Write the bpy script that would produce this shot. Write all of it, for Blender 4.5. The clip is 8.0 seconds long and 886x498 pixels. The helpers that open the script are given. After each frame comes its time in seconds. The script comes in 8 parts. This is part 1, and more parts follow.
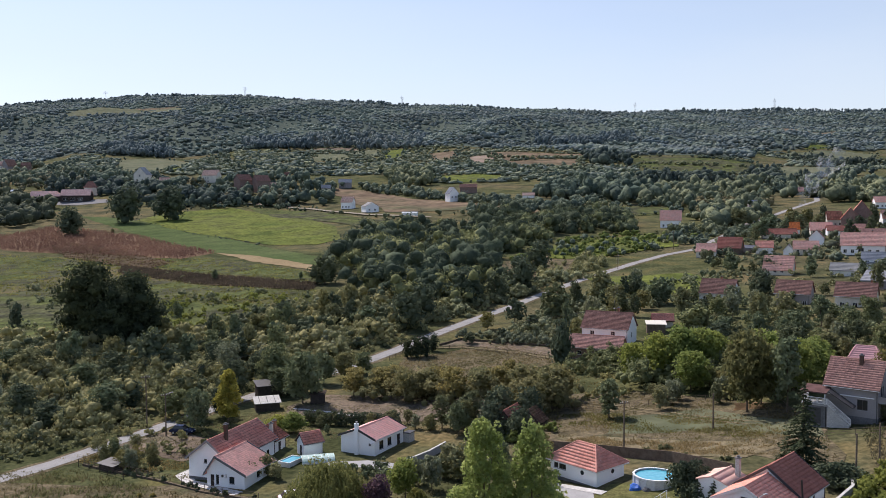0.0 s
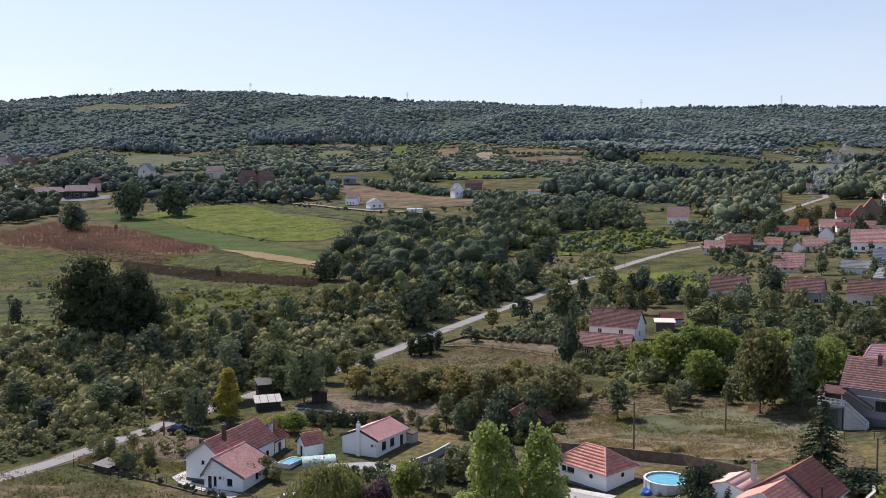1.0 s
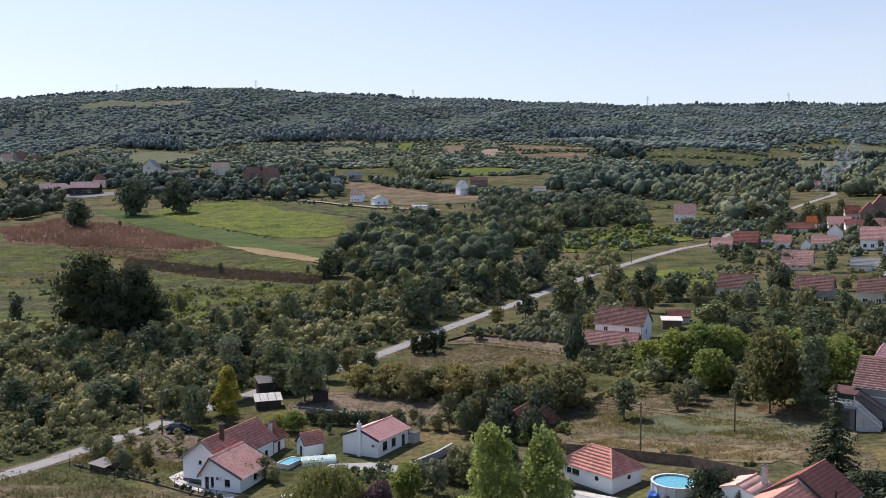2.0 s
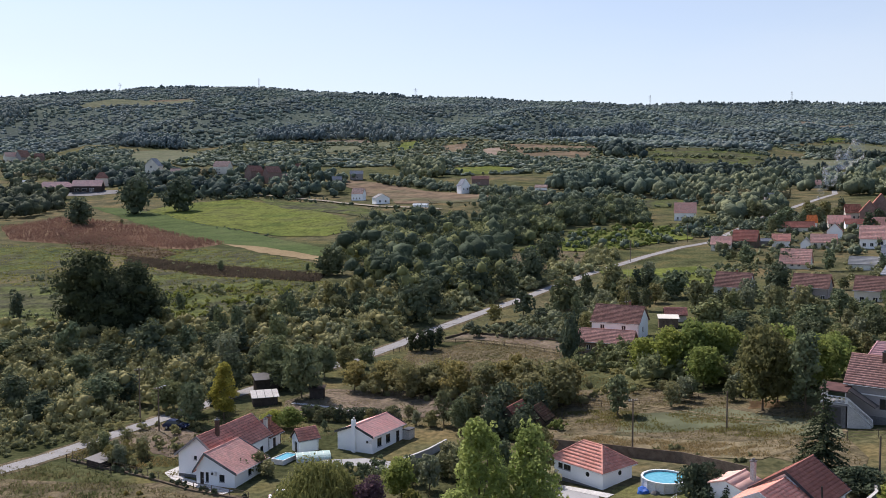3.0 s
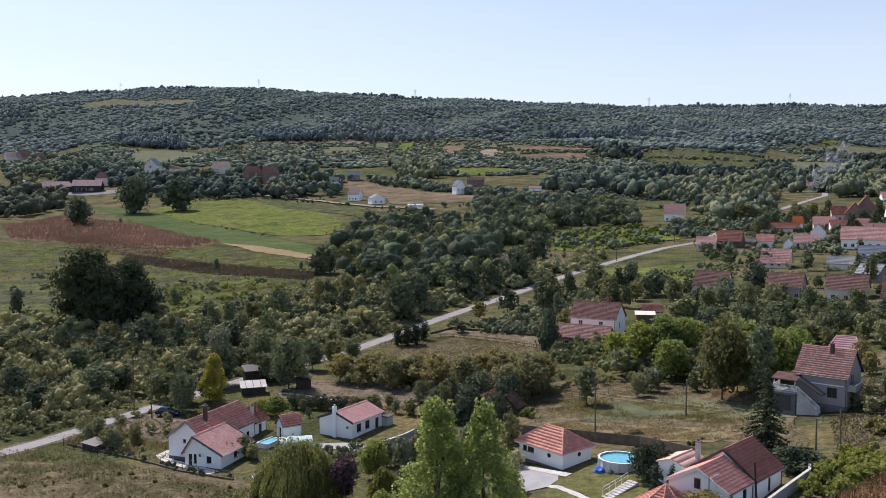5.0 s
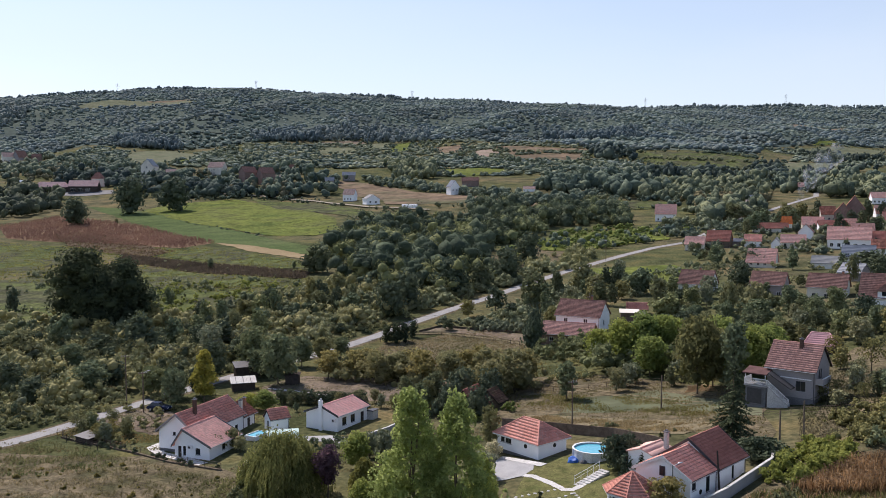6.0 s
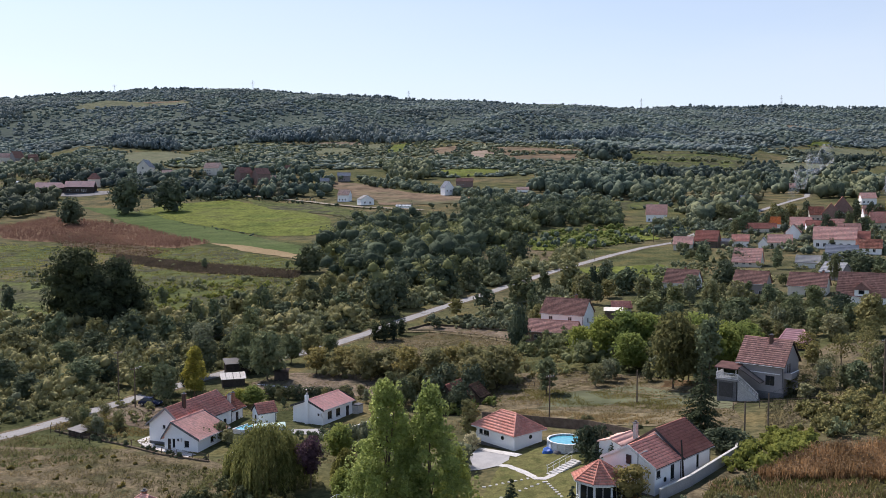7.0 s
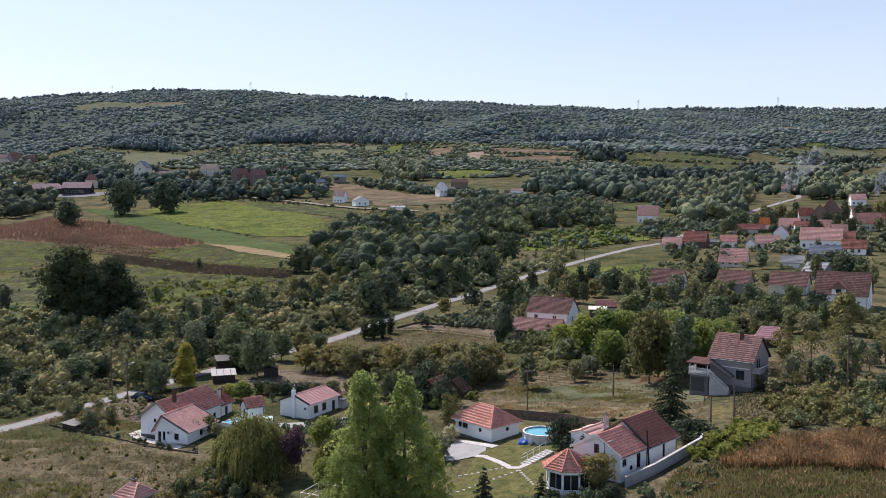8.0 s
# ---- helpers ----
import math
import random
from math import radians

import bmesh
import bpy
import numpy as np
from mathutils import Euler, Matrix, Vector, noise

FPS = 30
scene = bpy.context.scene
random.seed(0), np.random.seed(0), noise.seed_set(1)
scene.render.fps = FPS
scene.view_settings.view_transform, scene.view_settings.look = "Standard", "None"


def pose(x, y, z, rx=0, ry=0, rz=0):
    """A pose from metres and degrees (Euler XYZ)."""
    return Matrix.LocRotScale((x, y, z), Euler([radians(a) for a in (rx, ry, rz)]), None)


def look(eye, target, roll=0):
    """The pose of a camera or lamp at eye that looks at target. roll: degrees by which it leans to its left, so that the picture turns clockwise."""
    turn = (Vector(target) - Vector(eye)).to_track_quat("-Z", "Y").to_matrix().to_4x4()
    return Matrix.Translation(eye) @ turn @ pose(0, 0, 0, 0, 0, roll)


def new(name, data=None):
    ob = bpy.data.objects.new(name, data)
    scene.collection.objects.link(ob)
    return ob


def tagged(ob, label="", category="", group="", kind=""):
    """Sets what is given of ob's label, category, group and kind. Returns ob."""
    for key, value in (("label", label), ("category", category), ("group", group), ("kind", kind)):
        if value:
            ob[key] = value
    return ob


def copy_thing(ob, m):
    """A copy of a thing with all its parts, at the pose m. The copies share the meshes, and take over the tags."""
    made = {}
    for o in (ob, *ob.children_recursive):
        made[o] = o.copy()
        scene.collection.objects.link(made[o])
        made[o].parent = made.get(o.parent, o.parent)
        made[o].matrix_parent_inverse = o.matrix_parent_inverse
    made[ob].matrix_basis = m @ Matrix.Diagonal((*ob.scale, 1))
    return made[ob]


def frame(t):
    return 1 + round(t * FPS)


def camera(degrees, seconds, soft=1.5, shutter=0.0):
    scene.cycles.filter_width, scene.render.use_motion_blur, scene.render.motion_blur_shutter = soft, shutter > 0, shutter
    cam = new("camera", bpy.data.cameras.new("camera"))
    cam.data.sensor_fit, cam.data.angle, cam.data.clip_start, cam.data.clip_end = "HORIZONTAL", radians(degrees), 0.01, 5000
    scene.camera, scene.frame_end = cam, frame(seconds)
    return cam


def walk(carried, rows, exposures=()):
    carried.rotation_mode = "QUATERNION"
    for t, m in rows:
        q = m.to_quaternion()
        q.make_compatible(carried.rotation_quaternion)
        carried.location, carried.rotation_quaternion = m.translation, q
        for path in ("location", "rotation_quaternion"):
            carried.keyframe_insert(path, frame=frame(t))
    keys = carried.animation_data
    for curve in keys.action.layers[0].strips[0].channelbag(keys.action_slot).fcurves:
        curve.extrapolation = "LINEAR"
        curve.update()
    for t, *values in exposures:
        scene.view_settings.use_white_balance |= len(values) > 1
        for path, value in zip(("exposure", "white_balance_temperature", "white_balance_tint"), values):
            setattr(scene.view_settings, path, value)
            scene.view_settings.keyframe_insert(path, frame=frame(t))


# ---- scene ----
cam = camera(54.44, 8.0, soft=0.8)
walk(cam, [
    (0, pose(-10.485, 8.197, 35.737, 86.833, 0.411, -0.586)),
    (0.5, pose(-10.428, 10.064, 35.575, 86.735, 0.381, -0.414)),
    (1, pose(-10.362, 11.946, 35.38, 86.62, 0.329, -0.237)),
    (1.5, pose(-10.252, 13.559, 35.221, 86.522, 0.281, -0.06)),
    (2, pose(-9.906, 14.677, 35.064, 86.44, 0.265, 0.145)),
    (2.5, pose(-9.329, 14.864, 34.957, 86.392, 0.249, 0.291)),
    (3, pose(-8.603, 13.862, 34.88, 86.376, 0.207, 0.343)),
    (3.5, pose(-7.788, 12.003, 34.814, 86.4, 0.146, 0.399)),
    (4, pose(-6.871, 10.082, 34.771, 86.405, 0.091, 0.396)),
    (4.5, pose(-5.851, 8.183, 34.74, 86.421, 0.058, 0.399)),
    (5, pose(-4.799, 6.226, 34.692, 86.434, 0.032, 0.369)),
    (5.5, pose(-3.617, 4.219, 34.663, 86.444, 0.031, 0.299)),
    (6, pose(-2.375, 2.111, 34.624, 86.468, 0.028, 0.214)),
    (6.5, pose(-1.182, 0.086, 34.583, 86.493, 0.027, 0.134)),
    (7, pose(0.158, -2.179, 34.602, 86.507, 0.027, 0.048)),
    (7.5, pose(1.415, -4.464, 34.576, 86.55, 0.029, -0.006)),
    (8, pose(2.858, -6.854, 34.572, 86.58, 0.005, -0.063)),
], exposures=[(0, 0.29, 6500, 18), (8, 0.36, 6500, 18)])

# ---- world, sun ----
SUN_AZ, SUN_EL = math.atan2(-0.62, 0.78), radians(51)
world = bpy.data.worlds.new("sky")
scene.world = world
world.use_nodes = True
wn = world.node_tree.nodes
sky = wn.new("ShaderNodeTexSky")
sky.sky_type = "NISHITA"
sky.sun_disc = False
sky.sun_elevation, sky.sun_rotation = SUN_EL, SUN_AZ
sky.air_density, sky.dust_density, sky.ozone_density = 0.95, 0.7, 1.0
wn["Background"].inputs[1].default_value = 0.12
# thin high cloud: a pale veil, thicker towards the horizon, with faint wisps
wl = world.node_tree.links
wc, wx = wn.new("ShaderNodeTexCoord"), wn.new("ShaderNodeSeparateXYZ")
wl.new(wc.outputs["Generated"], wx.inputs[0])
wr = wn.new("ShaderNodeMapRange")
wr.inputs["From Min"].default_value, wr.inputs["From Max"].default_value = 0.0, 0.42
wr.inputs["To Min"].default_value, wr.inputs["To Max"].default_value = 0.76, 0.02
wl.new(wx.outputs["Z"], wr.inputs["Value"])
wm = wn.new("ShaderNodeMapping")
wm.inputs["Scale"].default_value = (2.2, 2.2, 9.0)
wl.new(wc.outputs["Generated"], wm.inputs["Vector"])
wz = wn.new("ShaderNodeTexNoise")
wz.inputs["Scale"].default_value, wz.inputs["Detail"].default_value = 1.6, 6
wl.new(wm.outputs[0], wz.inputs["Vector"])
ww = wn.new("ShaderNodeMapRange")
for k, val in (("From Min", 0.35), ("From Max", 0.75), ("To Min", 0.85), ("To Max", 1.2)):
    ww.inputs[k].default_value = val
wl.new(wz.outputs[0], ww.inputs["Value"])
wp = wn.new("ShaderNodeMath")
wp.operation = "MULTIPLY"
wl.new(wr.outputs[0], wp.inputs[0])
wl.new(ww.outputs[0], wp.inputs[1])
wv = wn.new("ShaderNodeMix")
wv.data_type = "RGBA"
wl.new(wp.outputs[0], wv.inputs[0])
wl.new(sky.outputs[0], wv.inputs[6])
wv.inputs[7].default_value = (5.0, 5.8, 6.4, 1)
wl.new(wv.outputs[2], wn["Background"].inputs[0])
sun = new("sun", bpy.data.lights.new("sun", "SUN"))
sun.data.energy, sun.data.angle, sun.data.color = 4.2, radians(0.53), (1.0, 0.94, 0.86)
sun.matrix_world = look((0, 0, 300), (0.62 * 100, -0.78 * 100, 300 - 100 * math.tan(SUN_EL)))

# ---- materials ----


def material(name, rough=0.85, metal=0.0):
    m = bpy.data.materials.new(name)
    m.use_nodes = True
    b = m.node_tree.nodes["Principled BSDF"]
    b.inputs["Roughness"].default_value, b.inputs["Metallic"].default_value = rough, metal
    b.inputs["Specular IOR Level"].default_value = 0.4 if rough < 0.65 else 0.02
    return m, m.node_tree.nodes, m.node_tree.links, b


def noise_node(nodes, links, scale, detail=4, coord="Object"):
    t = nodes.new("ShaderNodeTexCoord")
    n = nodes.new("ShaderNodeTexNoise")
    n.inputs["Scale"].default_value, n.inputs["Detail"].default_value = scale, detail
    links.new(t.outputs[coord], n.inputs["Vector"])
    return n


def ramp(nodes, links, src, stops):
    r = nodes.new("ShaderNodeValToRGB")
    e = r.color_ramp.elements
    while len(e) < len(stops):
        e.new(0.5)
    for el, (p, c) in zip(e, stops):
        el.position, el.color = p, (*c, 1)
    links.new(src, r.inputs[0])
    return r


def mix(nodes, links, fac, a, b, blend="MIX"):
    m = nodes.new("ShaderNodeMix")
    m.data_type, m.blend_type = "RGBA", blend
    for i, v in ((0, fac), (6, a), (7, b)):
        if isinstance(v, bpy.types.NodeSocket):
            links.new(v, m.inputs[i])
        else:
            m.inputs[i].default_value = v if i == 0 else (*v, 1)
    return m.outputs[2]


def bump(nodes, links, b, src, strength, dist):
    n = nodes.new("ShaderNodeBump")
    n.inputs["Strength"].default_value, n.inputs["Distance"].default_value = strength, dist
    links.new(src, n.inputs["Height"])
    links.new(n.outputs[0], b.inputs["Normal"])


def mat_mottled(name, colours, scale, fine, rough=0.9, relief=0.02, metal=0.0, island=0.0, grain=0.25, middle=0.0):
    """A surface in two to four tones at a large scale, with fine grain and relief."""
    m, n, l, b = material(name, rough, metal)
    big = noise_node(n, l, scale, 5)
    r = ramp(n, l, big.outputs[0], [(0.3 + 0.4 * i / max(1, len(colours) - 1), c) for i, c in enumerate(colours)])
    small = noise_node(n, l, fine, 3)
    g = ramp(n, l, small.outputs[0], [(0.3, (1 - grain,) * 3), (0.7, (1 + grain * 0.7,) * 3)])
    c = mix(n, l, 1.0, r.outputs[0], g.outputs[0], "MULTIPLY")
    if middle:
        mid = noise_node(n, l, math.sqrt(scale * fine), 4)
        h = ramp(n, l, mid.outputs[0], [(0.34, (1 - middle,) * 3), (0.5, (1, 1, 1)), (0.66, (1 + middle * 0.8, 1 + middle * 0.7, 1 + middle * 0.6))])
        c = mix(n, l, 1.0, c, h.outputs[0], "MULTIPLY")
    if island:
        geo = n.new("ShaderNodeNewGeometry")
        v = ramp(n, l, geo.outputs["Random Per Island"], [(0, (1 - island,) * 3), (1, (1 + island, 1 + island * 0.8, 1 + island * 0.7))])
        c = mix(n, l, 1.0, c, v.outputs[0], "MULTIPLY")
    l.new(c, b.inputs["Base Color"])
    if relief:
        bump(n, l, b, small.outputs[0], 0.6, relief)
    return m


def mat_leaf(name, dark, light, patch=0.12, glow=0.45, vary=1.0, edge=0.18, leafy=1.6):
    """Foliage: tone by plant, by clump and by leaf; light passes through the leaves."""
    m, n, l, b = material(name, 0.7)
    ob = n.new("ShaderNodeObjectInfo")
    geo = n.new("ShaderNodeNewGeometry")
    clump = noise_node(n, l, patch, 3)
    a = ramp(n, l, clump.outputs[0], [(0.5 - edge, dark), (0.5 + edge, light)])
    v = ramp(n, l, geo.outputs["Random Per Island"], [(0, (1 - 0.22 * vary,) * 3), (0.8, (1 + 0.12 * vary, 1 + 0.1 * vary, 1 + 0.02 * vary)), (1, (1 + 0.22 * vary, 1 + 0.18 * vary, 1 + 0.06 * vary))])
    c = mix(n, l, 1.0, a.outputs[0], v.outputs[0], "MULTIPLY")
    o = ramp(n, l, ob.outputs["Random"], [(0, (0.8, 0.85, 0.9)), (0.5, (1, 1, 1)), (1, (1.25, 1.12, 0.9))])
    c = mix(n, l, 1.0, c, o.outputs[0], "MULTIPLY")
    l.new(c, b.inputs["Base Color"])
    t = n.new("ShaderNodeBsdfTranslucent")
    l.new(c, t.inputs["Color"])
    if leafy:
        tuft = noise_node(n, l, leafy, 3)
        bump(n, l, b, tuft.outputs[0], 0.9, 0.7 / leafy)
    s = n.new("ShaderNodeMixShader")
    s.inputs[0].default_value = glow
    l.new(b.outputs[0], s.inputs[1])
    l.new(t.outputs[0], s.inputs[2])
    l.new(s.outputs[0], n["Material Output"].inputs["Surface"])
    return m


def mat_ground():
    """Meadow land: greens and dry straw in broad patches, tussocks and soil showing through."""
    m, n, l, b = material("meadow", 0.95)
    a = noise_node(n, l, 0.011, 6)
    r1 = ramp(n, l, a.outputs[0], [(0.3, (0.066, 0.076, 0.038)), (0.45, (0.092, 0.096, 0.050)), (0.58, (0.120, 0.107, 0.068)), (0.72, (0.070, 0.078, 0.041))])
    c2 = noise_node(n, l, 0.09, 5)
    r2 = ramp(n, l, c2.outputs[0], [(0.36, (0.55, 0.6, 0.55)), (0.5, (0.95, 0.98, 0.95)), (0.68, (1.45, 1.25, 1.1))])
    c3 = noise_node(n, l, 1.1, 4)
    r3 = ramp(n, l, c3.outputs[0], [(0.3, (0.55, 0.6, 0.55)), (0.7, (1.3, 1.25, 1.15))])
    c = mix(n, l, 1.0, r1.outputs[0], r2.outputs[0], "MULTIPLY")
    c = mix(n, l, 1.0, c, r3.outputs[0], "MULTIPLY")
    l.new(c, b.inputs["Base Color"])
    bump(n, l, b, c3.outputs[0], 1.0, 0.35)
    return m


def mat_glass():
    m, n, l, b = material("window_glass", 0.05)
    b.inputs["Base Color"].default_value = (0.02, 0.025, 0.03, 1)
    b.inputs["Specular IOR Level"].default_value = 0.6
    return m


def mat_water():
    m, n, l, b = material("pool_water", 0.04)
    w = noise_node(n, l, 2.5, 3)
    r = ramp(n, l, w.outputs[0], [(0.3, (0.075, 0.33, 0.43)), (0.7, (0.115, 0.42, 0.51))])
    l.new(r.outputs[0], b.inputs["Base Color"])
    b.inputs["Specular IOR Level"].default_value = 0.5
    bump(n, l, b, w.outputs[0], 0.15, 0.02)
    return m


M_GROUND = mat_ground()
M_DRY = mat_mottled("dry_grass", [(0.066, 0.066, 0.034), (0.112, 0.096, 0.058), (0.150, 0.124, 0.080), (0.074, 0.074, 0.040)], 0.14, 2.2, relief=0.3, grain=0.42, middle=0.35)
M_PALEGRASS = mat_mottled("pale_dry_grass", [(0.150, 0.124, 0.076), (0.205, 0.172, 0.108), (0.125, 0.116, 0.064)], 0.2, 2.5, relief=0.25, grain=0.35)
M_LAWN = mat_mottled("lawn", [(0.080, 0.092, 0.034), (0.128, 0.124, 0.052), (0.098, 0.110, 0.040)], 0.3, 5, relief=0.03, grain=0.35, middle=0.25)
M_GREEN = mat_mottled("mown_field", [(0.058, 0.086, 0.030), (0.074, 0.102, 0.038), (0.104, 0.116, 0.054)], 0.018, 0.8, relief=0.05, middle=0.18)
M_BRIGHT = mat_mottled("hay_meadow", [(0.068, 0.096, 0.026), (0.120, 0.142, 0.035), (0.092, 0.104, 0.040)], 0.035, 0.6, relief=0.15, grain=0.4, middle=0.28)
M_ROUGH = mat_mottled("rough_meadow", [(0.044, 0.060, 0.028), (0.090, 0.108, 0.038), (0.064, 0.066, 0.042), (0.098, 0.108, 0.048)], 0.05, 0.9, relief=0.2, grain=0.45, middle=0.4)
M_PASTURE = mat_mottled("pasture", [(0.088, 0.104, 0.066), (0.128, 0.134, 0.084), (0.104, 0.118, 0.070), (0.158, 0.148, 0.104)], 0.02, 0.25, relief=0.1, middle=0.2)
M_SOIL = mat_mottled("ploughed_soil", [(0.140, 0.092, 0.060), (0.200, 0.135, 0.088)], 0.12, 1.6, relief=0.15, middle=0.2)
M_DIG = mat_mottled("dug_garden_soil", [(0.115, 0.092, 0.070), (0.180, 0.145, 0.110), (0.105, 0.100, 0.060)], 0.14, 1.6, relief=0.15, grain=0.35, middle=0.3)
M_STRAW = mat_mottled("stubble", [(0.225, 0.173, 0.098), (0.277, 0.217, 0.128)], 0.06, 1.4, relief=0.08)
M_RUST = mat_mottled("rusty_fallow", [(0.110, 0.096, 0.062), (0.170, 0.126, 0.088), (0.098, 0.100, 0.058)], 0.02, 0.2, relief=0.1, grain=0.3, middle=0.3)
M_PINKSOIL = mat_mottled("pale_pink_soil", [(0.215, 0.165, 0.135), (0.275, 0.215, 0.175), (0.190, 0.165, 0.115)], 0.03, 0.25, relief=0.1, grain=0.25)
M_CORN = mat_leaf("ripe_maize", (0.158, 0.096, 0.078), (0.245, 0.150, 0.114), 0.05, 0.4, 0.6)
M_CORN_NEAR = mat_leaf("dry_maize", (0.165, 0.115, 0.072), (0.400, 0.275, 0.170), 0.25, 0.6, 1.2, 0.14)
M_WEED = mat_leaf("dry_weeds", (0.095, 0.075, 0.055), (0.155, 0.120, 0.085), 0.1, 0.4, 0.6)
M_GRASS = mat_leaf("grass_tufts", (0.120, 0.120, 0.060), (0.220, 0.186, 0.112), 0.07, 0.6, 0.4, 0.12)
M_ROAD = mat_mottled("pale_worn_asphalt", [(0.24, 0.236, 0.232), (0.30, 0.295, 0.288), (0.265, 0.262, 0.256)], 0.25, 6, relief=0.01)
M_GRAVEL = mat_mottled("gravel_verge", [(0.22, 0.19, 0.14), (0.32, 0.29, 0.24)], 0.5, 5, relief=0.05)
M_CONC = mat_mottled("concrete", [(0.300, 0.300, 0.300), (0.370, 0.370, 0.365)], 0.6, 7, relief=0.003, grain=0.1)
M_DRIVE = mat_mottled("grey_drive", [(0.17, 0.17, 0.172), (0.24, 0.238, 0.236)], 0.5, 6, relief=0.004, grain=0.12)
M_PAVE = mat_mottled("pale_paving", [(0.460, 0.450, 0.430), (0.560, 0.550, 0.530)], 0.8, 6, relief=0.01)
M_WHITE = mat_mottled("white_render", [(0.85, 0.86, 0.87), (0.91, 0.92, 0.92)], 0.35, 9, relief=0.001, grain=0.04)
M_CREAM = mat_mottled("cream_render", [(0.60, 0.57, 0.50), (0.70, 0.67, 0.60)], 0.35, 9, relief=0.002, grain=0.08)
M_GREY = mat_mottled("grey_render", [(0.275, 0.255, 0.256), (0.330, 0.308, 0.308)], 0.35, 8, relief=0.002, grain=0.08)
M_BRICK = mat_mottled("raw_brick_wall", [(0.32, 0.15, 0.10), (0.42, 0.21, 0.14)], 0.8, 7, relief=0.012)
M_DULLBRICK = mat_mottled("dull_brick_wall", [(0.200, 0.140, 0.122), (0.275, 0.195, 0.172)], 0.8, 7, relief=0.012)
M_HALLROOF = mat_mottled("pale_red_hall_roof", [(0.800, 0.500, 0.445), (0.880, 0.590, 0.530)], 0.3, 4, 0.85, 0.01, island=0.1, grain=0.12)
M_TILE_DULL = mat_mottled("dull_brown_tiles", [(0.225, 0.128, 0.108), (0.300, 0.176, 0.150), (0.185, 0.112, 0.095)], 0.6, 5, 0.85, 0.01, island=0.2, grain=0.2)
# Chimney brick with its shadow side put into the dark base colour.
M_SHADEBRICK = mat_mottled("shade_dark_brick", [(0.095, 0.062, 0.050), (0.150, 0.095, 0.076)], 0.8, 7, relief=0.012)
# Tiles of the distant farms, greyed in the base colour for haze.
M_TILE_HAZED = mat_mottled("hazed_pink_brown_tiles", [(0.520, 0.350, 0.300), (0.660, 0.460, 0.395), (0.450, 0.300, 0.255)], 0.6, 5, 0.85, 0.01, island=0.2, grain=0.2)
M_TILE_MOSS = mat_mottled("overgrown_old_tiles", [(0.130, 0.085, 0.062), (0.230, 0.135, 0.100), (0.150, 0.130, 0.075)], 0.7, 5, 0.88, 0.01, island=0.35)
M_PLINTH = mat_mottled("grey_plinth", [(0.132, 0.132, 0.138), (0.180, 0.180, 0.186)], 0.8, 8, relief=0.01)
M_TILE = mat_mottled("red_clay_tiles", [(0.570, 0.250, 0.200), (0.710, 0.360, 0.295)], 0.5, 6, 0.75, 0.01, island=0.16, grain=0.12)
M_TILE_RED = mat_mottled("dark_red_tiles", [(0.460, 0.198, 0.156), (0.600, 0.285, 0.228)], 0.5, 6, 0.78, 0.01, island=0.2, grain=0.15)
M_TILE_VIVID = mat_mottled("vivid_red_tiles", [(0.820, 0.345, 0.270), (0.890, 0.430, 0.345)], 0.5, 6, 0.76, 0.008, island=0.14, grain=0.1)
M_TILE_SALMON = mat_mottled("salmon_tiles", [(0.870, 0.440, 0.380), (0.920, 0.530, 0.460)], 0.5, 6, 0.78, 0.006, island=0.1, grain=0.08)
M_TILE_PALE = mat_mottled("faded_clay_tiles", [(0.760, 0.400, 0.335), (0.860, 0.510, 0.430)], 0.5, 6, 0.8, 0.01, island=0.13, grain=0.12)
M_TILE_DARK = mat_mottled("brown_clay_tiles", [(0.350, 0.145, 0.115), (0.460, 0.205, 0.165)], 0.35, 5, 0.8, 0.01, island=0.12, grain=0.15)
M_TILE_BROWN = mat_mottled("pink_brown_tiles", [(0.470, 0.262, 0.222), (0.590, 0.342, 0.292)], 0.35, 5, 0.8, 0.01, island=0.2, grain=0.15)
M_TILE_OLD = mat_mottled("mossy_old_tiles", [(0.270, 0.130, 0.098), (0.446, 0.195, 0.143), (0.378, 0.221, 0.156)], 0.35, 5, 0.85, 0.01, island=0.35)
M_TILE_ORANGE = mat_mottled("new_orange_tiles", [(0.70, 0.20, 0.07), (0.78, 0.26, 0.10)], 0.5, 6, 0.7, 0.01, island=0.2)
M_SHEET = mat_mottled("grey_sheet_roof", [(0.20, 0.22, 0.26), (0.27, 0.29, 0.33)], 0.4, 5, 0.5, 0.005)
M_PINK = mat_mottled("pink_sheet_roof", [(0.66, 0.36, 0.37), (0.74, 0.43, 0.43)], 0.5, 5, 0.7, 0.003, grain=0.1)
M_SALMON = mat_mottled("salmon_sheet_roof", [(0.74, 0.46, 0.39), (0.82, 0.54, 0.46)], 0.5, 5, 0.8, 0.003, grain=0.1)
# Floor colour darkened to carry the shade between the trees.
M_FLOORSHADE = mat_mottled("shade_dark_forest_floor", [(0.058, 0.078, 0.070), (0.074, 0.096, 0.080), (0.090, 0.110, 0.086)], 0.012, 0.15, relief=0.0)
M_GLASS = mat_glass()
M_WATER = mat_water()
M_DARKFRAME = mat_mottled("dark_frame", [(0.04, 0.04, 0.045), (0.06, 0.06, 0.065)], 2, 12, 0.5, 0)
M_WHITEFRAME = mat_mottled("white_frame", [(0.72, 0.72, 0.72), (0.80, 0.80, 0.80)], 2, 12, 0.4, 0)
M_WOOD = mat_mottled("weathered_wood", [(0.12, 0.09, 0.07), (0.20, 0.16, 0.125)], 1.5, 14, relief=0.01)
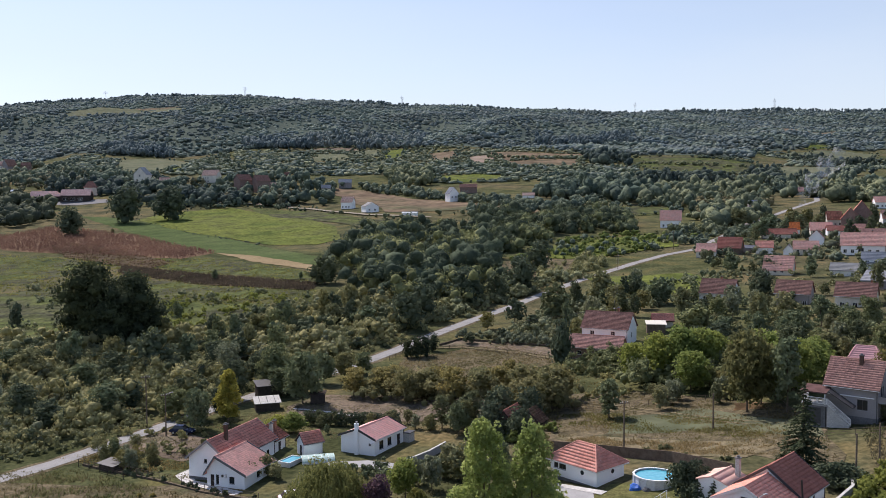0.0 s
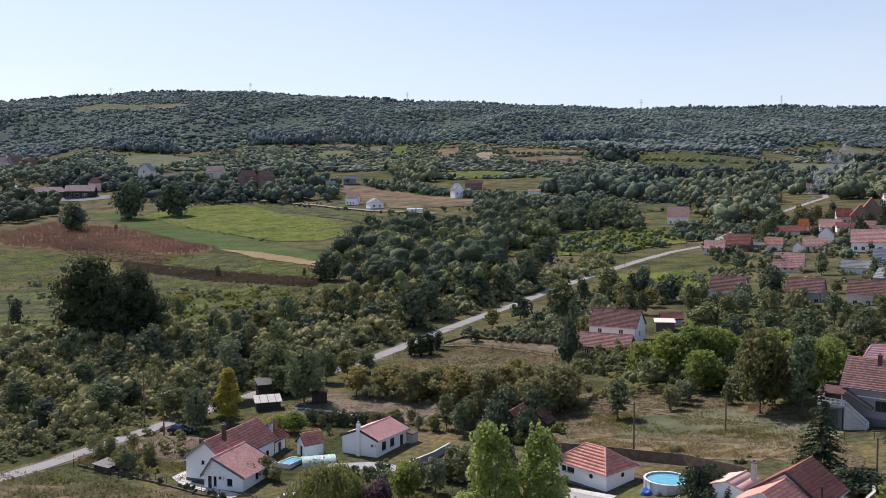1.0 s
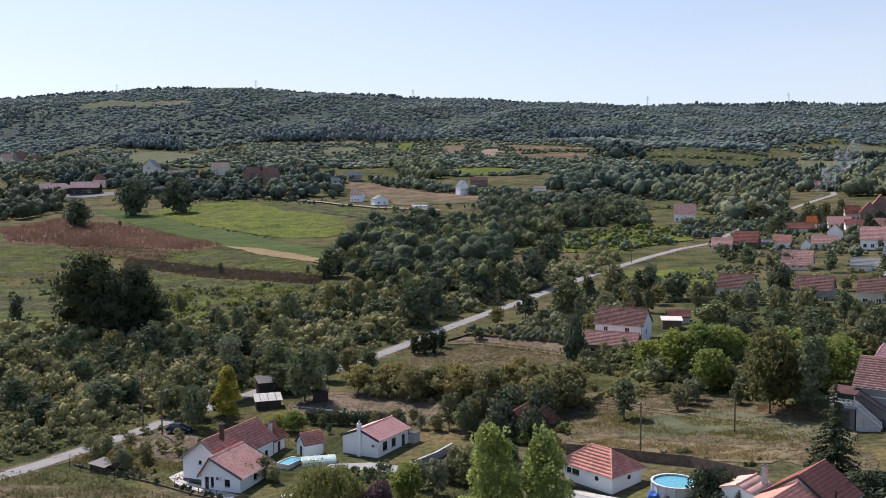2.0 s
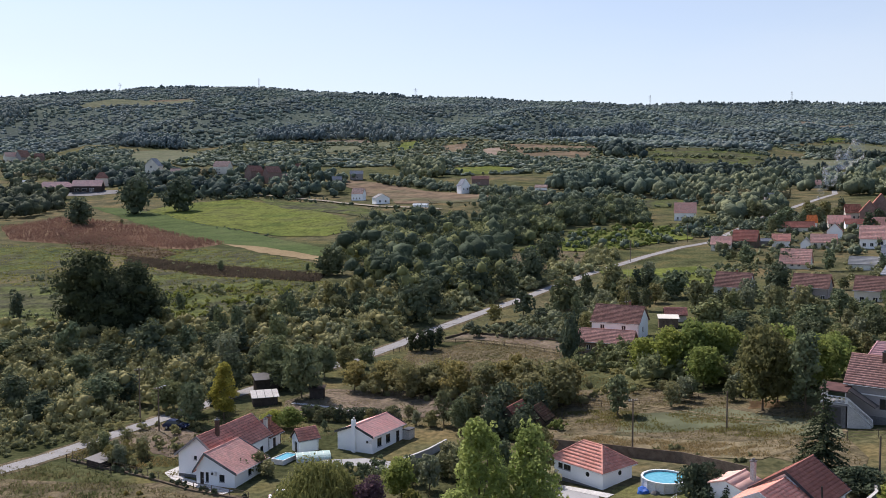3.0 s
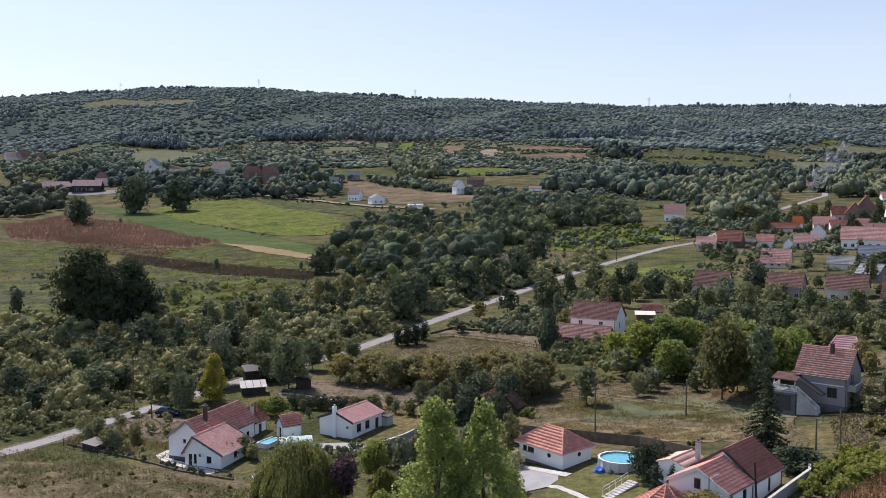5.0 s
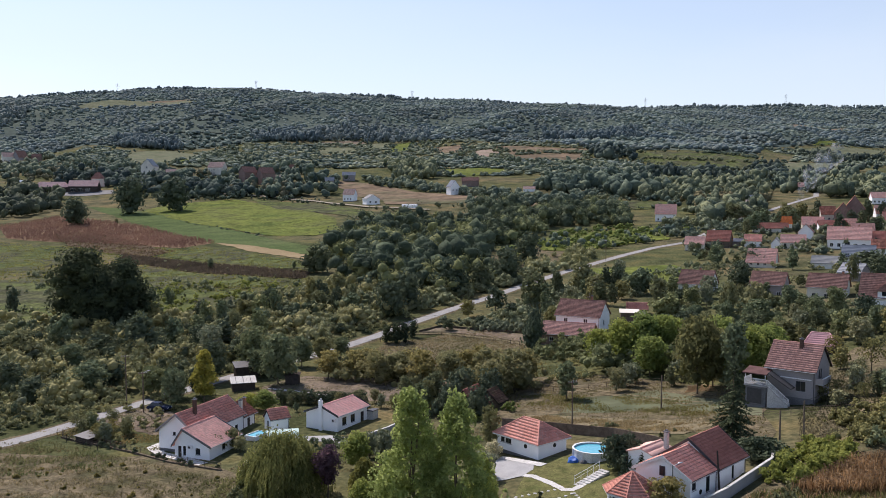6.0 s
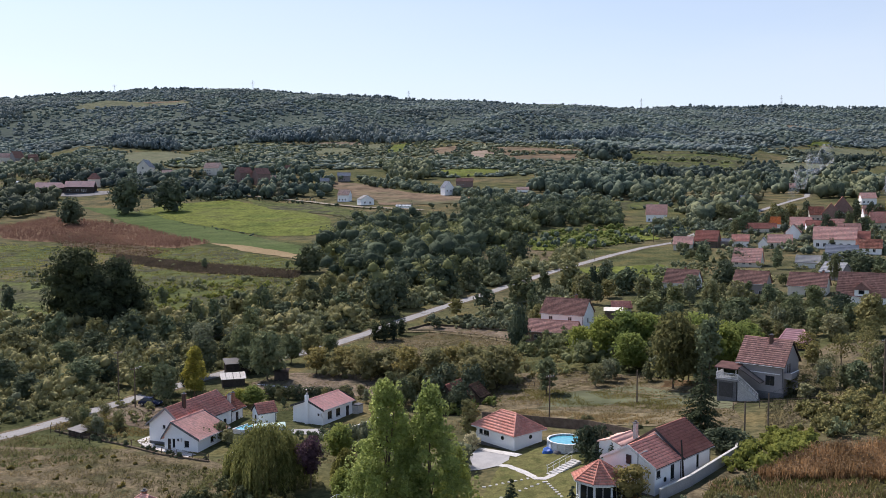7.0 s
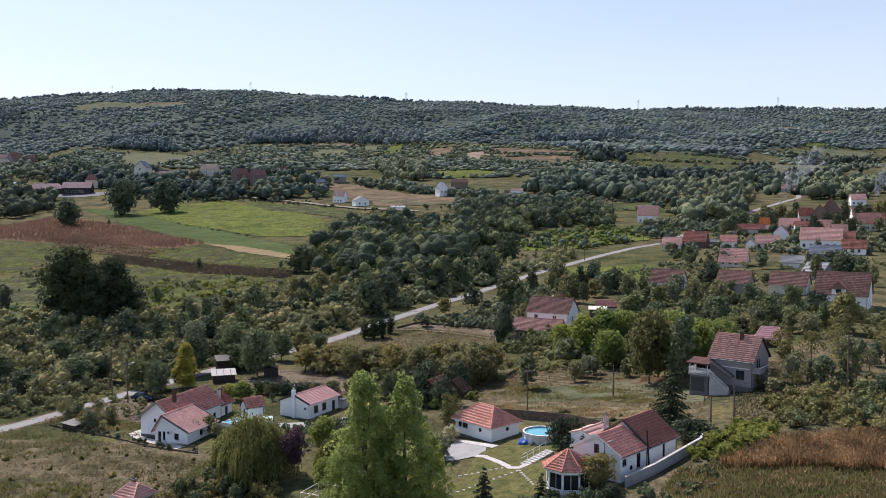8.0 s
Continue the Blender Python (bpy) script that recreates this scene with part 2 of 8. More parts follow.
M_DARKWOOD = mat_mottled("dark_wood", [(0.048, 0.040, 0.036), (0.082, 0.068, 0.060)], 1.5, 14, relief=0.01)
M_BARK = mat_mottled("bark", [(0.09, 0.07, 0.05), (0.16, 0.13, 0.10)], 2, 9, relief=0.03)
M_METAL = mat_mottled("galvanised_metal", [(0.45, 0.46, 0.47), (0.55, 0.56, 0.57)], 1, 9, 0.45, 0, 0.7)
M_BLUE = mat_mottled("blue_tarpaulin", [(0.02, 0.10, 0.42), (0.04, 0.16, 0.52)], 2, 8, 0.5, 0.01)
M_CAR = mat_mottled("dark_blue_car_paint", [(0.02, 0.035, 0.09), (0.03, 0.045, 0.11)], 1, 9, 0.25, 0, 0.3)
M_CARWHITE = mat_mottled("white_car_paint", [(0.66, 0.66, 0.66), (0.74, 0.74, 0.74)], 1, 9, 0.3, 0)
M_RUBBER = mat_mottled("rubber", [(0.02, 0.02, 0.02), (0.035, 0.035, 0.035)], 3, 12, 0.9, 0)
M_POOLWALL = mat_mottled("pool_wall", [(0.62, 0.63, 0.66), (0.72, 0.73, 0.75)], 1, 8, 0.4, 0)

L_DARK = mat_leaf("leaf_dark", (0.070, 0.092, 0.062), (0.142, 0.168, 0.104), 0.16, 0.2, 0.7)
L_GREAT = mat_leaf("leaf_great_tree", (0.036, 0.050, 0.034), (0.082, 0.104, 0.064), 0.16, 0.25)
L_MID = mat_leaf("leaf_mid", (0.120, 0.152, 0.088), (0.216, 0.248, 0.140), 0.16, 0.22, 0.5)
L_OLIVE = mat_leaf("leaf_olive", (0.160, 0.170, 0.086), (0.270, 0.265, 0.138), 0.16, 0.26, 0.55)
L_WILLOW = mat_leaf("leaf_willow", (0.132, 0.152, 0.062), (0.238, 0.250, 0.098), 0.4, 0.5)
L_GREYGREEN = mat_leaf("leaf_grey_green", (0.196, 0.214, 0.134), (0.285, 0.296, 0.184), 0.16, 0.24, 0.5)
L_BRIGHT = mat_leaf("leaf_bright", (0.270, 0.335, 0.108), (0.440, 0.490, 0.180), 0.3, 0.62)
L_FRESH = mat_leaf("leaf_fresh", (0.175, 0.220, 0.072), (0.270, 0.315, 0.108), 0.3, 0.45, 0.5)
L_YELLOW = mat_leaf("leaf_yellow", (0.285, 0.262, 0.056), (0.455, 0.408, 0.098), 0.5, 0.45)
L_BROWN = mat_leaf("leaf_rusty", (0.195, 0.196, 0.100), (0.320, 0.298, 0.160), 0.3)
L_PALE = mat_leaf("leaf_pale_flowers", (0.30, 0.33, 0.24), (0.62, 0.62, 0.55), 0.8, 0.4)
L_LIME = mat_leaf("leaf_lime", (0.190, 0.245, 0.075), (0.300, 0.345, 0.110), 0.3, 0.5)
L_WARM = mat_leaf("leaf_warm_olive", (0.150, 0.148, 0.064), (0.250, 0.235, 0.102), 0.3, 0.5)
L_PURPLE = mat_leaf("leaf_purple", (0.105, 0.065, 0.082), (0.202, 0.124, 0.155), 0.6)
L_SPRUCE = mat_leaf("leaf_spruce", (0.034, 0.052, 0.038), (0.078, 0.102, 0.070), 0.5, 0.15)
L_JUNIPER = mat_leaf("leaf_juniper", (0.055, 0.075, 0.050), (0.115, 0.138, 0.088), 0.5, 0.2)
L_THICKET = mat_leaf("leaf_thicket", (0.192, 0.212, 0.124), (0.328, 0.338, 0.190), 0.14, 0.24, 0.4, 0.14)
L_SCRUB = mat_leaf("leaf_scrub", (0.224, 0.230, 0.128), (0.350, 0.346, 0.192), 0.16, 0.24, 0.4, 0.14)
L_STRAWGREEN = mat_leaf("straw_green_grass", (0.112, 0.130, 0.052), (0.190, 0.184, 0.084), 0.12, 0.6, 0.6)
M_PALEBLADE = mat_leaf("pale_grass_blades", (0.205, 0.178, 0.115), (0.300, 0.260, 0.172), 0.2, 0.6, 0.5)
L_MEADOW = mat_leaf("meadow_grass", (0.118, 0.140, 0.054), (0.200, 0.212, 0.084), 0.06, 0.6, 0.5)
# Far leaf colours: paler and bluer than the leaf, haze put into the base.
L_FARHAZE = mat_leaf("leaf_haze_wood", (0.150, 0.188, 0.190), (0.228, 0.262, 0.240), 0.02, 0.08, 0.4, 0.17, 0.5)
L_FARHAZEDARK = mat_leaf("leaf_haze_dark", (0.090, 0.124, 0.136), (0.170, 0.203, 0.197), 0.03, 0.08, 0.5, 0.12, 0.5)
L_FARHAZEPALE = mat_leaf("leaf_haze_pale", (0.172, 0.210, 0.178), (0.258, 0.292, 0.232), 0.04, 0.08, 0.4, 0.12, 0.6)
L_SCRUBHAZE = mat_leaf("leaf_haze_scrub", (0.164, 0.190, 0.138), (0.248, 0.274, 0.186), 0.04, 0.08, 0.4, 0.12, 0.6)
# Hedge green cooled with blue, so its colour holds some of the haze.
L_HEDGEHAZE = mat_leaf("leaf_haze_hedge", (0.082, 0.114, 0.094), (0.196, 0.228, 0.156), 0.07, 0.15, 0.6, 0.13, 0.8)
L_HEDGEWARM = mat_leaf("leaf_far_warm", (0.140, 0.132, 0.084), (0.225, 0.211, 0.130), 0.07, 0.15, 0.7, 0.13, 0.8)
# Dark hedge leaf, with the same haze blue mixed into it.
L_HEDGEHAZEDARK = mat_leaf("leaf_haze_hedge_dark", (0.050, 0.071, 0.068), (0.122, 0.149, 0.117), 0.07, 0.15, 0.7, 0.12, 0.8)

# ---- builders ----


def link(name, mesh, mat, parent=None, label=""):
    if mat is not None:
        mesh.materials.append(mat)
    ob = new(name, mesh)
    if parent is not None:
        ob.parent = parent
    return tagged(ob, label)


def part(name, bm, mat, parent=None, label=""):
    """One mesh object out of a bmesh, under a thing or a part."""
    mesh = bpy.data.meshes.new(name)
    bm.normal_update()
    bm.to_mesh(mesh)
    bm.free()
    return link(name, mesh, mat, parent, label)


def fast_mesh(name, verts, faces):
    """A mesh from arrays; faces is one array of triangles or quads."""
    mesh = bpy.data.meshes.new(name)
    verts, faces = np.asarray(verts, np.float32), np.asarray(faces, np.int32)
    k = faces.shape[1]
    mesh.vertices.add(len(verts))
    mesh.vertices.foreach_set("co", verts.ravel())
    mesh.loops.add(faces.size)
    mesh.loops.foreach_set("vertex_index", faces.ravel())
    mesh.polygons.add(len(faces))
    mesh.polygons.foreach_set("loop_start", np.arange(0, faces.size, k, dtype=np.int32))
    mesh.update(calc_edges=True)
    return mesh


def soft(ob):
    """Shade the faces of a mesh smoothly."""
    ob.data.polygons.foreach_set("use_smooth", [True] * len(ob.data.polygons))
    return ob


def thing(name, at, turn=0.0, label="", category="", group="", kind=""):
    e = new(name)
    e.empty_display_size = 0.3
    e.matrix_basis = pose(*at, 0, 0, turn)
    return tagged(e, label, category, group, kind)


def box(bm, x0, x1, y0, y1, z0, z1, bevel=0.0):
    g = bmesh.ops.create_cube(bm, size=1)
    for v in g["verts"]:
        v.co = Vector(((x0 + x1) / 2 + v.co.x * (x1 - x0), (y0 + y1) / 2 + v.co.y * (y1 - y0), (z0 + z1) / 2 + v.co.z * (z1 - z0)))
    if bevel:
        bmesh.ops.bevel(bm, geom=[e for e in bm.edges if e.verts[0] in g["verts"]], offset=bevel, segments=1, affect="EDGES")
    return g["verts"]


def boxes(*rows, bevel=0.0):
    bm = bmesh.new()
    for r in rows:
        box(bm, *r, bevel=bevel)
    return bm


def tube(bm, a, b, r0, r1=None, n=8):
    """A tapered round bar from a to b."""
    r1 = r0 if r1 is None else r1
    a, b = Vector(a), Vector(b)
    q = (b - a).to_track_quat("Z", "Y")
    rings = []
    for c, r in ((a, r0), (b, r1)):
        rings.append([bm.verts.new(c + q @ Vector((r * math.cos(t), r * math.sin(t), 0))) for t in (2 * math.pi * i / n for i in range(n))])
    for i in range(n):
        bm.faces.new((rings[0][i], rings[0][(i + 1) % n], rings[1][(i + 1) % n], rings[1][i]))
    bm.faces.new(rings[0][::-1])
    bm.faces.new(rings[1])


def tubes(*rows, n=8):
    bm = bmesh.new()
    for r in rows:
        tube(bm, *r, n=n)
    return bm


def clip_cell(poly, x0, x1, y0, y1):
    for axis, lim, sign in ((0, x0, 1), (0, x1, -1), (1, y0, 1), (1, y1, -1)):
        out = []
        for i, p in enumerate(poly):
            q = poly[i - 1]
            ip, iq = (p[axis] - lim) * sign >= 0, (q[axis] - lim) * sign >= 0
            if ip != iq:
                s = (lim - q[axis]) / (p[axis] - q[axis])
                out.append((q[0] + s * (p[0] - q[0]), q[1] + s * (p[1] - q[1])))
            if ip:
                out.append(p)
        poly = out
        if len(poly) < 3:
            return []
    return poly


def ragged(poly, rough, seed):
    """The outline with its edges cut into short, uneven lengths."""
    rng = random.Random(seed)
    out = []
    for i, p in enumerate(poly):
        q = poly[(i + 1) % len(poly)]
        d = math.hypot(q[0] - p[0], q[1] - p[1])
        k = max(1, int(d / (rough * 5)))
        for j in range(k):
            s = j / k
            out.append((p[0] + s * (q[0] - p[0]) + rng.uniform(-rough, rough), p[1] + s * (q[1] - p[1]) + rng.uniform(-rough, rough)))
    return out


def patch(name, poly, mat, lift, step, rough=0.0, seed=1, label="", kind="structure", category=""):
    """A sheet that lies on the land inside an outline."""
    if rough:
        poly = ragged(poly, rough, seed)
    bm = bmesh.new()
    xs, ys = [p[0] for p in poly], [p[1] for p in poly]
    for i in range(int(min(xs) // step), int(max(xs) // step) + 1):
        for j in range(int(min(ys) // step), int(max(ys) // step) + 1):
            c = clip_cell(poly, i * step, (i + 1) * step, j * step, (j + 1) * step)
            if len(c) > 2:
                z = ground([p[0] for p in c], [p[1] for p in c]) + lift
                bm.faces.new([bm.verts.new((p[0], p[1], h)) for p, h in zip(c, z)])
    bmesh.ops.remove_doubles(bm, verts=bm.verts, dist=0.002)
    bmesh.ops.recalc_face_normals(bm, faces=bm.faces)
    ob = part(name, bm, mat)
    return tagged(ob, label, category, kind=kind)


def inside(poly, x, y):
    """Which of the points x, y lie in the outline."""
    r = np.zeros(x.shape, bool)
    for i, p in enumerate(poly):
        q = poly[i - 1]
        cut = (p[1] > y) != (q[1] > y)
        r ^= cut & (x < (q[0] - p[0]) * (y - p[1]) / ((q[1] - p[1]) or 1e-9) + p[0])
    return r


def scatter(poly, n, seed):
    rng = np.random.default_rng(seed)
    p = np.array(poly, float)
    x = rng.uniform(p[:, 0].min(), p[:, 0].max(), n * 6)
    y = rng.uniform(p[:, 1].min(), p[:, 1].max(), n * 6)
    k = inside(poly, x, y)
    return x[k][:n], y[k][:n], rng

# Heights of the valley: rows of distance along y, columns of x / y.
LAND_Y = [20, 60, 90, 115, 140, 170, 210, 260, 325, 400, 470, 570, 650, 850, 1100, 1370, 1700, 2100, 2500]
LAND_U = [-0.5, -0.25, 0.0, 0.25, 0.5]
LAND_Z = np.array([
    -9, -8, -5, 1, 6,
    -9, -7, -4.5, -0.5, 3,
    -7, -6, -3.5, 0.2, 3,
    -5.2, -4.4, -2, 1.2, 5,
    -5.6, -4, -2.4, 0.8, 6,
    -5, -3.6, -2.4, 1.5, 7,
    -3, -2.6, -2, 3.6, 9,
    -1, 1, 2.6, 6, 11,
    2, 5, 7, 9.5, 13,
    6, 10, 12, 15, 19,
    12, 14, 18, 20.5, 23,
    20, 24, 28, 28, 32,
    26, 30, 34.5, 35, 38,
    50, 57, 61, 60, 58,
    72, 86, 92, 92, 75,
    105, 115, 115, 120, 100,
    170, 190, 180, 175, 150,
    253, 277, 250, 230, 200,
    316, 337, 302, 285, 288]).reshape(19, 5)


def hermite(knots, values, at):
    """Smooth curve through the knots, along the first axis of values."""
    k = np.asarray(knots, float)
    slope = np.gradient(values, k, axis=0)
    i = np.clip(np.searchsorted(k, at) - 1, 0, len(k) - 2)
    h = k[i + 1] - k[i]
    s = np.clip((at - k[i]) / h, 0, 1)
    w = [2 * s**3 - 3 * s**2 + 1, (s**3 - 2 * s**2 + s) * h, 3 * s**2 - 2 * s**3, (s**3 - s**2) * h]
    return i, w, slope


def ground(x, y):
    """Height of the land at x, y (numbers or arrays)."""
    x, y = np.broadcast_arrays(np.asarray(x, float), np.asarray(y, float))
    yy = np.clip(y, 20, 2500)
    u = np.clip(x / np.maximum(yy, 60), -0.5, 0.5)
    i, w, slope = hermite(np.log(LAND_Y), LAND_Z, np.log(yy))
    w = [a[..., None] for a in w]
    row = w[0] * LAND_Z[i] + w[1] * slope[i] + w[2] * LAND_Z[i + 1] + w[3] * slope[i + 1]
    c = np.asarray(LAND_U)
    j = np.clip(np.searchsorted(c, u) - 1, 0, 3)
    s = (u - c[j]) / 0.25
    rs = np.gradient(row, 0.25, axis=-1)
    pick = lambda a, n: np.take_along_axis(a, n[..., None], -1)[..., 0]
    z = ((2 * s**3 - 3 * s**2 + 1) * pick(row, j) + (s**3 - 2 * s**2 + s) * 0.25 * pick(rs, j)
         + (3 * s**2 - 2 * s**3) * pick(row, j + 1) + (s**3 - s**2) * 0.25 * pick(rs, j + 1))
    far = np.clip((yy - 250) / 900, 0, 1)
    z = z + far * (2.2 * np.sin(x / 47 + 1.3 * np.sin(y / 71)) + 3.0 * np.sin(y / 93 + x / 139))
    spur = np.clip((yy - 1250) / 500, 0, 1) * np.clip((2150 - yy) / 400, 0, 1)
    z = z + spur * (11 * np.sin(x / 88 + 1.6 * np.sin(y / 170)) + 7 * np.sin(x / 41 - y / 120))
    return z - np.clip((y - 2500) / 2000, 0, 1) * 140

# ---- the land ----
ys = np.r_[np.linspace(-250, 52, 16), 60 * 1.0135 ** np.arange(0, 322)]
us = np.r_[-6, -4, -2.6, -1.8, -1.3, -1.0, -0.85, np.linspace(-0.72, 0.72, 190), 0.85, 1.0, 1.3, 1.8, 2.6, 4, 6]
gy, gu = np.meshgrid(ys, us, indexing="ij")
gx = gu * np.maximum(gy, 60)
gv = np.stack([gx, gy, ground(gx, gy)], -1).reshape(-1, 3)
ii, jj = np.meshgrid(np.arange(len(ys) - 1), np.arange(len(us) - 1), indexing="ij")
a = (ii * len(us) + jj).ravel()
land = link("ground", fast_mesh("ground", gv, np.stack([a, a + 1, a + 1 + len(us), a + len(us)], 1)), M_GROUND)
land.data.polygons.foreach_set("use_smooth", [True] * len(land.data.polygons))
tagged(land, "rolling green and straw-coloured meadow land", "ground", kind="structure")

# road, straight through the valley and on into the village
ROAD = [(-150, 25), (-110, 84), (-72.4, 142.1), (-57, 166.3), (-37, 198), (-11.9, 236), (11.5, 266), (40.5, 312), (70, 352), (87, 371), (104, 384), (127, 421), (142, 446), (157, 475), (169, 492), (182, 508), (202, 535), (227, 566), (253, 599), (275, 650)]


def along(points, step):
    out = []
    for (x0, y0), (x1, y1) in zip(points, points[1:]):
        k = max(1, int(math.hypot(x1 - x0, y1 - y0) / step))
        out += [(x0 + (x1 - x0) * i / k, y0 + (y1 - y0) * i / k) for i in range(k)]
    return out + [points[-1]]


def strip(name, points, width, mat, lift, step=2.0, wobble=0.0, label="", category="road", shift=0.0, seed=3, kind="structure"):
    """A band of even width that lies on the land along a line."""
    rng = random.Random(seed)
    p = along(points, step)
    verts, rows = [], 5
    for i, (x, y) in enumerate(p):
        q, r = p[max(0, i - 1)], p[min(len(p) - 1, i + 1)]
        d = math.hypot(r[0] - q[0], r[1] - q[1])
        nx, ny = (r[1] - q[1]) / d, -(r[0] - q[0]) / d
        for k in range(rows):
            s = (k / (rows - 1) - 0.5) * width + shift + (rng.uniform(-wobble, wobble) if k in (0, rows - 1) else 0)
            vx, vy = x + nx * s, y + ny * s
            verts.append((vx, vy, float(ground(vx, vy)) + lift))
    faces = [(i * rows + k, i * rows + k + 1, (i + 1) * rows + k + 1, (i + 1) * rows + k) for i in range(len(p) - 1) for k in range(rows - 1)]
    return tagged(link(name, fast_mesh(name, verts, faces), mat), label, category, kind=kind)


strip("road_verge", ROAD, 5.6, M_DRY, 0.04, wobble=0.4, label="narrow gravel and dry grass verge along the road")
strip("road", ROAD, 3.5, M_ROAD, 0.09, wobble=0.08, label="narrow straight road of pale worn asphalt")
strip("track", [(16, 161.5), (21.2, 156.6), (27.0, 150.4), (31.4, 144.9), (38.9, 136.8)], 0.45, M_PALEGRASS, 0.14, 1.5, 0.12, label="pale wheel track across dry grass")
strip("track", [(17.2, 162.7), (22.4, 157.8), (28.2, 151.6), (32.6, 146.1), (40.1, 138.0)], 0.45, M_PALEGRASS, 0.14, 1.5, 0.12, label="pale wheel track across dry grass", seed=4)
strip("track", [(-10.4, 224.4), (-3.4, 223.6), (2.8, 219.8), (9.9, 214.0), (19.4, 202.0)], 1.1, M_PALEGRASS, 0.16, 2.0, 0.15, label="pale trodden path beside the paddock fence", seed=5)
strip("lane", [(-181, 694), (-139, 675), (-99, 643), (-55, 576), (-13, 544)], 4.0, M_GRAVEL, 0.75, label="pale gravel lane on the hillside")

# fields
patch("field", [(-274, 649), (-232, 622), (-159, 543), (-112, 479), (-65, 407), (-45, 400), (-63, 377), (-118, 432), (-186, 518)], M_GREEN, 0.12, 8, 0.8, 1, "smooth mown green field on a gentle slope", category="field")
patch("field", [(-217, 607), (-210, 648), (-164, 667), (-118, 611), (-72, 534), (-61, 479), (-71, 459), (-97, 466), (-122, 495), (-163, 535)], M_BRIGHT, 0.22, 8, 1.2, 2, "bright green hay meadow", category="field")
patch("field", [(-119, 435), (-97, 417), (-61, 374), (-61, 361), (-91, 391)], M_STRAW, 0.2, 5, 0.8, 3, "narrow strip of pale stubble", category="field")
patch("field", [(-149, 392), (-105, 357), (-54, 326), (-54, 311), (-98, 332), (-144, 371)], M_WEED, 0.25, 5, 1.0, 4, "strip of dark dry weeds", category="field")
patch("field", [(-221, 474), (-205, 490), (-168, 447), (-127, 396), (-136, 378), (-165, 407), (-192, 432)], M_WEED, 0.3, 5, 2.0, 39, "dull strip of dry weeds below the maize", category="field")
patch("field", [(-140, 360), (-98, 330), (-58, 308), (-68, 292), (-110, 310), (-160, 335)], M_ROUGH, 0.15, 6, 1.5, 5, "rough yellow-green meadow", category="field")
patch("field", [(-145, 242), (-112, 216), (-78, 232), (-58, 284), (-110, 312), (-165, 336), (-190, 300)], M_ROUGH, 0.12, 6, 2, 35, "rough green meadow round the great tree", category="field")
patch("field", [(-114, 408), (-62, 358), (-56, 332), (-103, 362), (-140, 392)], M_ROUGH, 0.15, 6, 1.2, 15, "rough yellow-green meadow", category="field")
patch("field", [(-250, 455), (-195, 430), (-160, 390), (-175, 350), (-250, 380)], M_ROUGH, 0.15, 6, 2, 25, "rough yellow-green meadow", category="field")
patch("field", [(-270, 515), (-259, 572), (-186, 518), (-118, 435), (-129, 412), (-191, 441), (-237, 461)], M_SOIL, 0.1, 6, 1, 6, "bare soil under the maize", category="field")
patch("field", [(-80, 136), (-47, 130), (-32, 122), (-27, 113), (-20, 80), (-90, 80)], M_DRY, 0.06, 3, 0.8, 7, "field of dry tussocky grass", category="field")
patch("field", [(-2, 174), (28, 168), (47, 147), (46, 131), (40, 112), (32, 121), (14, 133), (7, 140), (4, 157)], M_DRY, 0.06, 3, 0.8, 8, "fallow field of dry grass", category="field")
patch("field", [(-39, 172), (-31, 181), (-16, 178), (-2, 174), (5, 162), (-12, 159), (-26, 160), (-36, 163)], M_DIG, 0.06, 2.5, 0.9, 9, "dug garden soil with dry grass", category="garden")
patch("field", [(-20, 203), (-18, 216), (6, 225), (20, 205), (5, 190), (-8, 186)], M_DRY, 0.06, 3, 0.5, 10, "dry grass paddock", category="field")
patch("field", [(-9.2, 225.6), (-3.7, 230.7), (9.8, 223.1), (17.5, 216.9), (20.4, 204.0), (10.6, 215.4), (3.4, 221.4), (-3.0, 224.8)], M_DIG, 0.1, 3, 0.5, 11, "brown dug plot above the paddock", category="garden")
patch("field", [(44, 318), (82, 318), (84, 272), (50, 276)], M_BRIGHT, 0.2, 3, 0.8, 12, "mown green meadow beside the road", category="field")
patch("field", [(10, 332), (20, 372), (50, 395), (60, 360), (40, 338), (24, 322)], M_DRY, 0.1, 5, 1, 13, "dry grass clearing", category="field")
patch("field", [(42, 412), (71, 431), (104, 440), (100, 395), (84, 389), (64, 376), (49, 371), (39, 374)], M_BRIGHT, 0.35, 3, 1, 14, "green meadow below the woods", category="field")
patch("field", [(-136, 257), (-127, 251), (-119, 233), (-124, 226), (-140, 240)], M_DIG, 0.2, 4, 0.6, 38, "small bare pinkish plot at the edge of the thicket", category="field")
patch("field", [(4, 98), (8, 112), (12, 117), (21, 116), (20, 104), (15, 92), (6, 90)], M_LAWN, 0.05, 2, 0.1, 14, "mown garden lawn", category="lawn")
patch("field", [(20, 84), (24, 90), (33, 98), (41, 103), (49, 105), (62, 105), (90, 106), (90, 60), (26, 60)], M_DRY, 0.05, 3, 0.3, 16, "dry ground under the maize", category="field")
patch("field", [(46, 112), (60, 118), (95, 128), (92, 158), (78, 166), (62, 152), (58, 134), (50, 122)], M_DRY, 0.06, 3, 0.8, 17, "dry grass slope with orchard trees", category="field")
patch("woodland_floor", [(-1950, 1500), (-900, 1480), (0, 1480), (500, 1500), (1100, 1560), (1950, 1560), (2000, 2560), (-2000, 2560)], M_FLOORSHADE, 1.6, 40, 10, 18, "woodland floor on the hills, tree shade put into its colour", category="woodland")
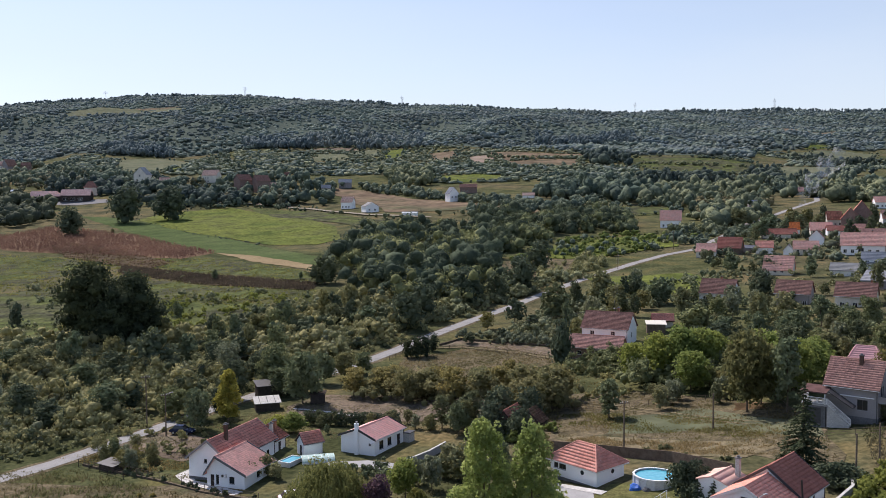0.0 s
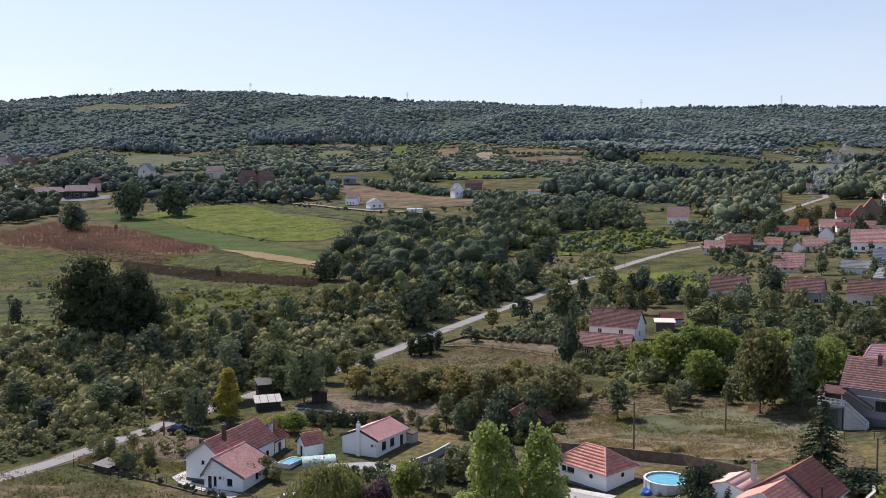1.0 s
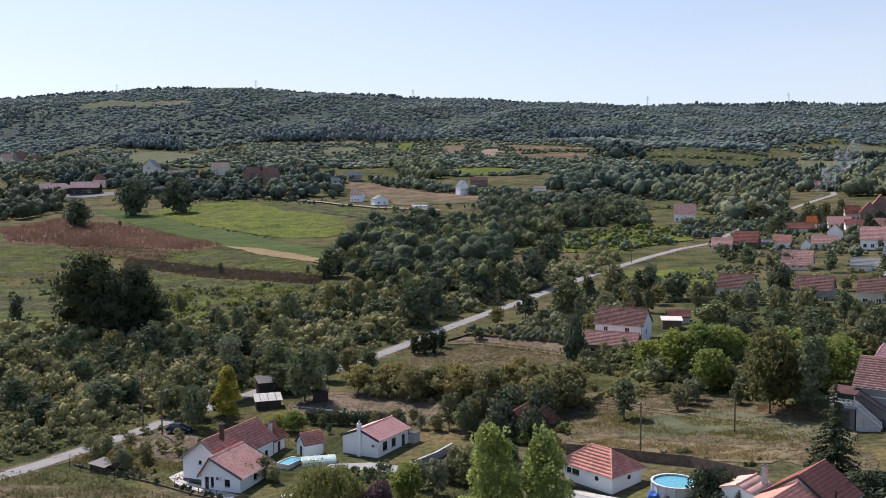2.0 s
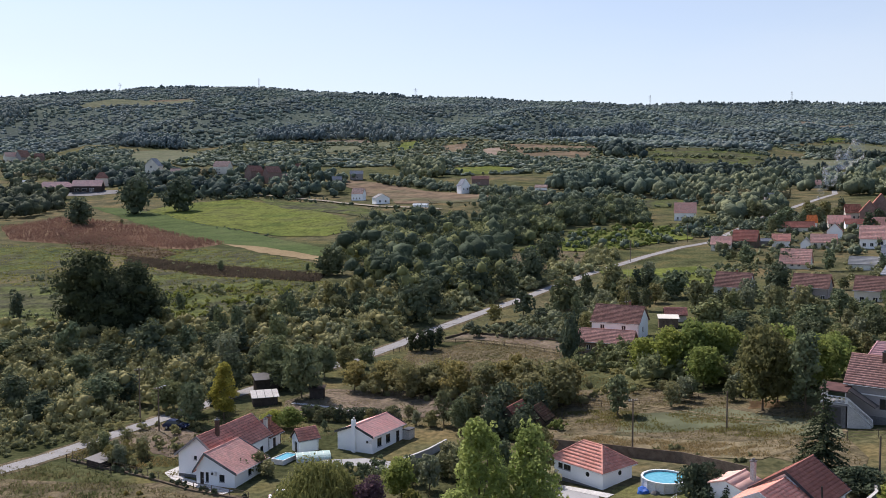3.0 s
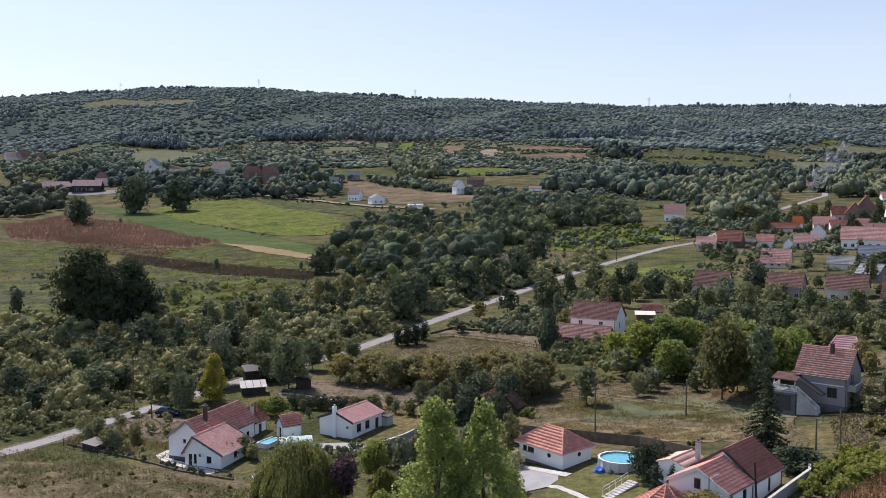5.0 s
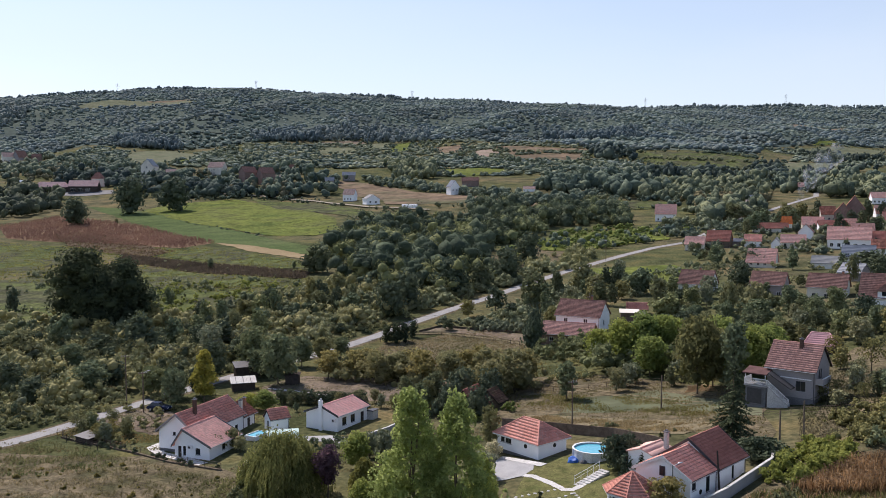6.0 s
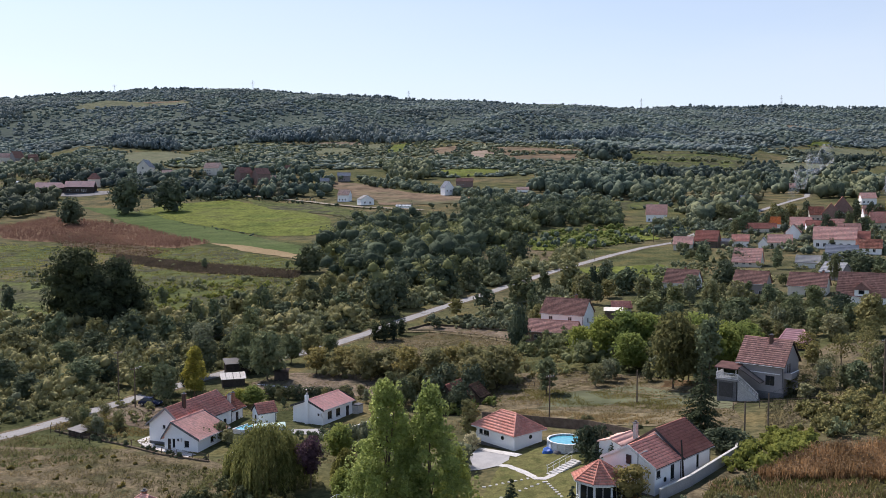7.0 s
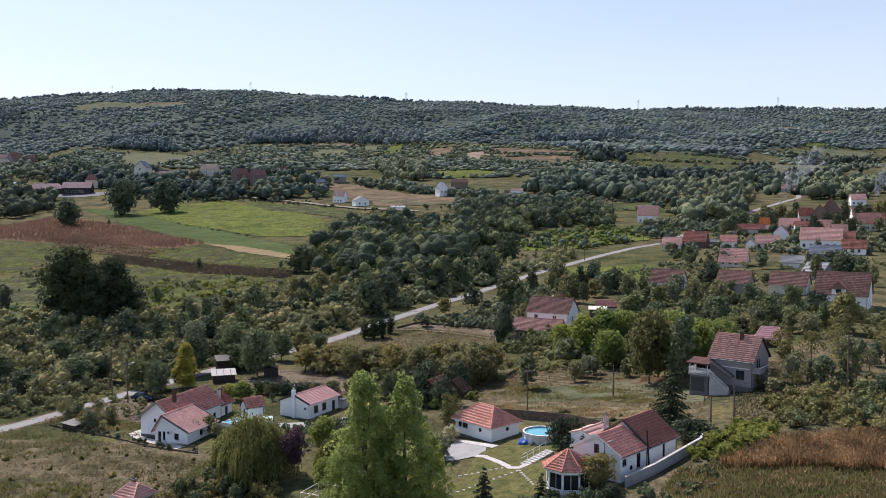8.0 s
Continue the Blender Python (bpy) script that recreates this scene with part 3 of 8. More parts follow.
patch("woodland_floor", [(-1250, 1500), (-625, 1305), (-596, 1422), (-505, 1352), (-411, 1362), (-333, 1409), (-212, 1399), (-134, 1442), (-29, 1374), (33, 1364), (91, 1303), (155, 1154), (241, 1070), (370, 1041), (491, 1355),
                         (550, 1369), (759, 1505), (800, 1620), (-1250, 1620)], M_FLOORSHADE, 0.25, 10, 2, 20, "floor at the edge of the woods, tree shade put into its colour", category="woodland")
patch("field", [(8.5, 141.5), (13, 134.5), (21.6, 127), (31, 121), (37, 124.5), (26, 133.5), (14, 142)], M_PALEGRASS, 0.082, 2, 1.0, 36, "band of pale dry grass along the fence", category="field")
patch("field", [(19.3, 151.2), (34.7, 149.8), (47.2, 135.0), (44.0, 126.2), (33.5, 138.8), (17.4, 141.9)], M_PASTURE, 0.078, 3, 1.4, 19, "greener strip of grass across the fallow field", category="field")
FIELDS = []


def hill_field(mat, label, *pts):
    """One of the small fields on the far slopes."""
    FIELDS.append(list(pts))
    patch("field", list(pts), mat, 0.3 if pts[0][1] < 1500 else 2.4, 8, 3.5, len(FIELDS) + 60, label, category="field")


hill_field(M_PASTURE, "pale green pasture at the foot of the woods", (-476, 1292), (-421, 1342), (-355, 1243), (-293, 1000), (-319, 1022), (-300, 949), (-386, 1030))
hill_field(M_BRIGHT, "bright green plot behind the hillside village", (-312, 1004), (-299, 1014), (-277, 930), (-289, 925))
hill_field(M_PASTURE, "dry pale pasture near the hilltop", (-799, 1854), (-780, 2010), (-614, 2050), (-564, 1962), (-599, 1890), (-721, 1951), (-772, 1846))
hill_field(M_RUST, "strip of dry straw-coloured grass near the hilltop", (-705, 2035), (-610, 2075), (-590, 2060), (-690, 2010))
hill_field(M_DIG, "narrow bare strip along the wood", (-207, 1384), (-142, 1431), (-129, 1383), (-195, 1343))
hill_field(M_PASTURE, "green pasture on the hillside", (-191, 1291), (-140, 1278), (-117, 1177), (-139, 1103), (-170, 1120))
hill_field(M_PASTURE, "green pasture on the hillside", (-127, 1383), (-94, 1410), (-90, 1286), (-104, 1159))
hill_field(M_BRIGHT, "bright green sloping meadow", (-82, 1358), (-52, 1377), (-51, 1282), (-59, 1119), (-81, 1186))
hill_field(M_RUST, "rusty fallow field on the hillside", (-19, 1273), (19, 1291), (26, 1132), (8, 1020), (-12, 1028))
hill_field(M_PINKSOIL, "pale pinkish ploughed field", (23, 1043), (40, 1092), (76, 1089), (53, 1005), (33, 985))
hill_field(M_RUST, "brown fallow field between hedges", (58, 1157), (114, 1116), (184, 1100), (178, 1072), (115, 1062), (71, 1023), (60, 1056))
hill_field(M_RUST, "brown fallow field between hedges", (74, 1017), (117, 1051), (168, 1047), (147, 972), (103, 950), (74, 962))
hill_field(M_BRIGHT, "green meadow on the gentle slope", (-13, 847), (34, 856), (58, 835), (52, 790), (3, 782), (-13, 813))
hill_field(M_PASTURE, "small pale green meadow", (88, 870), (109, 900), (116, 843), (87, 828))
hill_field(M_RUST, "long slope of dry brownish grass", (-99, 756), (-70, 736), (-25, 680), (26, 618), (61, 572), (58, 559), (21, 585), (-17, 577), (-41, 592), (-57, 648), (-82, 680))
hill_field(M_PINKSOIL, "small bare plot beside a copse", (188, 1036), (200, 1019), (189, 982), (181, 989))
hill_field(M_ROUGH, "yellow-green rough slope", (236, 1047), (294, 1034), (355, 1017), (344, 960), (316, 881), (260, 876), (227, 927), (212, 967))
hill_field(M_PALEGRASS, "strip of pale dry grass", (209, 902), (232, 876), (297, 852), (286, 826), (214, 829), (199, 858))
hill_field(M_BRIGHT, "green plot in the wooded slope", (598, 1420), (666, 1489), (627, 1406), (585, 1383))
hill_field(M_DIG, "bare strip high on the slope", (681, 1725), (839, 1837), (795, 1752), (623, 1577))
hill_field(M_PASTURE, "pale pasture on the slope", (540, 1345), (729, 1444), (661, 1311), (503, 1252))
hill_field(M_PASTURE, "dull pasture above the village", (370, 953), (471, 1024), (384, 841), (317, 832))
hill_field(M_PASTURE, "small meadow between tree belts", (106, 665), (125, 675), (111, 623), (101, 621))
hill_field(M_ROUGH, "green meadow behind the salmon-roofed house", (111, 601), (155, 602), (146, 556), (115, 544))
hill_field(M_ROUGH, "rough green slope below the lane", (-156, 671), (-96, 626), (-58, 564), (-38, 539), (-32, 497), (-52, 511), (-75, 553), (-115, 592))
patch("terrace", [(-344, 763), (-293, 755), (-283, 735), (-307, 727), (-332, 736)], M_DRIVE, 0.3, 6, label="pale paved yard before the roadside hall", category="paving")

# ---- plants ----


def leaf_quads(rng, centre, out, size, wild=0.9):
    """Small leaf sprays at the given places, facing roughly outwards; two triangles each."""
    n = out + wild * rng.normal(size=out.shape)
    n /= np.linalg.norm(n, axis=1, keepdims=True) + 1e-9
    t = np.cross(n, rng.normal(size=n.shape))
    t /= np.linalg.norm(t, axis=1, keepdims=True) + 1e-9
    b = np.cross(n, t)
    s = (size * rng.uniform(0.6, 1.35, len(n)))[:, None]
    v = np.stack([centre - t * s, centre - b * s * 0.6, centre + t * s, centre + b * s * 0.6], 1).reshape(-1, 3)
    o = np.arange(len(n))[:, None] * 4
    return v, np.concatenate([o + np.array([[0, 1, 2]]), o + np.array([[0, 2, 3]])])


def lump_mesh(k):
    bm = bmesh.new()
    bmesh.ops.create_icosphere(bm, subdivisions=k, radius=1)
    v, f = np.array([v.co[:] for v in bm.verts]), np.array([[v.index for v in f.verts] for f in bm.faces])
    bm.free()
    return v, f


LUMP = {k: lump_mesh(k) for k in (1, 2)}


def cores(rng, blobs, scale, k=1):
    """The dense inside of each clump: uneven lumps of foliage."""
    v, f = LUMP[k]
    blobs = np.asarray(blobs, float)
    r = rng.uniform(0.66, 1.28, (len(blobs), len(v), 1)) * scale
    p = blobs[:, None, :3] + v[None] * r * np.stack([blobs[:, 3], blobs[:, 3], blobs[:, 4]], 1)[:, None]
    return p.reshape(-1, 3), (f[None] + (np.arange(len(blobs)) * len(v))[:, None, None]).reshape(-1, 3)


def blob_leaves(rng, blobs, count, size, wild=0.9, under=-0.55, core=0.42, k=1, wide=False):
    """Leaf sprays on the shells of a cloud of clumps (x, y, z, radius, height), round a dense inside."""
    blobs = np.asarray(blobs, float)
    w = blobs[:, 3] * blobs[:, 3]
    at = rng.choice(len(blobs), count, p=w / w.sum())
    d = rng.normal(size=(count, 3))
    d /= np.linalg.norm(d, axis=1, keepdims=True)
    d[:, 2] = np.where(d[:, 2] < under, -d[:, 2], d[:, 2])
    r = rng.uniform(0.5 if wide else 0.74, 1.14, count)[:, None]
    c = blobs[at, :3] + d * r * np.stack([blobs[at, 3], blobs[at, 3], blobs[at, 4]], 1)
    v, f = leaf_quads(rng, c, d, size, wild)
    if not core:
        return v, f
    v2, f2 = cores(rng, blobs, core, k)
    return np.r_[v, v2], np.r_[f, f2 + len(v)]


def crown_blobs(rng, h, w, low, n, shape="round", fat=1.0, spiky=0.0):
    """Clumps that fill a crown of height h and width w above low."""
    out = []
    for i in range(n):
        f = (i + 0.5) / n
        z = low + (h - low) * (0.08 + 0.84 * f)
        if shape == "round":
            env = math.sin(math.pi * (0.14 + 0.78 * f)) ** 0.7
        elif shape == "flame":
            env = (1.02 - f) ** 0.65 * min(1, 0.55 + 1.6 * f)
        elif shape == "tall":
            env = 0.45 + 0.55 * math.sin(math.pi * (0.15 + 0.75 * f))
        else:
            env = 1.0 - 0.8 * f
        a = i * 2.4 + rng.uniform(-0.6, 0.6)
        r = w / 2 * env * rng.uniform(0.25, 0.95 if shape == "flame" else 0.72)
        s = fat * w * rng.uniform(0.14, 0.24) * (0.75 + 0.4 * env)
        out.append((r * math.cos(a), r * math.sin(a), z, s, s * rng.uniform(0.65, 0.95)))
        if spiky and rng.random() < spiky:
            k = rng.uniform(1.1, 1.5)
            out.append((r * k * math.cos(a), r * k * math.sin(a), z + s * rng.uniform(0.6, 1.6), s * 0.45, s * rng.uniform(0.9, 1.5)))
    return out


def trunk_mesh(rng, h, low, r, blobs, limbs=6):
    bm = bmesh.new()
    p, rad = Vector((0, 0, -0.4)), r
    for i in range(4):
        q = Vector((rng.normal() * r * 0.6, rng.normal() * r * 0.6, low + (h - low) * 0.62 * (i + 1) / 4 if i else max(0.6, low * 0.8)))
        tube(bm, p, q, rad, rad * 0.72, 7)
        p, rad = q, rad * 0.72
    for i in rng.choice(len(blobs), min(limbs, len(blobs)), replace=False):
        b = blobs[i]
        tube(bm, (0, 0, max(low * 0.8, b[2] * 0.55)), b[:3], r * 0.42, r * 0.12, 5)
    return bm


def tree(name, h, w, leaf, seed, low=0.22, n=18, count=2400, size=0.3, shape="round", wild=0.65, label="", category="tree", core=0.54, fat=1.0, spiky=0.0, bole=0.02):
    """A tree at the origin: trunk with limbs, and a crown of leaf sprays in clumps."""
    rng = np.random.default_rng(seed)
    t = thing(name, (0, 0, 0), 0, label, category)
    blobs = crown_blobs(rng, h, w, h * low, n, shape, fat, spiky)
    part("trunk", trunk_mesh(rng, h, h * low, max(0.07, h * bole), blobs), M_BARK, t)
    v, f = blob_leaves(rng, blobs, count, size, wild, core=core, k=2 if h > 15 else 1)
    link("crown", fast_mesh("crown", v, f), leaf, t)
    return t


def spruce(name, h, w, leaf, seed, label):
    rng = np.random.default_rng(seed)
    t = thing(name, (0, 0, 0), 0, label, "tree")
    part("trunk", tubes(((0, 0, -0.3), (0, 0, h * 0.97), h * 0.018, 0.02)), M_BARK, t)
    cs, outs = [], []
    tiers = int(h * 2.2)
    for i in range(tiers):
        f = i / tiers
        z, r = h * (0.06 + 0.92 * f), w / 2 * (1 - f) ** 0.85 + 0.12
        for k in range(max(6, int(14 * (1 - f)) + 4)):
            a = rng.uniform(0, 2 * math.pi)
            rr = r * rng.uniform(0.75, 1.1)
            m = max(4, int(rr * 9))
            s = np.linspace(0.12, 1, m)
            cs.append(np.stack([np.cos(a) * rr * s, np.sin(a) * rr * s, z - 0.28 * rr * s**1.5 + rng.normal(size=m) * 0.05], 1))
            outs.append(np.tile([math.cos(a) * 0.4, math.sin(a) * 0.4, 0.9], (m, 1)))
    v, f = leaf_quads(rng, np.concatenate(cs), np.concatenate(outs), 0.2, 0.6)
    link("crown", fast_mesh("crown", v, f), leaf, t)
    return t


def willow(name, h, w, leaf, seed, label):
    """A weeping willow: a domed crown from which long leafy strands hang."""
    rng = np.random.default_rng(seed)
    t = thing(name, (0, 0, 0), 0, label, "tree")
    blobs = crown_blobs(rng, h * 0.94, w * 0.8, h * 0.45, 22, fat=0.9)
    part("trunk", trunk_mesh(rng, h, h * 0.3, h * 0.028, blobs), M_BARK, t)
    cs, ds = [], []
    for _ in range(int(90 * w)):
        a, r = rng.uniform(0, 2 * math.pi), w / 2 * math.sqrt(rng.uniform(0.02, 1))
        lobe = 1 + 0.16 * math.sin(3 * a + seed) + 0.1 * math.sin(7 * a)
        x, y = r * lobe * math.cos(a), r * lobe * math.sin(a)
        z = h * (0.97 - 0.5 * (2 * r / w) ** 2.2) * rng.uniform(0.86, 1.03)
        drop = z * rng.uniform(0.35, 0.92)
        m = int(drop / 0.2) + 3
        s = np.linspace(0, 1, m)
        swell = 0.5 * np.sqrt(s)
        cs.append(np.stack([x + swell * math.cos(a), y + swell * math.sin(a), z - drop * s], 1) + rng.normal(size=(m, 3)) * 0.06)
        ds.append(np.tile([0.5 * math.cos(a), 0.5 * math.sin(a), -1.0], (m, 1)))
    c, d = np.concatenate(cs), np.concatenate(ds) + rng.normal(size=(sum(map(len, cs)), 3)) * 0.35
    d /= np.linalg.norm(d, axis=1, keepdims=True)
    side = np.cross(d, rng.normal(size=d.shape))
    side /= np.linalg.norm(side, axis=1, keepdims=True)
    k = rng.uniform(0.7, 1.3, len(c))[:, None]
    v = np.stack([c - d * 0.24 * k, c - side * 0.075 * k, c + d * 0.24 * k, c + side * 0.075 * k], 1).reshape(-1, 3)
    o = np.arange(len(c))[:, None] * 4
    f = np.concatenate([o + np.array([[0, 1, 2]]), o + np.array([[0, 2, 3]])])
    v2, f2 = blob_leaves(rng, blobs, 1500, 0.16, core=0)
    link("crown", fast_mesh("crown", np.r_[v, v2], np.r_[f, f2 + len(v)]), leaf, t)
    return t


def plant(ob, x, y, s=1.0, stretch=1.0, turn=None, sink=0.0, first=[]):
    """The plant moved to its place, or a copy of it if it already stands somewhere."""
    rng = random.Random(int(x * 131 + y * 17))
    m = pose(x, y, float(ground(x, y)) - sink, 0, 0, rng.uniform(0, 360) if turn is None else turn) @ Matrix.Diagonal((s, s, s * stretch, 1))
    if ob.name in first:
        return copy_thing(ob, m @ Matrix.Diagonal((1 / ob.scale[0], 1 / ob.scale[1], 1 / ob.scale[2], 1)))
    first.append(ob.name)
    ob.matrix_basis = m
    return ob

# ---- houses ----


def facade(bm, length, height, holes, place, depth=0.14, top=None):
    """A wall's outer face with real openings and reveals. place(s, h, inward) gives the point; top: gable peak (s, h)."""
    ss = sorted({0.0, length, *(v for o in holes for v in (o[0], o[0] + o[2]))})
    hs = sorted({0.0, height, *(v for o in holes for v in (o[1], o[1] + o[3]))})
    for s0, s1 in zip(ss, ss[1:]):
        for h0, h1 in zip(hs, hs[1:]):
            cs, ch = (s0 + s1) / 2, (h0 + h1) / 2
            if not any(o[0] < cs < o[0] + o[2] and o[1] < ch < o[1] + o[3] for o in holes):
                bm.faces.new([bm.verts.new(place(s, h, 0)) for s, h in ((s0, h0), (s1, h0), (s1, h1), (s0, h1))])
    for s, h, w, k in holes:
        c = [(s, h), (s + w, h), (s + w, h + k), (s, h + k)]
        for p, q in zip(c, c[1:] + c[:1]):
            bm.faces.new([bm.verts.new(place(*p, 0)), bm.verts.new(place(*q, 0)), bm.verts.new(place(*q, depth)), bm.verts.new(place(*p, depth))])
    if top:
        bm.faces.new([bm.verts.new(place(*p, 0)) for p in ((0, height), (length, height), top)])
    # inner skin, so that the wall has thickness
    t = 0.28
    for p, q in (((0, 0), (length, 0)), ((0, height), (length, height))):
        bm.faces.new([bm.verts.new(place(*p, 0)), bm.verts.new(place(*q, 0)), bm.verts.new(place(*q, t)), bm.verts.new(place(*p, t))])


def tiles(name, slopes, mat, parent, w=0.34, h=0.40, rise=0.12):
    """Roof tiles in courses, each a leaning piece with a front edge. slopes: bottom-left, bottom-right, top-right, top-left."""
    verts, faces = [], []
    rng = random.Random(5)
    for a, b, c, d in slopes:
        a, b, c, d = map(Vector, (a, b, c, d))
        n = (b - a).cross((d + c) / 2 - (a + b) / 2).normalized()
        up = ((c + d) / 2 - (a + b) / 2)
        k = max(2, round(up.length / h))
        for i in range(k):
            f0, f1 = i / k, min(1, (i + 1.08) / k)
            l0, r0, l1, r1 = a.lerp(d, f0), b.lerp(c, f0), a.lerp(d, f1), b.lerp(c, f1)
            m = max(1, round((r0 - l0).length / w))
            for j in range(m):
                g0, g1 = j / m, (j + 0.985) / m
                lift = rise + rng.uniform(0, 0.025 if rise > 0.05 else 0.003)
                q = [l0.lerp(r0, g0) + n * lift, l0.lerp(r0, g1) + n * lift, l1.lerp(r1, g1) + n * 0.012, l1.lerp(r1, g0) + n * 0.012]
                u = (l1 - l0).normalized() * (0.07 if rise > 0.05 else 0.0)
                e = [l0.lerp(r0, g0) + u, l0.lerp(r0, g1) + u]
                o = len(verts)
                verts += [*q, *e]
                faces += [(o, o + 1, o + 2, o + 3), (o + 4, o + 5, o + 1, o)]
    ob = link("roof_tiles", fast_mesh("roof_tiles", [tuple(v) for v in verts], faces), mat, parent)
    return tagged(ob, kind="stuff")


def window(parent, place, s, h, w, k, frame=None, door=False, sill=True):
    """A window in an opening: frame, pane and sill, or a door leaf with a handle."""
    frame = frame or M_WHITEFRAME
    bm = bmesh.new()

    def bar(s0, s1, h0, h1, d0, d1):
        v = [bm.verts.new(place(a, b, d)) for d in (d0, d1) for a, b in ((s0, h0), (s1, h0), (s1, h1), (s0, h1))]
        for f in ((0, 1, 2, 3), (7, 6, 5, 4), (0, 4, 5, 1), (1, 5, 6, 2), (2, 6, 7, 3), (3, 7, 4, 0)):
            bm.faces.new([v[i] for i in f])

    t = 0.07
    bar(s, s + t, h, h + k, 0.05, 0.12)
    bar(s + w - t, s + w, h, h + k, 0.05, 0.12)
    bar(s + t, s + w - t, h, h + t, 0.05, 0.12)
    bar(s + t, s + w - t, h + k - t, h + k, 0.05, 0.12)
    if w > 0.9 and not door:
        bar(s + w / 2 - t / 2, s + w / 2 + t / 2, h + t, h + k - t, 0.05, 0.12)
    win = part("door" if door else "window", bm, frame, parent)
    bm = bmesh.new()
    bar(s + t, s + w - t, h + t, h + k - t, 0.075, 0.1)
    part("leaf" if door else "pane", bm, M_DARKWOOD if door else M_GLASS, win)
    if door:
        bm = bmesh.new()
        bar(s + w - 0.25, s + w - 0.1, h + k * 0.48, h + k * 0.52, 0.0, 0.075)
        part("handle", bm, M_METAL, win)
    elif sill:
        bm = bmesh.new()
        bar(s - 0.06, s + w + 0.06, h - 0.07, h - 0.005, -0.06, 0.1)
        part("sill", bm, M_CONC, win)
    return win


def chimney(parent, x, y, z0, z1, mat, w=0.5):
    ch = part("chimney", boxes((x - w / 2, x + w / 2, y - w / 2, y + w / 2, z0, z1), bevel=0.02), mat, parent)
    part("chimney_cap", boxes((x - w / 2 - 0.08, x + w / 2 + 0.08, y - w / 2 - 0.08, y + w / 2 + 0.08, z1 + 0.003, z1 + 0.1), (x - w / 4, x + w / 4, y - w / 4, y + w / 4, z1 + 0.1, z1 + 0.32)), M_PLINTH, ch)


def house(x, y, z, turn, L, W, eave, ridge, wall=None, roof=None, holes=None, stacks=(), hip=0.0, apex=0.0, over=0.45, tile=0.36,
          label="", category="house", frame=None, group="", plinth=0.0, name="house", rows=None, gutters=True, gable_mat=None, trim=None, rise=0.12):
    """A house: four walls with openings, windows, a tiled roof with eaves, ridge caps, gutters and chimneys.
    x along the ridge; holes: {side: [(s, h, w, k, 'd' for a door)]}; hip: how far the ridge is drawn in; apex: ridge off the middle."""
    wall, roof, holes = wall or M_WHITE, roof or M_TILE, holes or {}
    t = thing(name, (x, y, z), turn, label, category, group)
    hl, hw = L / 2, W / 2
    sides = {
        "front": (L, lambda s, h, d: (-hl + s, -hw + d, h), None),
        "right": (W, lambda s, h, d: (hl - d, -hw + s, h), (hw + apex, ridge)),
        "back": (L, lambda s, h, d: (hl - s, hw - d, h), None),
        "left": (W, lambda s, h, d: (-hl + d, hw - s, h), (hw - apex, ridge))}
    for side, (length, place, top) in sides.items():
        bm = bmesh.new()
        hh = [o[:4] for o in holes.get(side, ())]
        facade(bm, length, eave, hh, place, top=None if hip else top)
        bmesh.ops.translate(bm, verts=bm.verts, vec=(0, 0, 0))
        part("wall", bm, gable_mat if gable_mat and side in ("left", "right") else wall, t)
        for o in holes.get(side, ()):
            window(t, place, *o[:4], frame=frame, door=len(o) > 4)
    # footing down into the slope
    part("plinth", boxes((-hl - 0.03, hl + 0.03, -hw - 0.03, hw + 0.03, -1.6, max(0.12, plinth))), M_PLINTH, t)
    # roof
    e, o2 = over, over * 0.7
    drop_f = (ridge - eave) / (hw + apex) * e
    drop_b = (ridge - eave) / (hw - apex) * e
    k = 0.10
    A, B = (-hl - o2, -hw - e, eave - drop_f + k), (hl + o2, -hw - e, eave - drop_f + k)
    C, D = (hl + o2, hw + e, eave - drop_b + k), (-hl - o2, hw + e, eave - drop_b + k)
    R0, R1 = (-hl - o2 + hip, apex, ridge + k), (hl + o2 - hip, apex, ridge + k)
    bm = bmesh.new()
    v = [[bm.verts.new((p[0], p[1], p[2] - dz)) for p in (A, B, C, D, R0, R1)] for dz in (0, 0.14)]
    quads = [(0, 1, 5, 4), (2, 3, 4, 5)] + ([(1, 2, 5), (3, 0, 4)] if hip else [])
    for q in quads:
        bm.faces.new([v[0][i] for i in q])
        bm.faces.new([v[1][i] for i in q[::-1]])
    for i, j in ((0, 1), (1, 2), (2, 3), (3, 0)) if hip else ((0, 1), (1, 5), (5, 2), (2, 3), (3, 4), (4, 0)):
        bm.faces.new((v[0][i], v[1][i], v[1][j], v[0][j]))
    rf = part("roof", bm, (M_DARKWOOD if not hip else M_WHITEFRAME) if rise > 0.05 else roof, t)
    slopes = [(A, B, R1, R0), (C, D, R0, R1)] + ([(B, C, R1, R1), (D, A, R0, R0)] if hip else [])
    tiles("roof_tiles", slopes, roof, rf, tile, tile * 1.15, rise)
    caps = [(R0, R1)] + ([(A, R0), (D, R0), (B, R1), (C, R1)] if hip else [])
    for p, q in caps:
        part("ridge_cap", tubes(((*p[:2], p[2] + 0.05), (*q[:2], q[2] + 0.05), 0.11), n=6), roof, rf)
    if trim and not hip:
        for p, q in ((A, R0), (D, R0), (B, R1), (C, R1)):
            p, q = Vector(p), Vector(q)
            sx = 0.05 if p.x > 0 else -0.05
            bm = bmesh.new()
            v = [bm.verts.new(r + Vector((k, 0, z))) for k in (sx * 0.1, sx) for r, z in ((p, -0.2), (q, -0.2), (q, 0.16), (p, 0.16))]
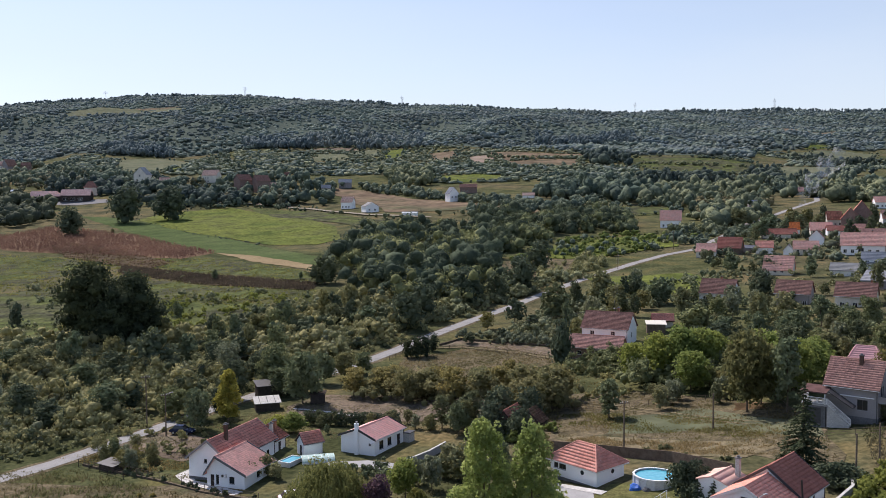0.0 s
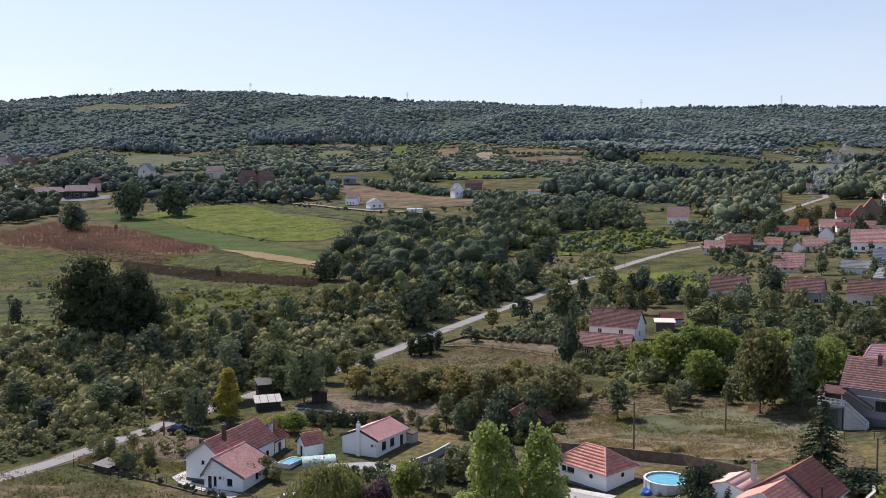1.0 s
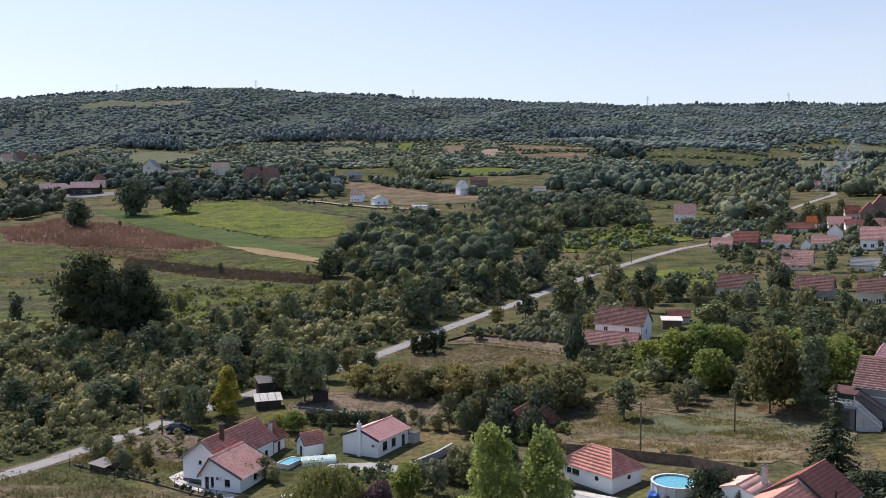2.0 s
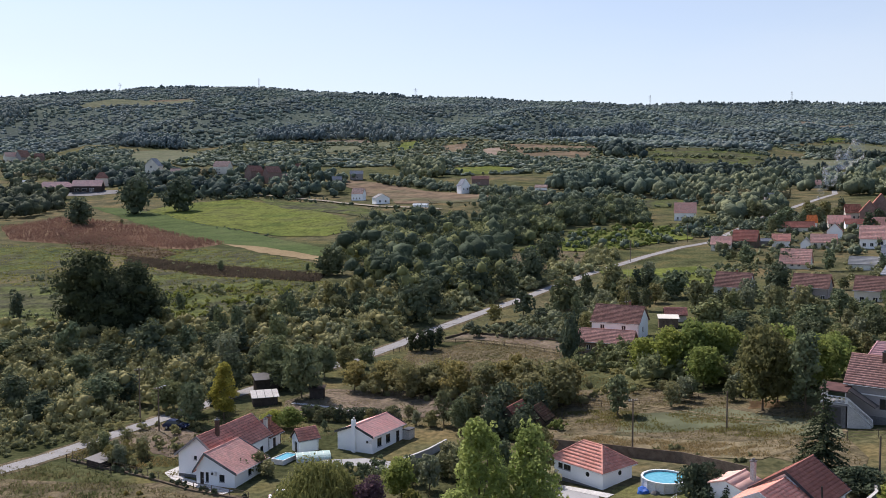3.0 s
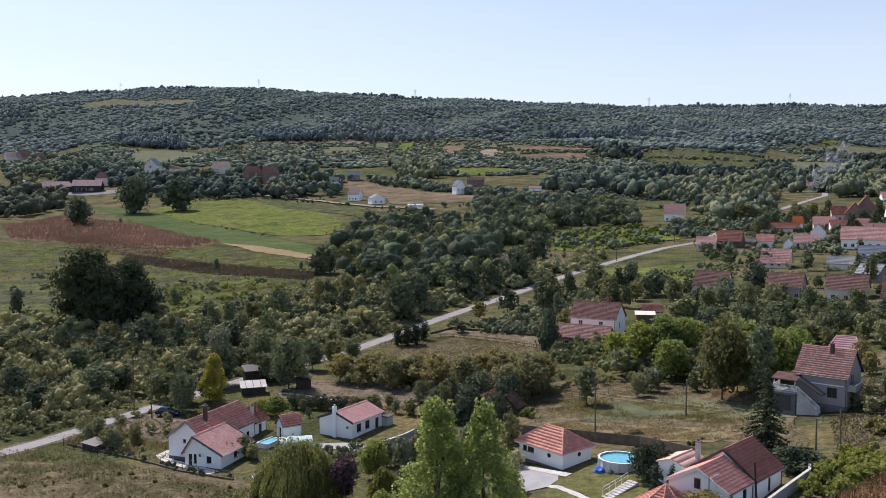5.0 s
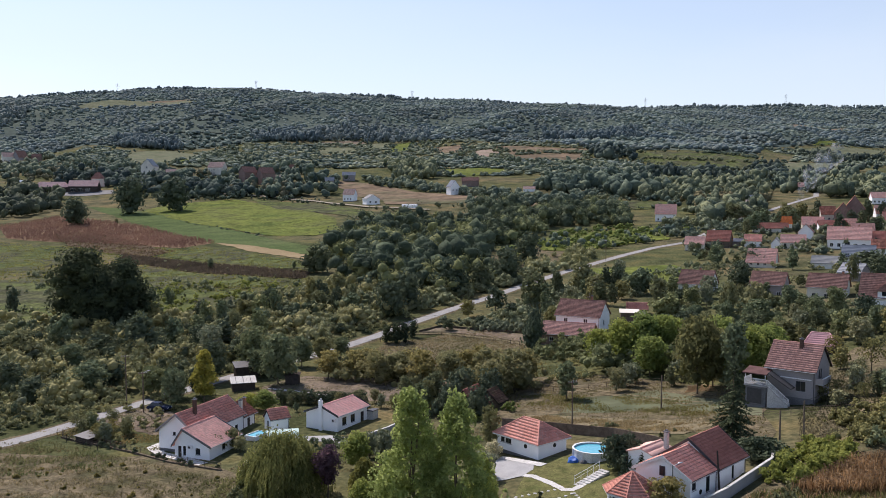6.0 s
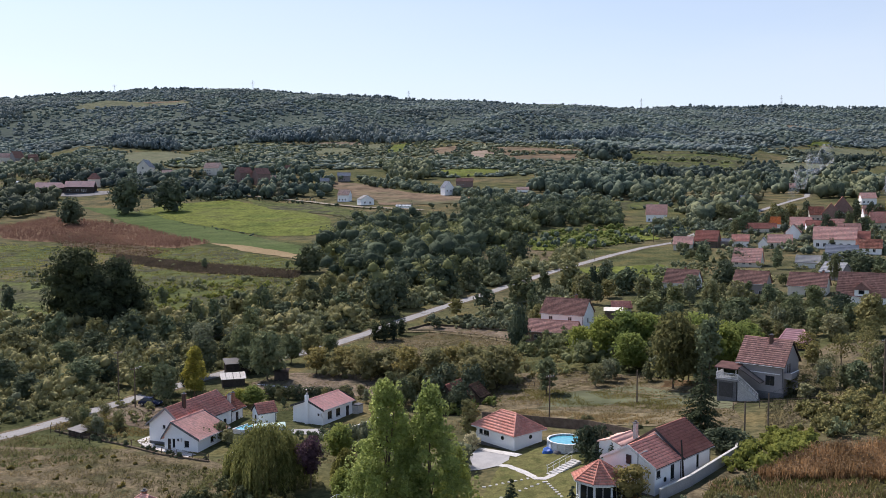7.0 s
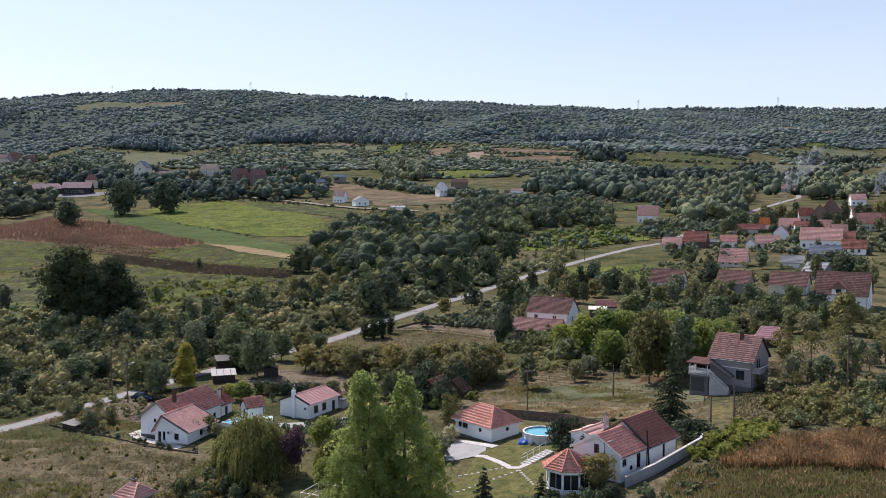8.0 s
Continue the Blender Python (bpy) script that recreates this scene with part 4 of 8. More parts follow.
            for f in ((0, 1, 2, 3), (7, 6, 5, 4), (0, 4, 5, 1), (1, 5, 6, 2), (2, 6, 7, 3), (3, 7, 4, 0)):
                bm.faces.new([v[i] for i in f])
            part("barge_board", bm, trim, rf)
    if gutters:
        for y0, zz in ((-hw - e - 0.07, A[2]), (hw + e + 0.07, C[2])):
            part("gutter", tubes(((-hl - o2, y0, zz - 0.05), (hl + o2, y0, zz - 0.05), 0.06), n=6), M_METAL, rf)
        part("downpipe", tubes(((hl - 0.15, -hw - 0.06, 0.1), (hl - 0.15, -hw - 0.06, eave - 0.1), 0.045), n=6), M_DARKFRAME, t)
    for cx, cy, top, *cm in stacks:
        chimney(t, cx, cy, eave, top, cm[0] if cm else M_BRICK)
    return t


# white house with two roofs beside the road
house(-41.4, 138.0, -4.7, 69.6, 13, 6.6, 3.4, 5.9, roof=M_TILE, tile=0.4, rise=0.13, holes={"left": [(2.6, 3.0 - 0.35, 0.5, 0.55)], "front": [(8.2, 1.0, 0.9, 1.0), (10.6, 1.0, 0.8, 0.9)]},
      stacks=[(-3.2, -0.9, 7.6, M_SHADEBRICK)], trim=M_GREY, label="long white rendered house with faded red tile roof and brick chimney", plinth=0.5, frame=M_DARKFRAME)
house(-41.4 + 0.349 * -5.0 + 0.937 * 4.5, 138.0 + 0.937 * -5.0 - 0.349 * 4.5, -4.7, 69.6, 7.6, 6.2, 2.4, 4.5, apex=1.6, roof=M_TILE_PALE, trim=M_PLINTH, tile=0.3, rise=0.018,
      holes={"left": [(3.7, 0.9, 0.85, 1.0), (0.6, 0.05, 0.6, 1.9, "d"), (1.5, 0.6, 0.5, 1.4)], "front": [(3.2, 1.0, 0.8, 0.9)]},
      label="white side wing with salmon tile roof and dark window", plinth=0.25, frame=M_DARKFRAME)
house(-41.4 + 0.349 * 8.3 + 0.937 * 0.7, 138.0 + 0.937 * 8.3 - 0.349 * 0.7, -4.5, 69.6, 3.4, 5.0, 2.7, 4.3, roof=M_TILE_OLD,
      holes={"front": [(1.2, 0.1, 0.9, 1.95, "d")]}, stacks=[(-0.8, -1.4, 5.0, M_CREAM), (0.9, -1.0, 5.0, M_BRICK)], label="low white annex with old tile roof")
house(-30.4, 142.4, -4.2, 35, 3.2, 2.6, 2.5, 3.7, over=0.3, holes={"left": [(0.9, 0.1, 0.8, 1.9, "d")]}, label="small white garden hut with a red tile roof", category="hut")
# white bungalow
house(-20.6, 144.2, -3.6, 60, 8.4, 6.4, 2.8, 4.0, holes={"front": [(1.3, 0.9, 1.15, 1.3), (3.6, 0.9, 1.15, 1.3), (6.4, 0.1, 0.9, 2.0, "d")]}, roof=M_TILE_SALMON,
      label="white bungalow with salmon tile roof and dark windows", frame=M_DARKFRAME, over=0.35, trim=M_DARKFRAME, tile=0.34, rise=0.02)
# hipped pool house
house(9.6, 121.2, -1.1, -50, 8.0, 5.6, 2.55, 4.4, hip=2.9, roof=M_TILE, over=0.6, tile=0.42, rise=0.085, holes={"front": [(0.7, 1.15, 0.75, 0.95), (1.6, 1.15, 1.2, 0.95)]},
      label="white pool house with hipped red tile roof", frame=M_DARKFRAME, gutters=False)
# villa above the lawn
house(23.75, 98.45, 0.45, 46, 6.0, 6.8, 3.35, 5.2, roof=M_TILE_VIVID, tile=0.38, rise=0.1, holes={"front": [(0.4, 2.0, 0.9, 0.85), (3.6, 1.1, 0.9, 1.8)], }, trim=M_WHITEFRAME,
      label="white villa front with red tile roof and small windows", over=0.35, frame=M_DARKFRAME)
house(28.25, 103.1, 0.6, 46, 6.9, 7.2, 3.25, 5.8, roof=M_TILE_DARK, holes={"front": [(3.4, 1.1, 0.6, 1.7)], "right": [(2.5, 1.0, 1.0, 1.2)]}, trim=M_DARKFRAME,
      label="white rear half of the villa with dark red tiles", over=0.35, tile=0.38, rise=0.1, frame=M_DARKFRAME)
house(23.0, 107.3, 0.3, 46, 4.6, 3.6, 2.9, 3.5, roof=M_SALMON, over=0.25, tile=3.0, rise=0.02, stacks=[(1.1, -1.5, 5.2, M_PAVE)], label="low white lean-to with a pale pink roof", gutters=False)
gw = thing("gable_window", (23.75, 98.45, 0.45), 46, "small dark window high in the white gable", "window")
part("frame", boxes((-3.06, -3.003, -0.35, 0.35, 3.1, 4.2)), M_DARKFRAME, gw)
part("pane", boxes((-3.075, -3.063, -0.27, 0.27, 3.18, 4.12)), M_GLASS, gw)
# grey house on the slope
house(51.47, 132.63, 3.9, -40.6, 7.06, 6.7, 5.0, 8.2, wall=M_GREY, roof=M_TILE_BROWN, plinth=0.6, rise=0.075,
      holes={"front": [(4.3, 1.6, 1.4, 1.5)], "right": [(1.6, 3.4, 0.6, 1.5), (2.5, 3.4, 0.6, 1.5), (1.9, 0.9, 0.8, 1.6)]},
      stacks=[(0.6, -0.6, 9.0, M_SHADEBRICK)], label="tall grey rendered house with steep brown tile roof", frame=M_DARKFRAME)
# house with a long low barn in front
house(31.2, 212.5, 0.8, -28, 11, 8, 5.0, 8.2, wall=M_WHITE, roof=M_TILE_DULL, rise=0.045, stacks=[(2.2, 0.3, 9.3)], holes={"right": [(3.0, 2.6, 1.0, 1.2)], "front": [(2, 3, 1, 1.2), (7, 3, 1, 1.2)]},
      label="two-storey white house with brown tile roof")
house(26.6, 203.5, -0.2, -24, 12.0, 6, 2.8, 5.0, wall=M_DULLBRICK, roof=M_TILE_BROWN, rise=0.04, holes={"front": [(2, 0.9, 1, 1), (6, 0.1, 1.2, 2, "d")]}, label="low brick barn with worn old tiles", category="barn")
house(5.6, 150.6, -2.2, 62, 3.4, 3.6, 1.5, 3.2, wall=M_WOOD, roof=M_TILE_MOSS, label="small old outbuilding with brown tile roof", gutters=False)
house(1.8, 148.0, -2.6, 62, 5.4, 5.2, 1.5, 4.4, wall=M_WOOD, roof=M_TILE_DARK, rise=0.08, label="old cottage with steep brown tile roof among trees")
house(47.5, 226.0, 3.0, -10, 5, 4, 2.3, 3.6, wall=M_CREAM, roof=M_TILE, label="small shed with orange-red roof", category="shed", gutters=False)
house(-36.6, 101.6, -5.6, -28, 3.2, 3.2, 2.4, 3.5, wall=M_GREY, roof=M_TILE_PALE, hip=1.3, stacks=[(-0.3, 0.2, 4.0)], label="small cottage with old red tiles and a chimney")
house(68.8, 164.8, 4.9, -30, 5.0, 4.4, 1.9, 3.6, hip=1.2, wall=M_DARKWOOD, roof=M_PINK, tile=0.5, rise=0.02, label="small brick shed with faded pink roof", category="shed", gutters=False)
# row of houses across the gardens
W2 = {"front": [(1.2, 1.0, 1.1, 1.2), (4.2, 1.0, 1.1, 1.2), (7.0, 1.0, 1.1, 1.2)], "right": [(1.5, 1.0, 1.0, 1.2), (5.0, 1.0, 1.0, 1.2), (3.4, 3.3 - 1.0, 0.9, 0.9)]}
house(73, 259.0, 5.4, -33, 9.6, 7.6, 3.4, 6.9, wall=M_WHITE, roof=M_TILE_DULL, holes=W2, stacks=[(0.5, 0.6, 7.7)], tile=0.45, rise=0.04, label="white house with steep brown tile roof", group="houses across the gardens")
house(87.8, 241.5, 6.2, -33, 8.8, 7.2, 4.2, 7.2, wall=M_GREY, roof=M_TILE_DULL, holes=W2, tile=0.45, rise=0.04, label="grey-blue house with brown tile roof", group="houses across the gardens")
house(98.2, 228.0, 7.0, -33, 9.4, 7.2, 4.0, 7.0, wall=M_CREAM, roof=M_TILE_DULL, holes=W2, tile=0.45, rise=0.04, stacks=[(3.4, 0.5, 7.8)], label="cream house with brown tile roof", group="houses across the gardens")
house(99.6, 199.5, 7.6, -33, 11.5, 8.6, 4.2, 8.9, wall=M_WHITE, roof=M_TILE_DULL, holes=W2, tile=0.45, rise=0.04, label="large white house with brown tile roof", group="houses across the gardens")
dm = thing("dormer", (99.6, 199.5, 7.6), -33, "gabled dormer on the roof of the large white house", "dormer")
part("cheeks", boxes((-2.0, 1.0, -4.6, -2.2, 3.6, 5.6)), M_WHITE, dm)
bm = bmesh.new()
v = [bm.verts.new(p) for p in ((-2.5, -5.0, 5.4), (-0.5, -5.0, 7.2), (1.5, -5.0, 5.4), (-2.5, -1.6, 5.4), (-0.5, -1.0, 7.2), (1.5, -1.6, 5.4))]
for f in ((0, 1, 4, 3), (1, 2, 5, 4), (0, 2, 1)):
    bm.faces.new([v[i] for i in f])
part("dormer_roof", bm, M_TILE_DULL, dm)
part("dormer_window", boxes((-1.1, 0.1, -4.66, -4.603, 4.4, 5.3)), M_GLASS, dm)
# the village
W3 = {"front": [(1.0, 1.0, 1.0, 1.2), (3.4, 1.0, 1.0, 1.2), (5.6, 1.0, 1.0, 1.2)]}
W3B = {"front": [(1.0, 1.0, 1.1, 1.3), (3.4, 1.0, 1.1, 1.3), (5.8, 1.0, 1.1, 1.3), (1.0, 3.9, 1.1, 1.3), (3.4, 3.9, 1.1, 1.3), (5.8, 3.9, 1.1, 1.3)]}
HOMES = []


def far_house(x, y, turn, L, W, eave, ridge, wall, roof, label, holes=None, group="houses of the village", hip=0.0, stacks=()):
    """A house in the distance, kept clear of trees."""
    if L < 7.0:
        holes = None
    HOMES.append((x, y, L))
    return house(x, y, float(ground(x, y)) - 0.2, turn, L, W, eave, ridge, wall=wall, roof=roof, holes=holes, tile=0.6, label=label, group=group, gutters=False, hip=hip, stacks=stacks, rise=0.02 if roof in (M_SHEET, M_CONC, M_WHITE) else 0.035)


far_house(118, 475, -16, 11.0, 7.5, 4.6, 9.4, M_WHITE, M_TILE_PALE, "white two-storey house with salmon tile roof", {"front": [(1.2, 0.6, 1.0, 1.4), (3.6, 0.6, 1.0, 1.4), (6.2, 0.6, 1.4, 1.6), (8.6, 0.6, 1.0, 1.4)]})
far_house(101, 359.5, -24, 7.6, 5.6, 2.9, 5.6, M_CREAM, M_TILE_PALE, "low cream house with faded tile roof", W3)
far_house(113, 366, -30, 9.4, 6.6, 3.1, 6.9, M_WOOD, M_TILE_DARK, "old house with dark brown tiles", W3)
far_house(125.6, 361.5, -20, 6.6, 4.2, 3.0, 5.2, M_WHITE, M_TILE_VIVID, "small white outbuilding with orange-red tiles")
far_house(138.6, 352, -20, 9.2, 5.4, 2.9, 5.6, M_CREAM, M_TILE_PALE, "low farm building with salmon roof", W3)
far_house(158, 345, -26, 15.6, 8.6, 4.2, 8.6, M_WHITE, M_TILE_PALE, "long white two-storey house with salmon roof", {"front": [(1.0, 0.9, 1.2, 1.4), (3.6, 0.9, 1.2, 1.4), (6.2, 0.9, 2.0, 2.0), (9.6, 0.9, 1.2, 1.4), (12.4, 0.9, 1.2, 1.4)]}, stacks=[(-3.0, 0.5, 9.4), (3.4, 0.4, 9.4)])
far_house(166.5, 343, -26, 8.0, 7.6, 3.6, 6.8, M_CREAM, M_TILE_DARK, "brown-roofed annex of the long white house", W3)
far_house(108.6, 304, -30, 9.4, 7.4, 2.2, 6.4, M_CREAM, M_TILE_PALE, "low house with faded red tiles", W3)
far_house(165.6, 430, -14, 6.0, 5.4, 2.6, 5.6, M_WHITE, M_TILE_ORANGE, "house with bright orange new tiles")
far_house(151.6, 412, -14, 15.6, 6.4, 2.2, 4.4, M_CREAM, M_TILE_DARK, "long low house with brown tiles", W3)
far_house(175.6, 421, -18, 9.6, 7.0, 2.4, 5.8, M_CREAM, M_TILE_PALE, "cream house with faded tiles", W3)
far_house(196.6, 435, 66, 9.0, 8.4, 6.4, 11.5, M_DULLBRICK, M_TILE_DARK, "unrendered brick house with dark gable roof", {"left": [(3.4, 3.0, 1.2, 1.4), (1.2, 0.8, 1.0, 1.2), (5.8, 0.8, 1.0, 1.2)]})
far_house(205.0, 441, 66, 9.6, 9.4, 8.2, 14.4, M_DULLBRICK, M_TILE_RED, "unrendered brick house with red gable roof", {"left": [(4.0, 5.0, 1.2, 1.4), (1.4, 1.0, 1.0, 1.2), (6.4, 1.0, 1.0, 1.2)]})
far_house(155.4, 380, 64, 6.4, 6.0, 3.4, 6.6, M_WHITE, M_TILE_BROWN, "white gabled house with brown tiles", {"left": [(2.4, 1.0, 1.1, 1.3)]})
far_house(181, 412, -16, 12.4, 6.0, 2.6, 4.6, M_WHITE, M_TILE_DARK, "white house with long brown roof", W3)
far_house(190, 413, -20, 10.0, 7.0, 2.6, 5.0, M_CREAM, M_TILE_BROWN, "cream house with brown tiles", W3)
far_house(132.2, 283, -26, 9.6, 7.6, 4.6, 7.6, M_WHITE, M_SHEET, "white house with blue-grey sheet roof", W3B)
far_house(124.4, 289, -30, 8.6, 5.6, 2.2, 4.2, M_WHITE, M_CONC, "pale low workshop with a light roof")
far_house(117.2, 254, -52, 6.4, 6.6, 2.6, 5.0, M_GREY, M_SHEET, "grey gabled garage with a sheet roof")
far_house(199.4, 459, -14, 7.2, 6.6, 4.2, 8.0, M_CREAM, M_TILE_OLD, "cream house with old tile roof", W3)
far_house(273.2, 679, -10, 8.0, 6.4, 2.8, 5.8, M_CREAM, M_TILE_PALE, "pale house with salmon roof", W3)
far_house(206.4, 404, -14, 10.0, 7.4, 4.0, 8.4, M_CREAM, M_TILE, "cream house with red tile roof", W3)
far_house(161.4, 324, -26, 8.6, 6.0, 2.8, 5.6, M_WHITE, M_TILE_OLD, "white house with faded brown roof", W3)
far_house(122.2, 367.4, -20, 7.4, 3.0, 2.0, 2.9, M_GREY, M_SHEET, "low grey shed with a sheet roof")
far_house(133, 355, 62, 5.0, 3.6, 2.2, 4.2, M_WHITE, M_SHEET, "small white gabled shed")
far_house(200, 572, -10, 8.4, 6.0, 3.2, 5.2, M_GREY, M_SHEET, "grey-blue house among trees", W3)
far_house(262, 531, -12, 8.6, 7.0, 4.2, 7.2, M_WHITE, M_TILE_PALE, "white house with salmon roof", W3)
far_house(226, 452, -14, 9.4, 7.4, 4.4, 8.2, M_WHITE, M_TILE_PALE, "white house with salmon roof", W3)
far_house(219, 424, -14, 9.0, 7.0, 4.0, 7.2, M_CREAM, M_TILE_OLD, "cream house with brown tiles", W3)
far_house(180, 380, -20, 9.0, 6.6, 3.0, 5.8, M_WHITE, M_TILE_BROWN, "white house with brown tiles", W3)
# farms on the far hillside
FARMS = "farms on the hillside"
far_house(-347, 757, 16, 29.0, 13, 5.0, 9.2, M_DARKWOOD, M_HALLROOF, "large roadside hall with wide faded red roof", {"front": [(2, 0.6, 3, 2.0), (7, 1.0, 3, 2.0), (12, 1.0, 3, 2.0), (17, 1.0, 3, 2.0), (22, 1.0, 3, 2.0)]}, FARMS, hip=5.0)
far_house(-317, 752, 10, 24.0, 13, 5.6, 10.4, M_DARKWOOD, M_HALLROOF, "dark timber hall with pale red gable roof", {"front": [(2, 1.0, 4, 2.4), (8, 1.0, 4, 2.4), (14, 1.0, 4, 2.4)]}, FARMS)
far_house(-318.6, 786, 20, 11.0, 10, 7.6, 12.6, M_CREAM, M_TILE_DULL, "pale house with hipped brown tile roof", W3B, FARMS, hip=4.0)
far_house(-285.5, 827, 84, 12.0, 12.4, 11.6, 18.2, M_CREAM, M_SHEET, "tall white gabled farmhouse with grey roof", {"left": [(2.6, 5.0, 1.4, 2.0), (7.6, 5.0, 1.4, 2.0), (5.0, 9.2, 1.6, 2.0)]}, FARMS)
far_house(-265.5, 828, 16, 9.4, 7.0, 4.6, 7.0, M_CREAM, M_TILE_HAZED, "small farm building with red tiles", W3, FARMS)
far_house(-218.4, 818, -12, 15.0, 10.0, 7.2, 12.0, M_CREAM, M_TILE_HAZED, "white farmhouse with salmon roof", W3B, FARMS)
far_house(-174, 750, 40, 12.0, 11.0, 10.0, 14.6, M_DULLBRICK, M_TILE_DULL, "unrendered brick farmhouse on the hill", W3B, FARMS)
far_house(-157.4, 744, 34, 12.0, 11.0, 9.4, 14.2, M_DULLBRICK, M_TILE_DULL, "brown brick farmhouse on the hill", W3B, FARMS)
far_house(-148.6, 748, 10, 5.6, 5.0, 4.6, 7.0, M_DULLBRICK, M_TILE_HAZED, "small brick annex with red tiles", None, FARMS)
far_house(-151.8, 829, 10, 7.6, 6.0, 3.2, 5.8, M_WOOD, M_TILE_DULL, "dark wooden barn among trees", None, FARMS)
far_house(-87.3, 756, 6, 11.0, 8.0, 4.8, 7.6, M_GREY, M_SHEET, "grey-blue house on the hillside", W3, FARMS)
far_house(-100.2, 726, 8, 7.4, 6.0, 5.0, 7.4, M_GREY, M_SHEET, "grey house with sheet roof", W3, FARMS)
far_house(-73.3, 638.5, -14, 8.6, 7.4, 5.2, 8.8, M_WHITE, M_TILE_HAZED, "white hillside house with red roof", W3, FARMS)
far_house(-54.4, 599.5, -66, 9.0, 9.4, 4.2, 6.8, M_WHITE, M_CONC, "white gabled house with pale grey roof", {"right": [(2.0, 1.2, 1.2, 1.3), (6.0, 1.2, 1.2, 1.3)]}, FARMS)
far_house(-26, 561.5, -12, 9.6, 3.0, 1.9, 2.4, M_WHITE, M_WHITE, "low white caravan-like hut", None, FARMS)
far_house(2.7, 646, -62, 7.0, 7.4, 6.4, 10.8, M_WHITE, M_SHEET, "white gabled house among bushes", {"right": [(1.4, 3.0, 1.0, 1.2), (4.6, 3.0, 1.0, 1.2)]}, FARMS)
far_house(17.2, 705, -4, 13.6, 8.0, 4.8, 7.2, M_DULLBRICK, M_TILE_DULL, "long brick barn with dull brown roof", W3, FARMS)
far_house(60.6, 657, -10, 8.8, 5.4, 2.3, 4.0, M_WHITE, M_TILE_HAZED, "small house with pale red roof", None, FARMS)
far_house(-546, 1074, 40, 14.0, 13.0, 9.4, 14.6, M_CREAM, M_TILE_HAZED, "large white farmhouse with salmon roof on the hill", W3B, FARMS)
far_house(-532, 1076, 60, 13.0, 13.0, 8.4, 16.6, M_GREY, M_TILE_DULL, "tall grey gabled house on the hill", W3B, FARMS)
far_house(-521, 1096, 10, 10.6, 8.4, 7.0, 10.4, M_DULLBRICK, M_TILE_DULL, "brick house with brown roof on the hill", W3, FARMS)
far_house(-401, 811, 20, 10.0, 5.0, 3.0, 4.0, M_WHITE, M_WHITE, "long white open shelter", None, FARMS)

# ---- gardens: pool, steps, walls, sheds ----


def gz(x, y):
    return float(ground(x, y))


def round_pool(x, y, d, h):
    """Above-ground pool: twelve-sided wall, top rail, uprights, liner, water and ladder."""
    p = thing("swimming_pool", (x, y, gz(x, y) - 0.05), 8, "round white above-ground pool with turquoise water on a lawn", "pool")
    n, r = 16, d / 2
    ring = [(math.cos(2 * math.pi * i / n), math.sin(2 * math.pi * i / n)) for i in range(n)]
    bm = bmesh.new()
    for r0, r1 in ((r, r - 0.06),):
        o = [[bm.verts.new((c * q, s * q, z)) for c, s in ring] for q, z in ((r0, -0.3), (r0, h), (r1, h), (r1, -0.3))]
        for a, b in zip(o, o[1:]):
            for i in range(n):
                bm.faces.new((a[i], a[(i + 1) % n], b[(i + 1) % n], b[i]))
    part("pool_wall", bm, M_POOLWALL, p)
    bm = bmesh.new()
    o = [[bm.verts.new((c * q, s * q, z)) for c, s in ring] for q, z in ((r + 0.1, h + 0.003), (r + 0.1, h + 0.07), (r - 0.16, h + 0.07), (r - 0.16, h + 0.003))]
    for a, b in zip(o, o[1:] + o[:1]):
        for i in range(n):
            bm.faces.new((a[i], a[(i + 1) % n], b[(i + 1) % n], b[i]))
    part("top_rail", bm, M_WHITEFRAME, p)
    for c, s in ring:
        part("upright", tubes(((c * (r + 0.05), s * (r + 0.05), -0.2), (c * (r + 0.05), s * (r + 0.05), h + 0.05), 0.05), n=6), M_WHITEFRAME, p)
    bm = bmesh.new()
    bm.faces.new([bm.verts.new((c * (r - 0.07), s * (r - 0.07), h - 0.16)) for c, s in ring])
    part("water", bm, M_WATER, p, "clear turquoise water")
    lad = part("ladder", tubes(((r - 0.6, -r * 0.75, 0), (r - 0.75, -r * 0.62, h + 0.6), 0.03), ((r - 1.0, -r * 0.9, 0), (r - 1.1, -r * 0.74, h + 0.6), 0.03)), M_BLUE, p)
    for k in range(3):
        part("rung", tubes(((r - 0.63 - k * 0.03, -r * 0.73 + k * 0.05, 0.3 + k * 0.33), (r - 1.02 - k * 0.03, -r * 0.88 + k * 0.05, 0.3 + k * 0.33), 0.025)), M_WHITEFRAME, lad)


round_pool(17.2, 115.2, 5.4, 1.25)


def heap(name, x, y, w, h, mat, label, category, seed):
    rng = np.random.default_rng(seed)
    bm = bmesh.new()
    bmesh.ops.create_icosphere(bm, subdivisions=2, radius=1)
    for v in bm.verts:
        k = rng.uniform(0.75, 1.15)
        v.co = Vector((v.co.x * w / 2 * k, v.co.y * w / 2 * k, max(-0.15, v.co.z * h * k)))
    ob = part(name, bm, mat)
    ob.matrix_basis = pose(x, y, gz(x, y), 0, 0, seed * 37)
    return tagged(ob, label, category)


heap("tarpaulin", 14.4, 114.0, 1.5, 0.8, M_BLUE, "crumpled blue tarpaulin beside the pool", "tarpaulin", 1)
heap("stone_heap", 15.6, 113.0, 1.1, 0.5, M_PLINTH, "small heap of grey stones on the lawn", "stones", 2)


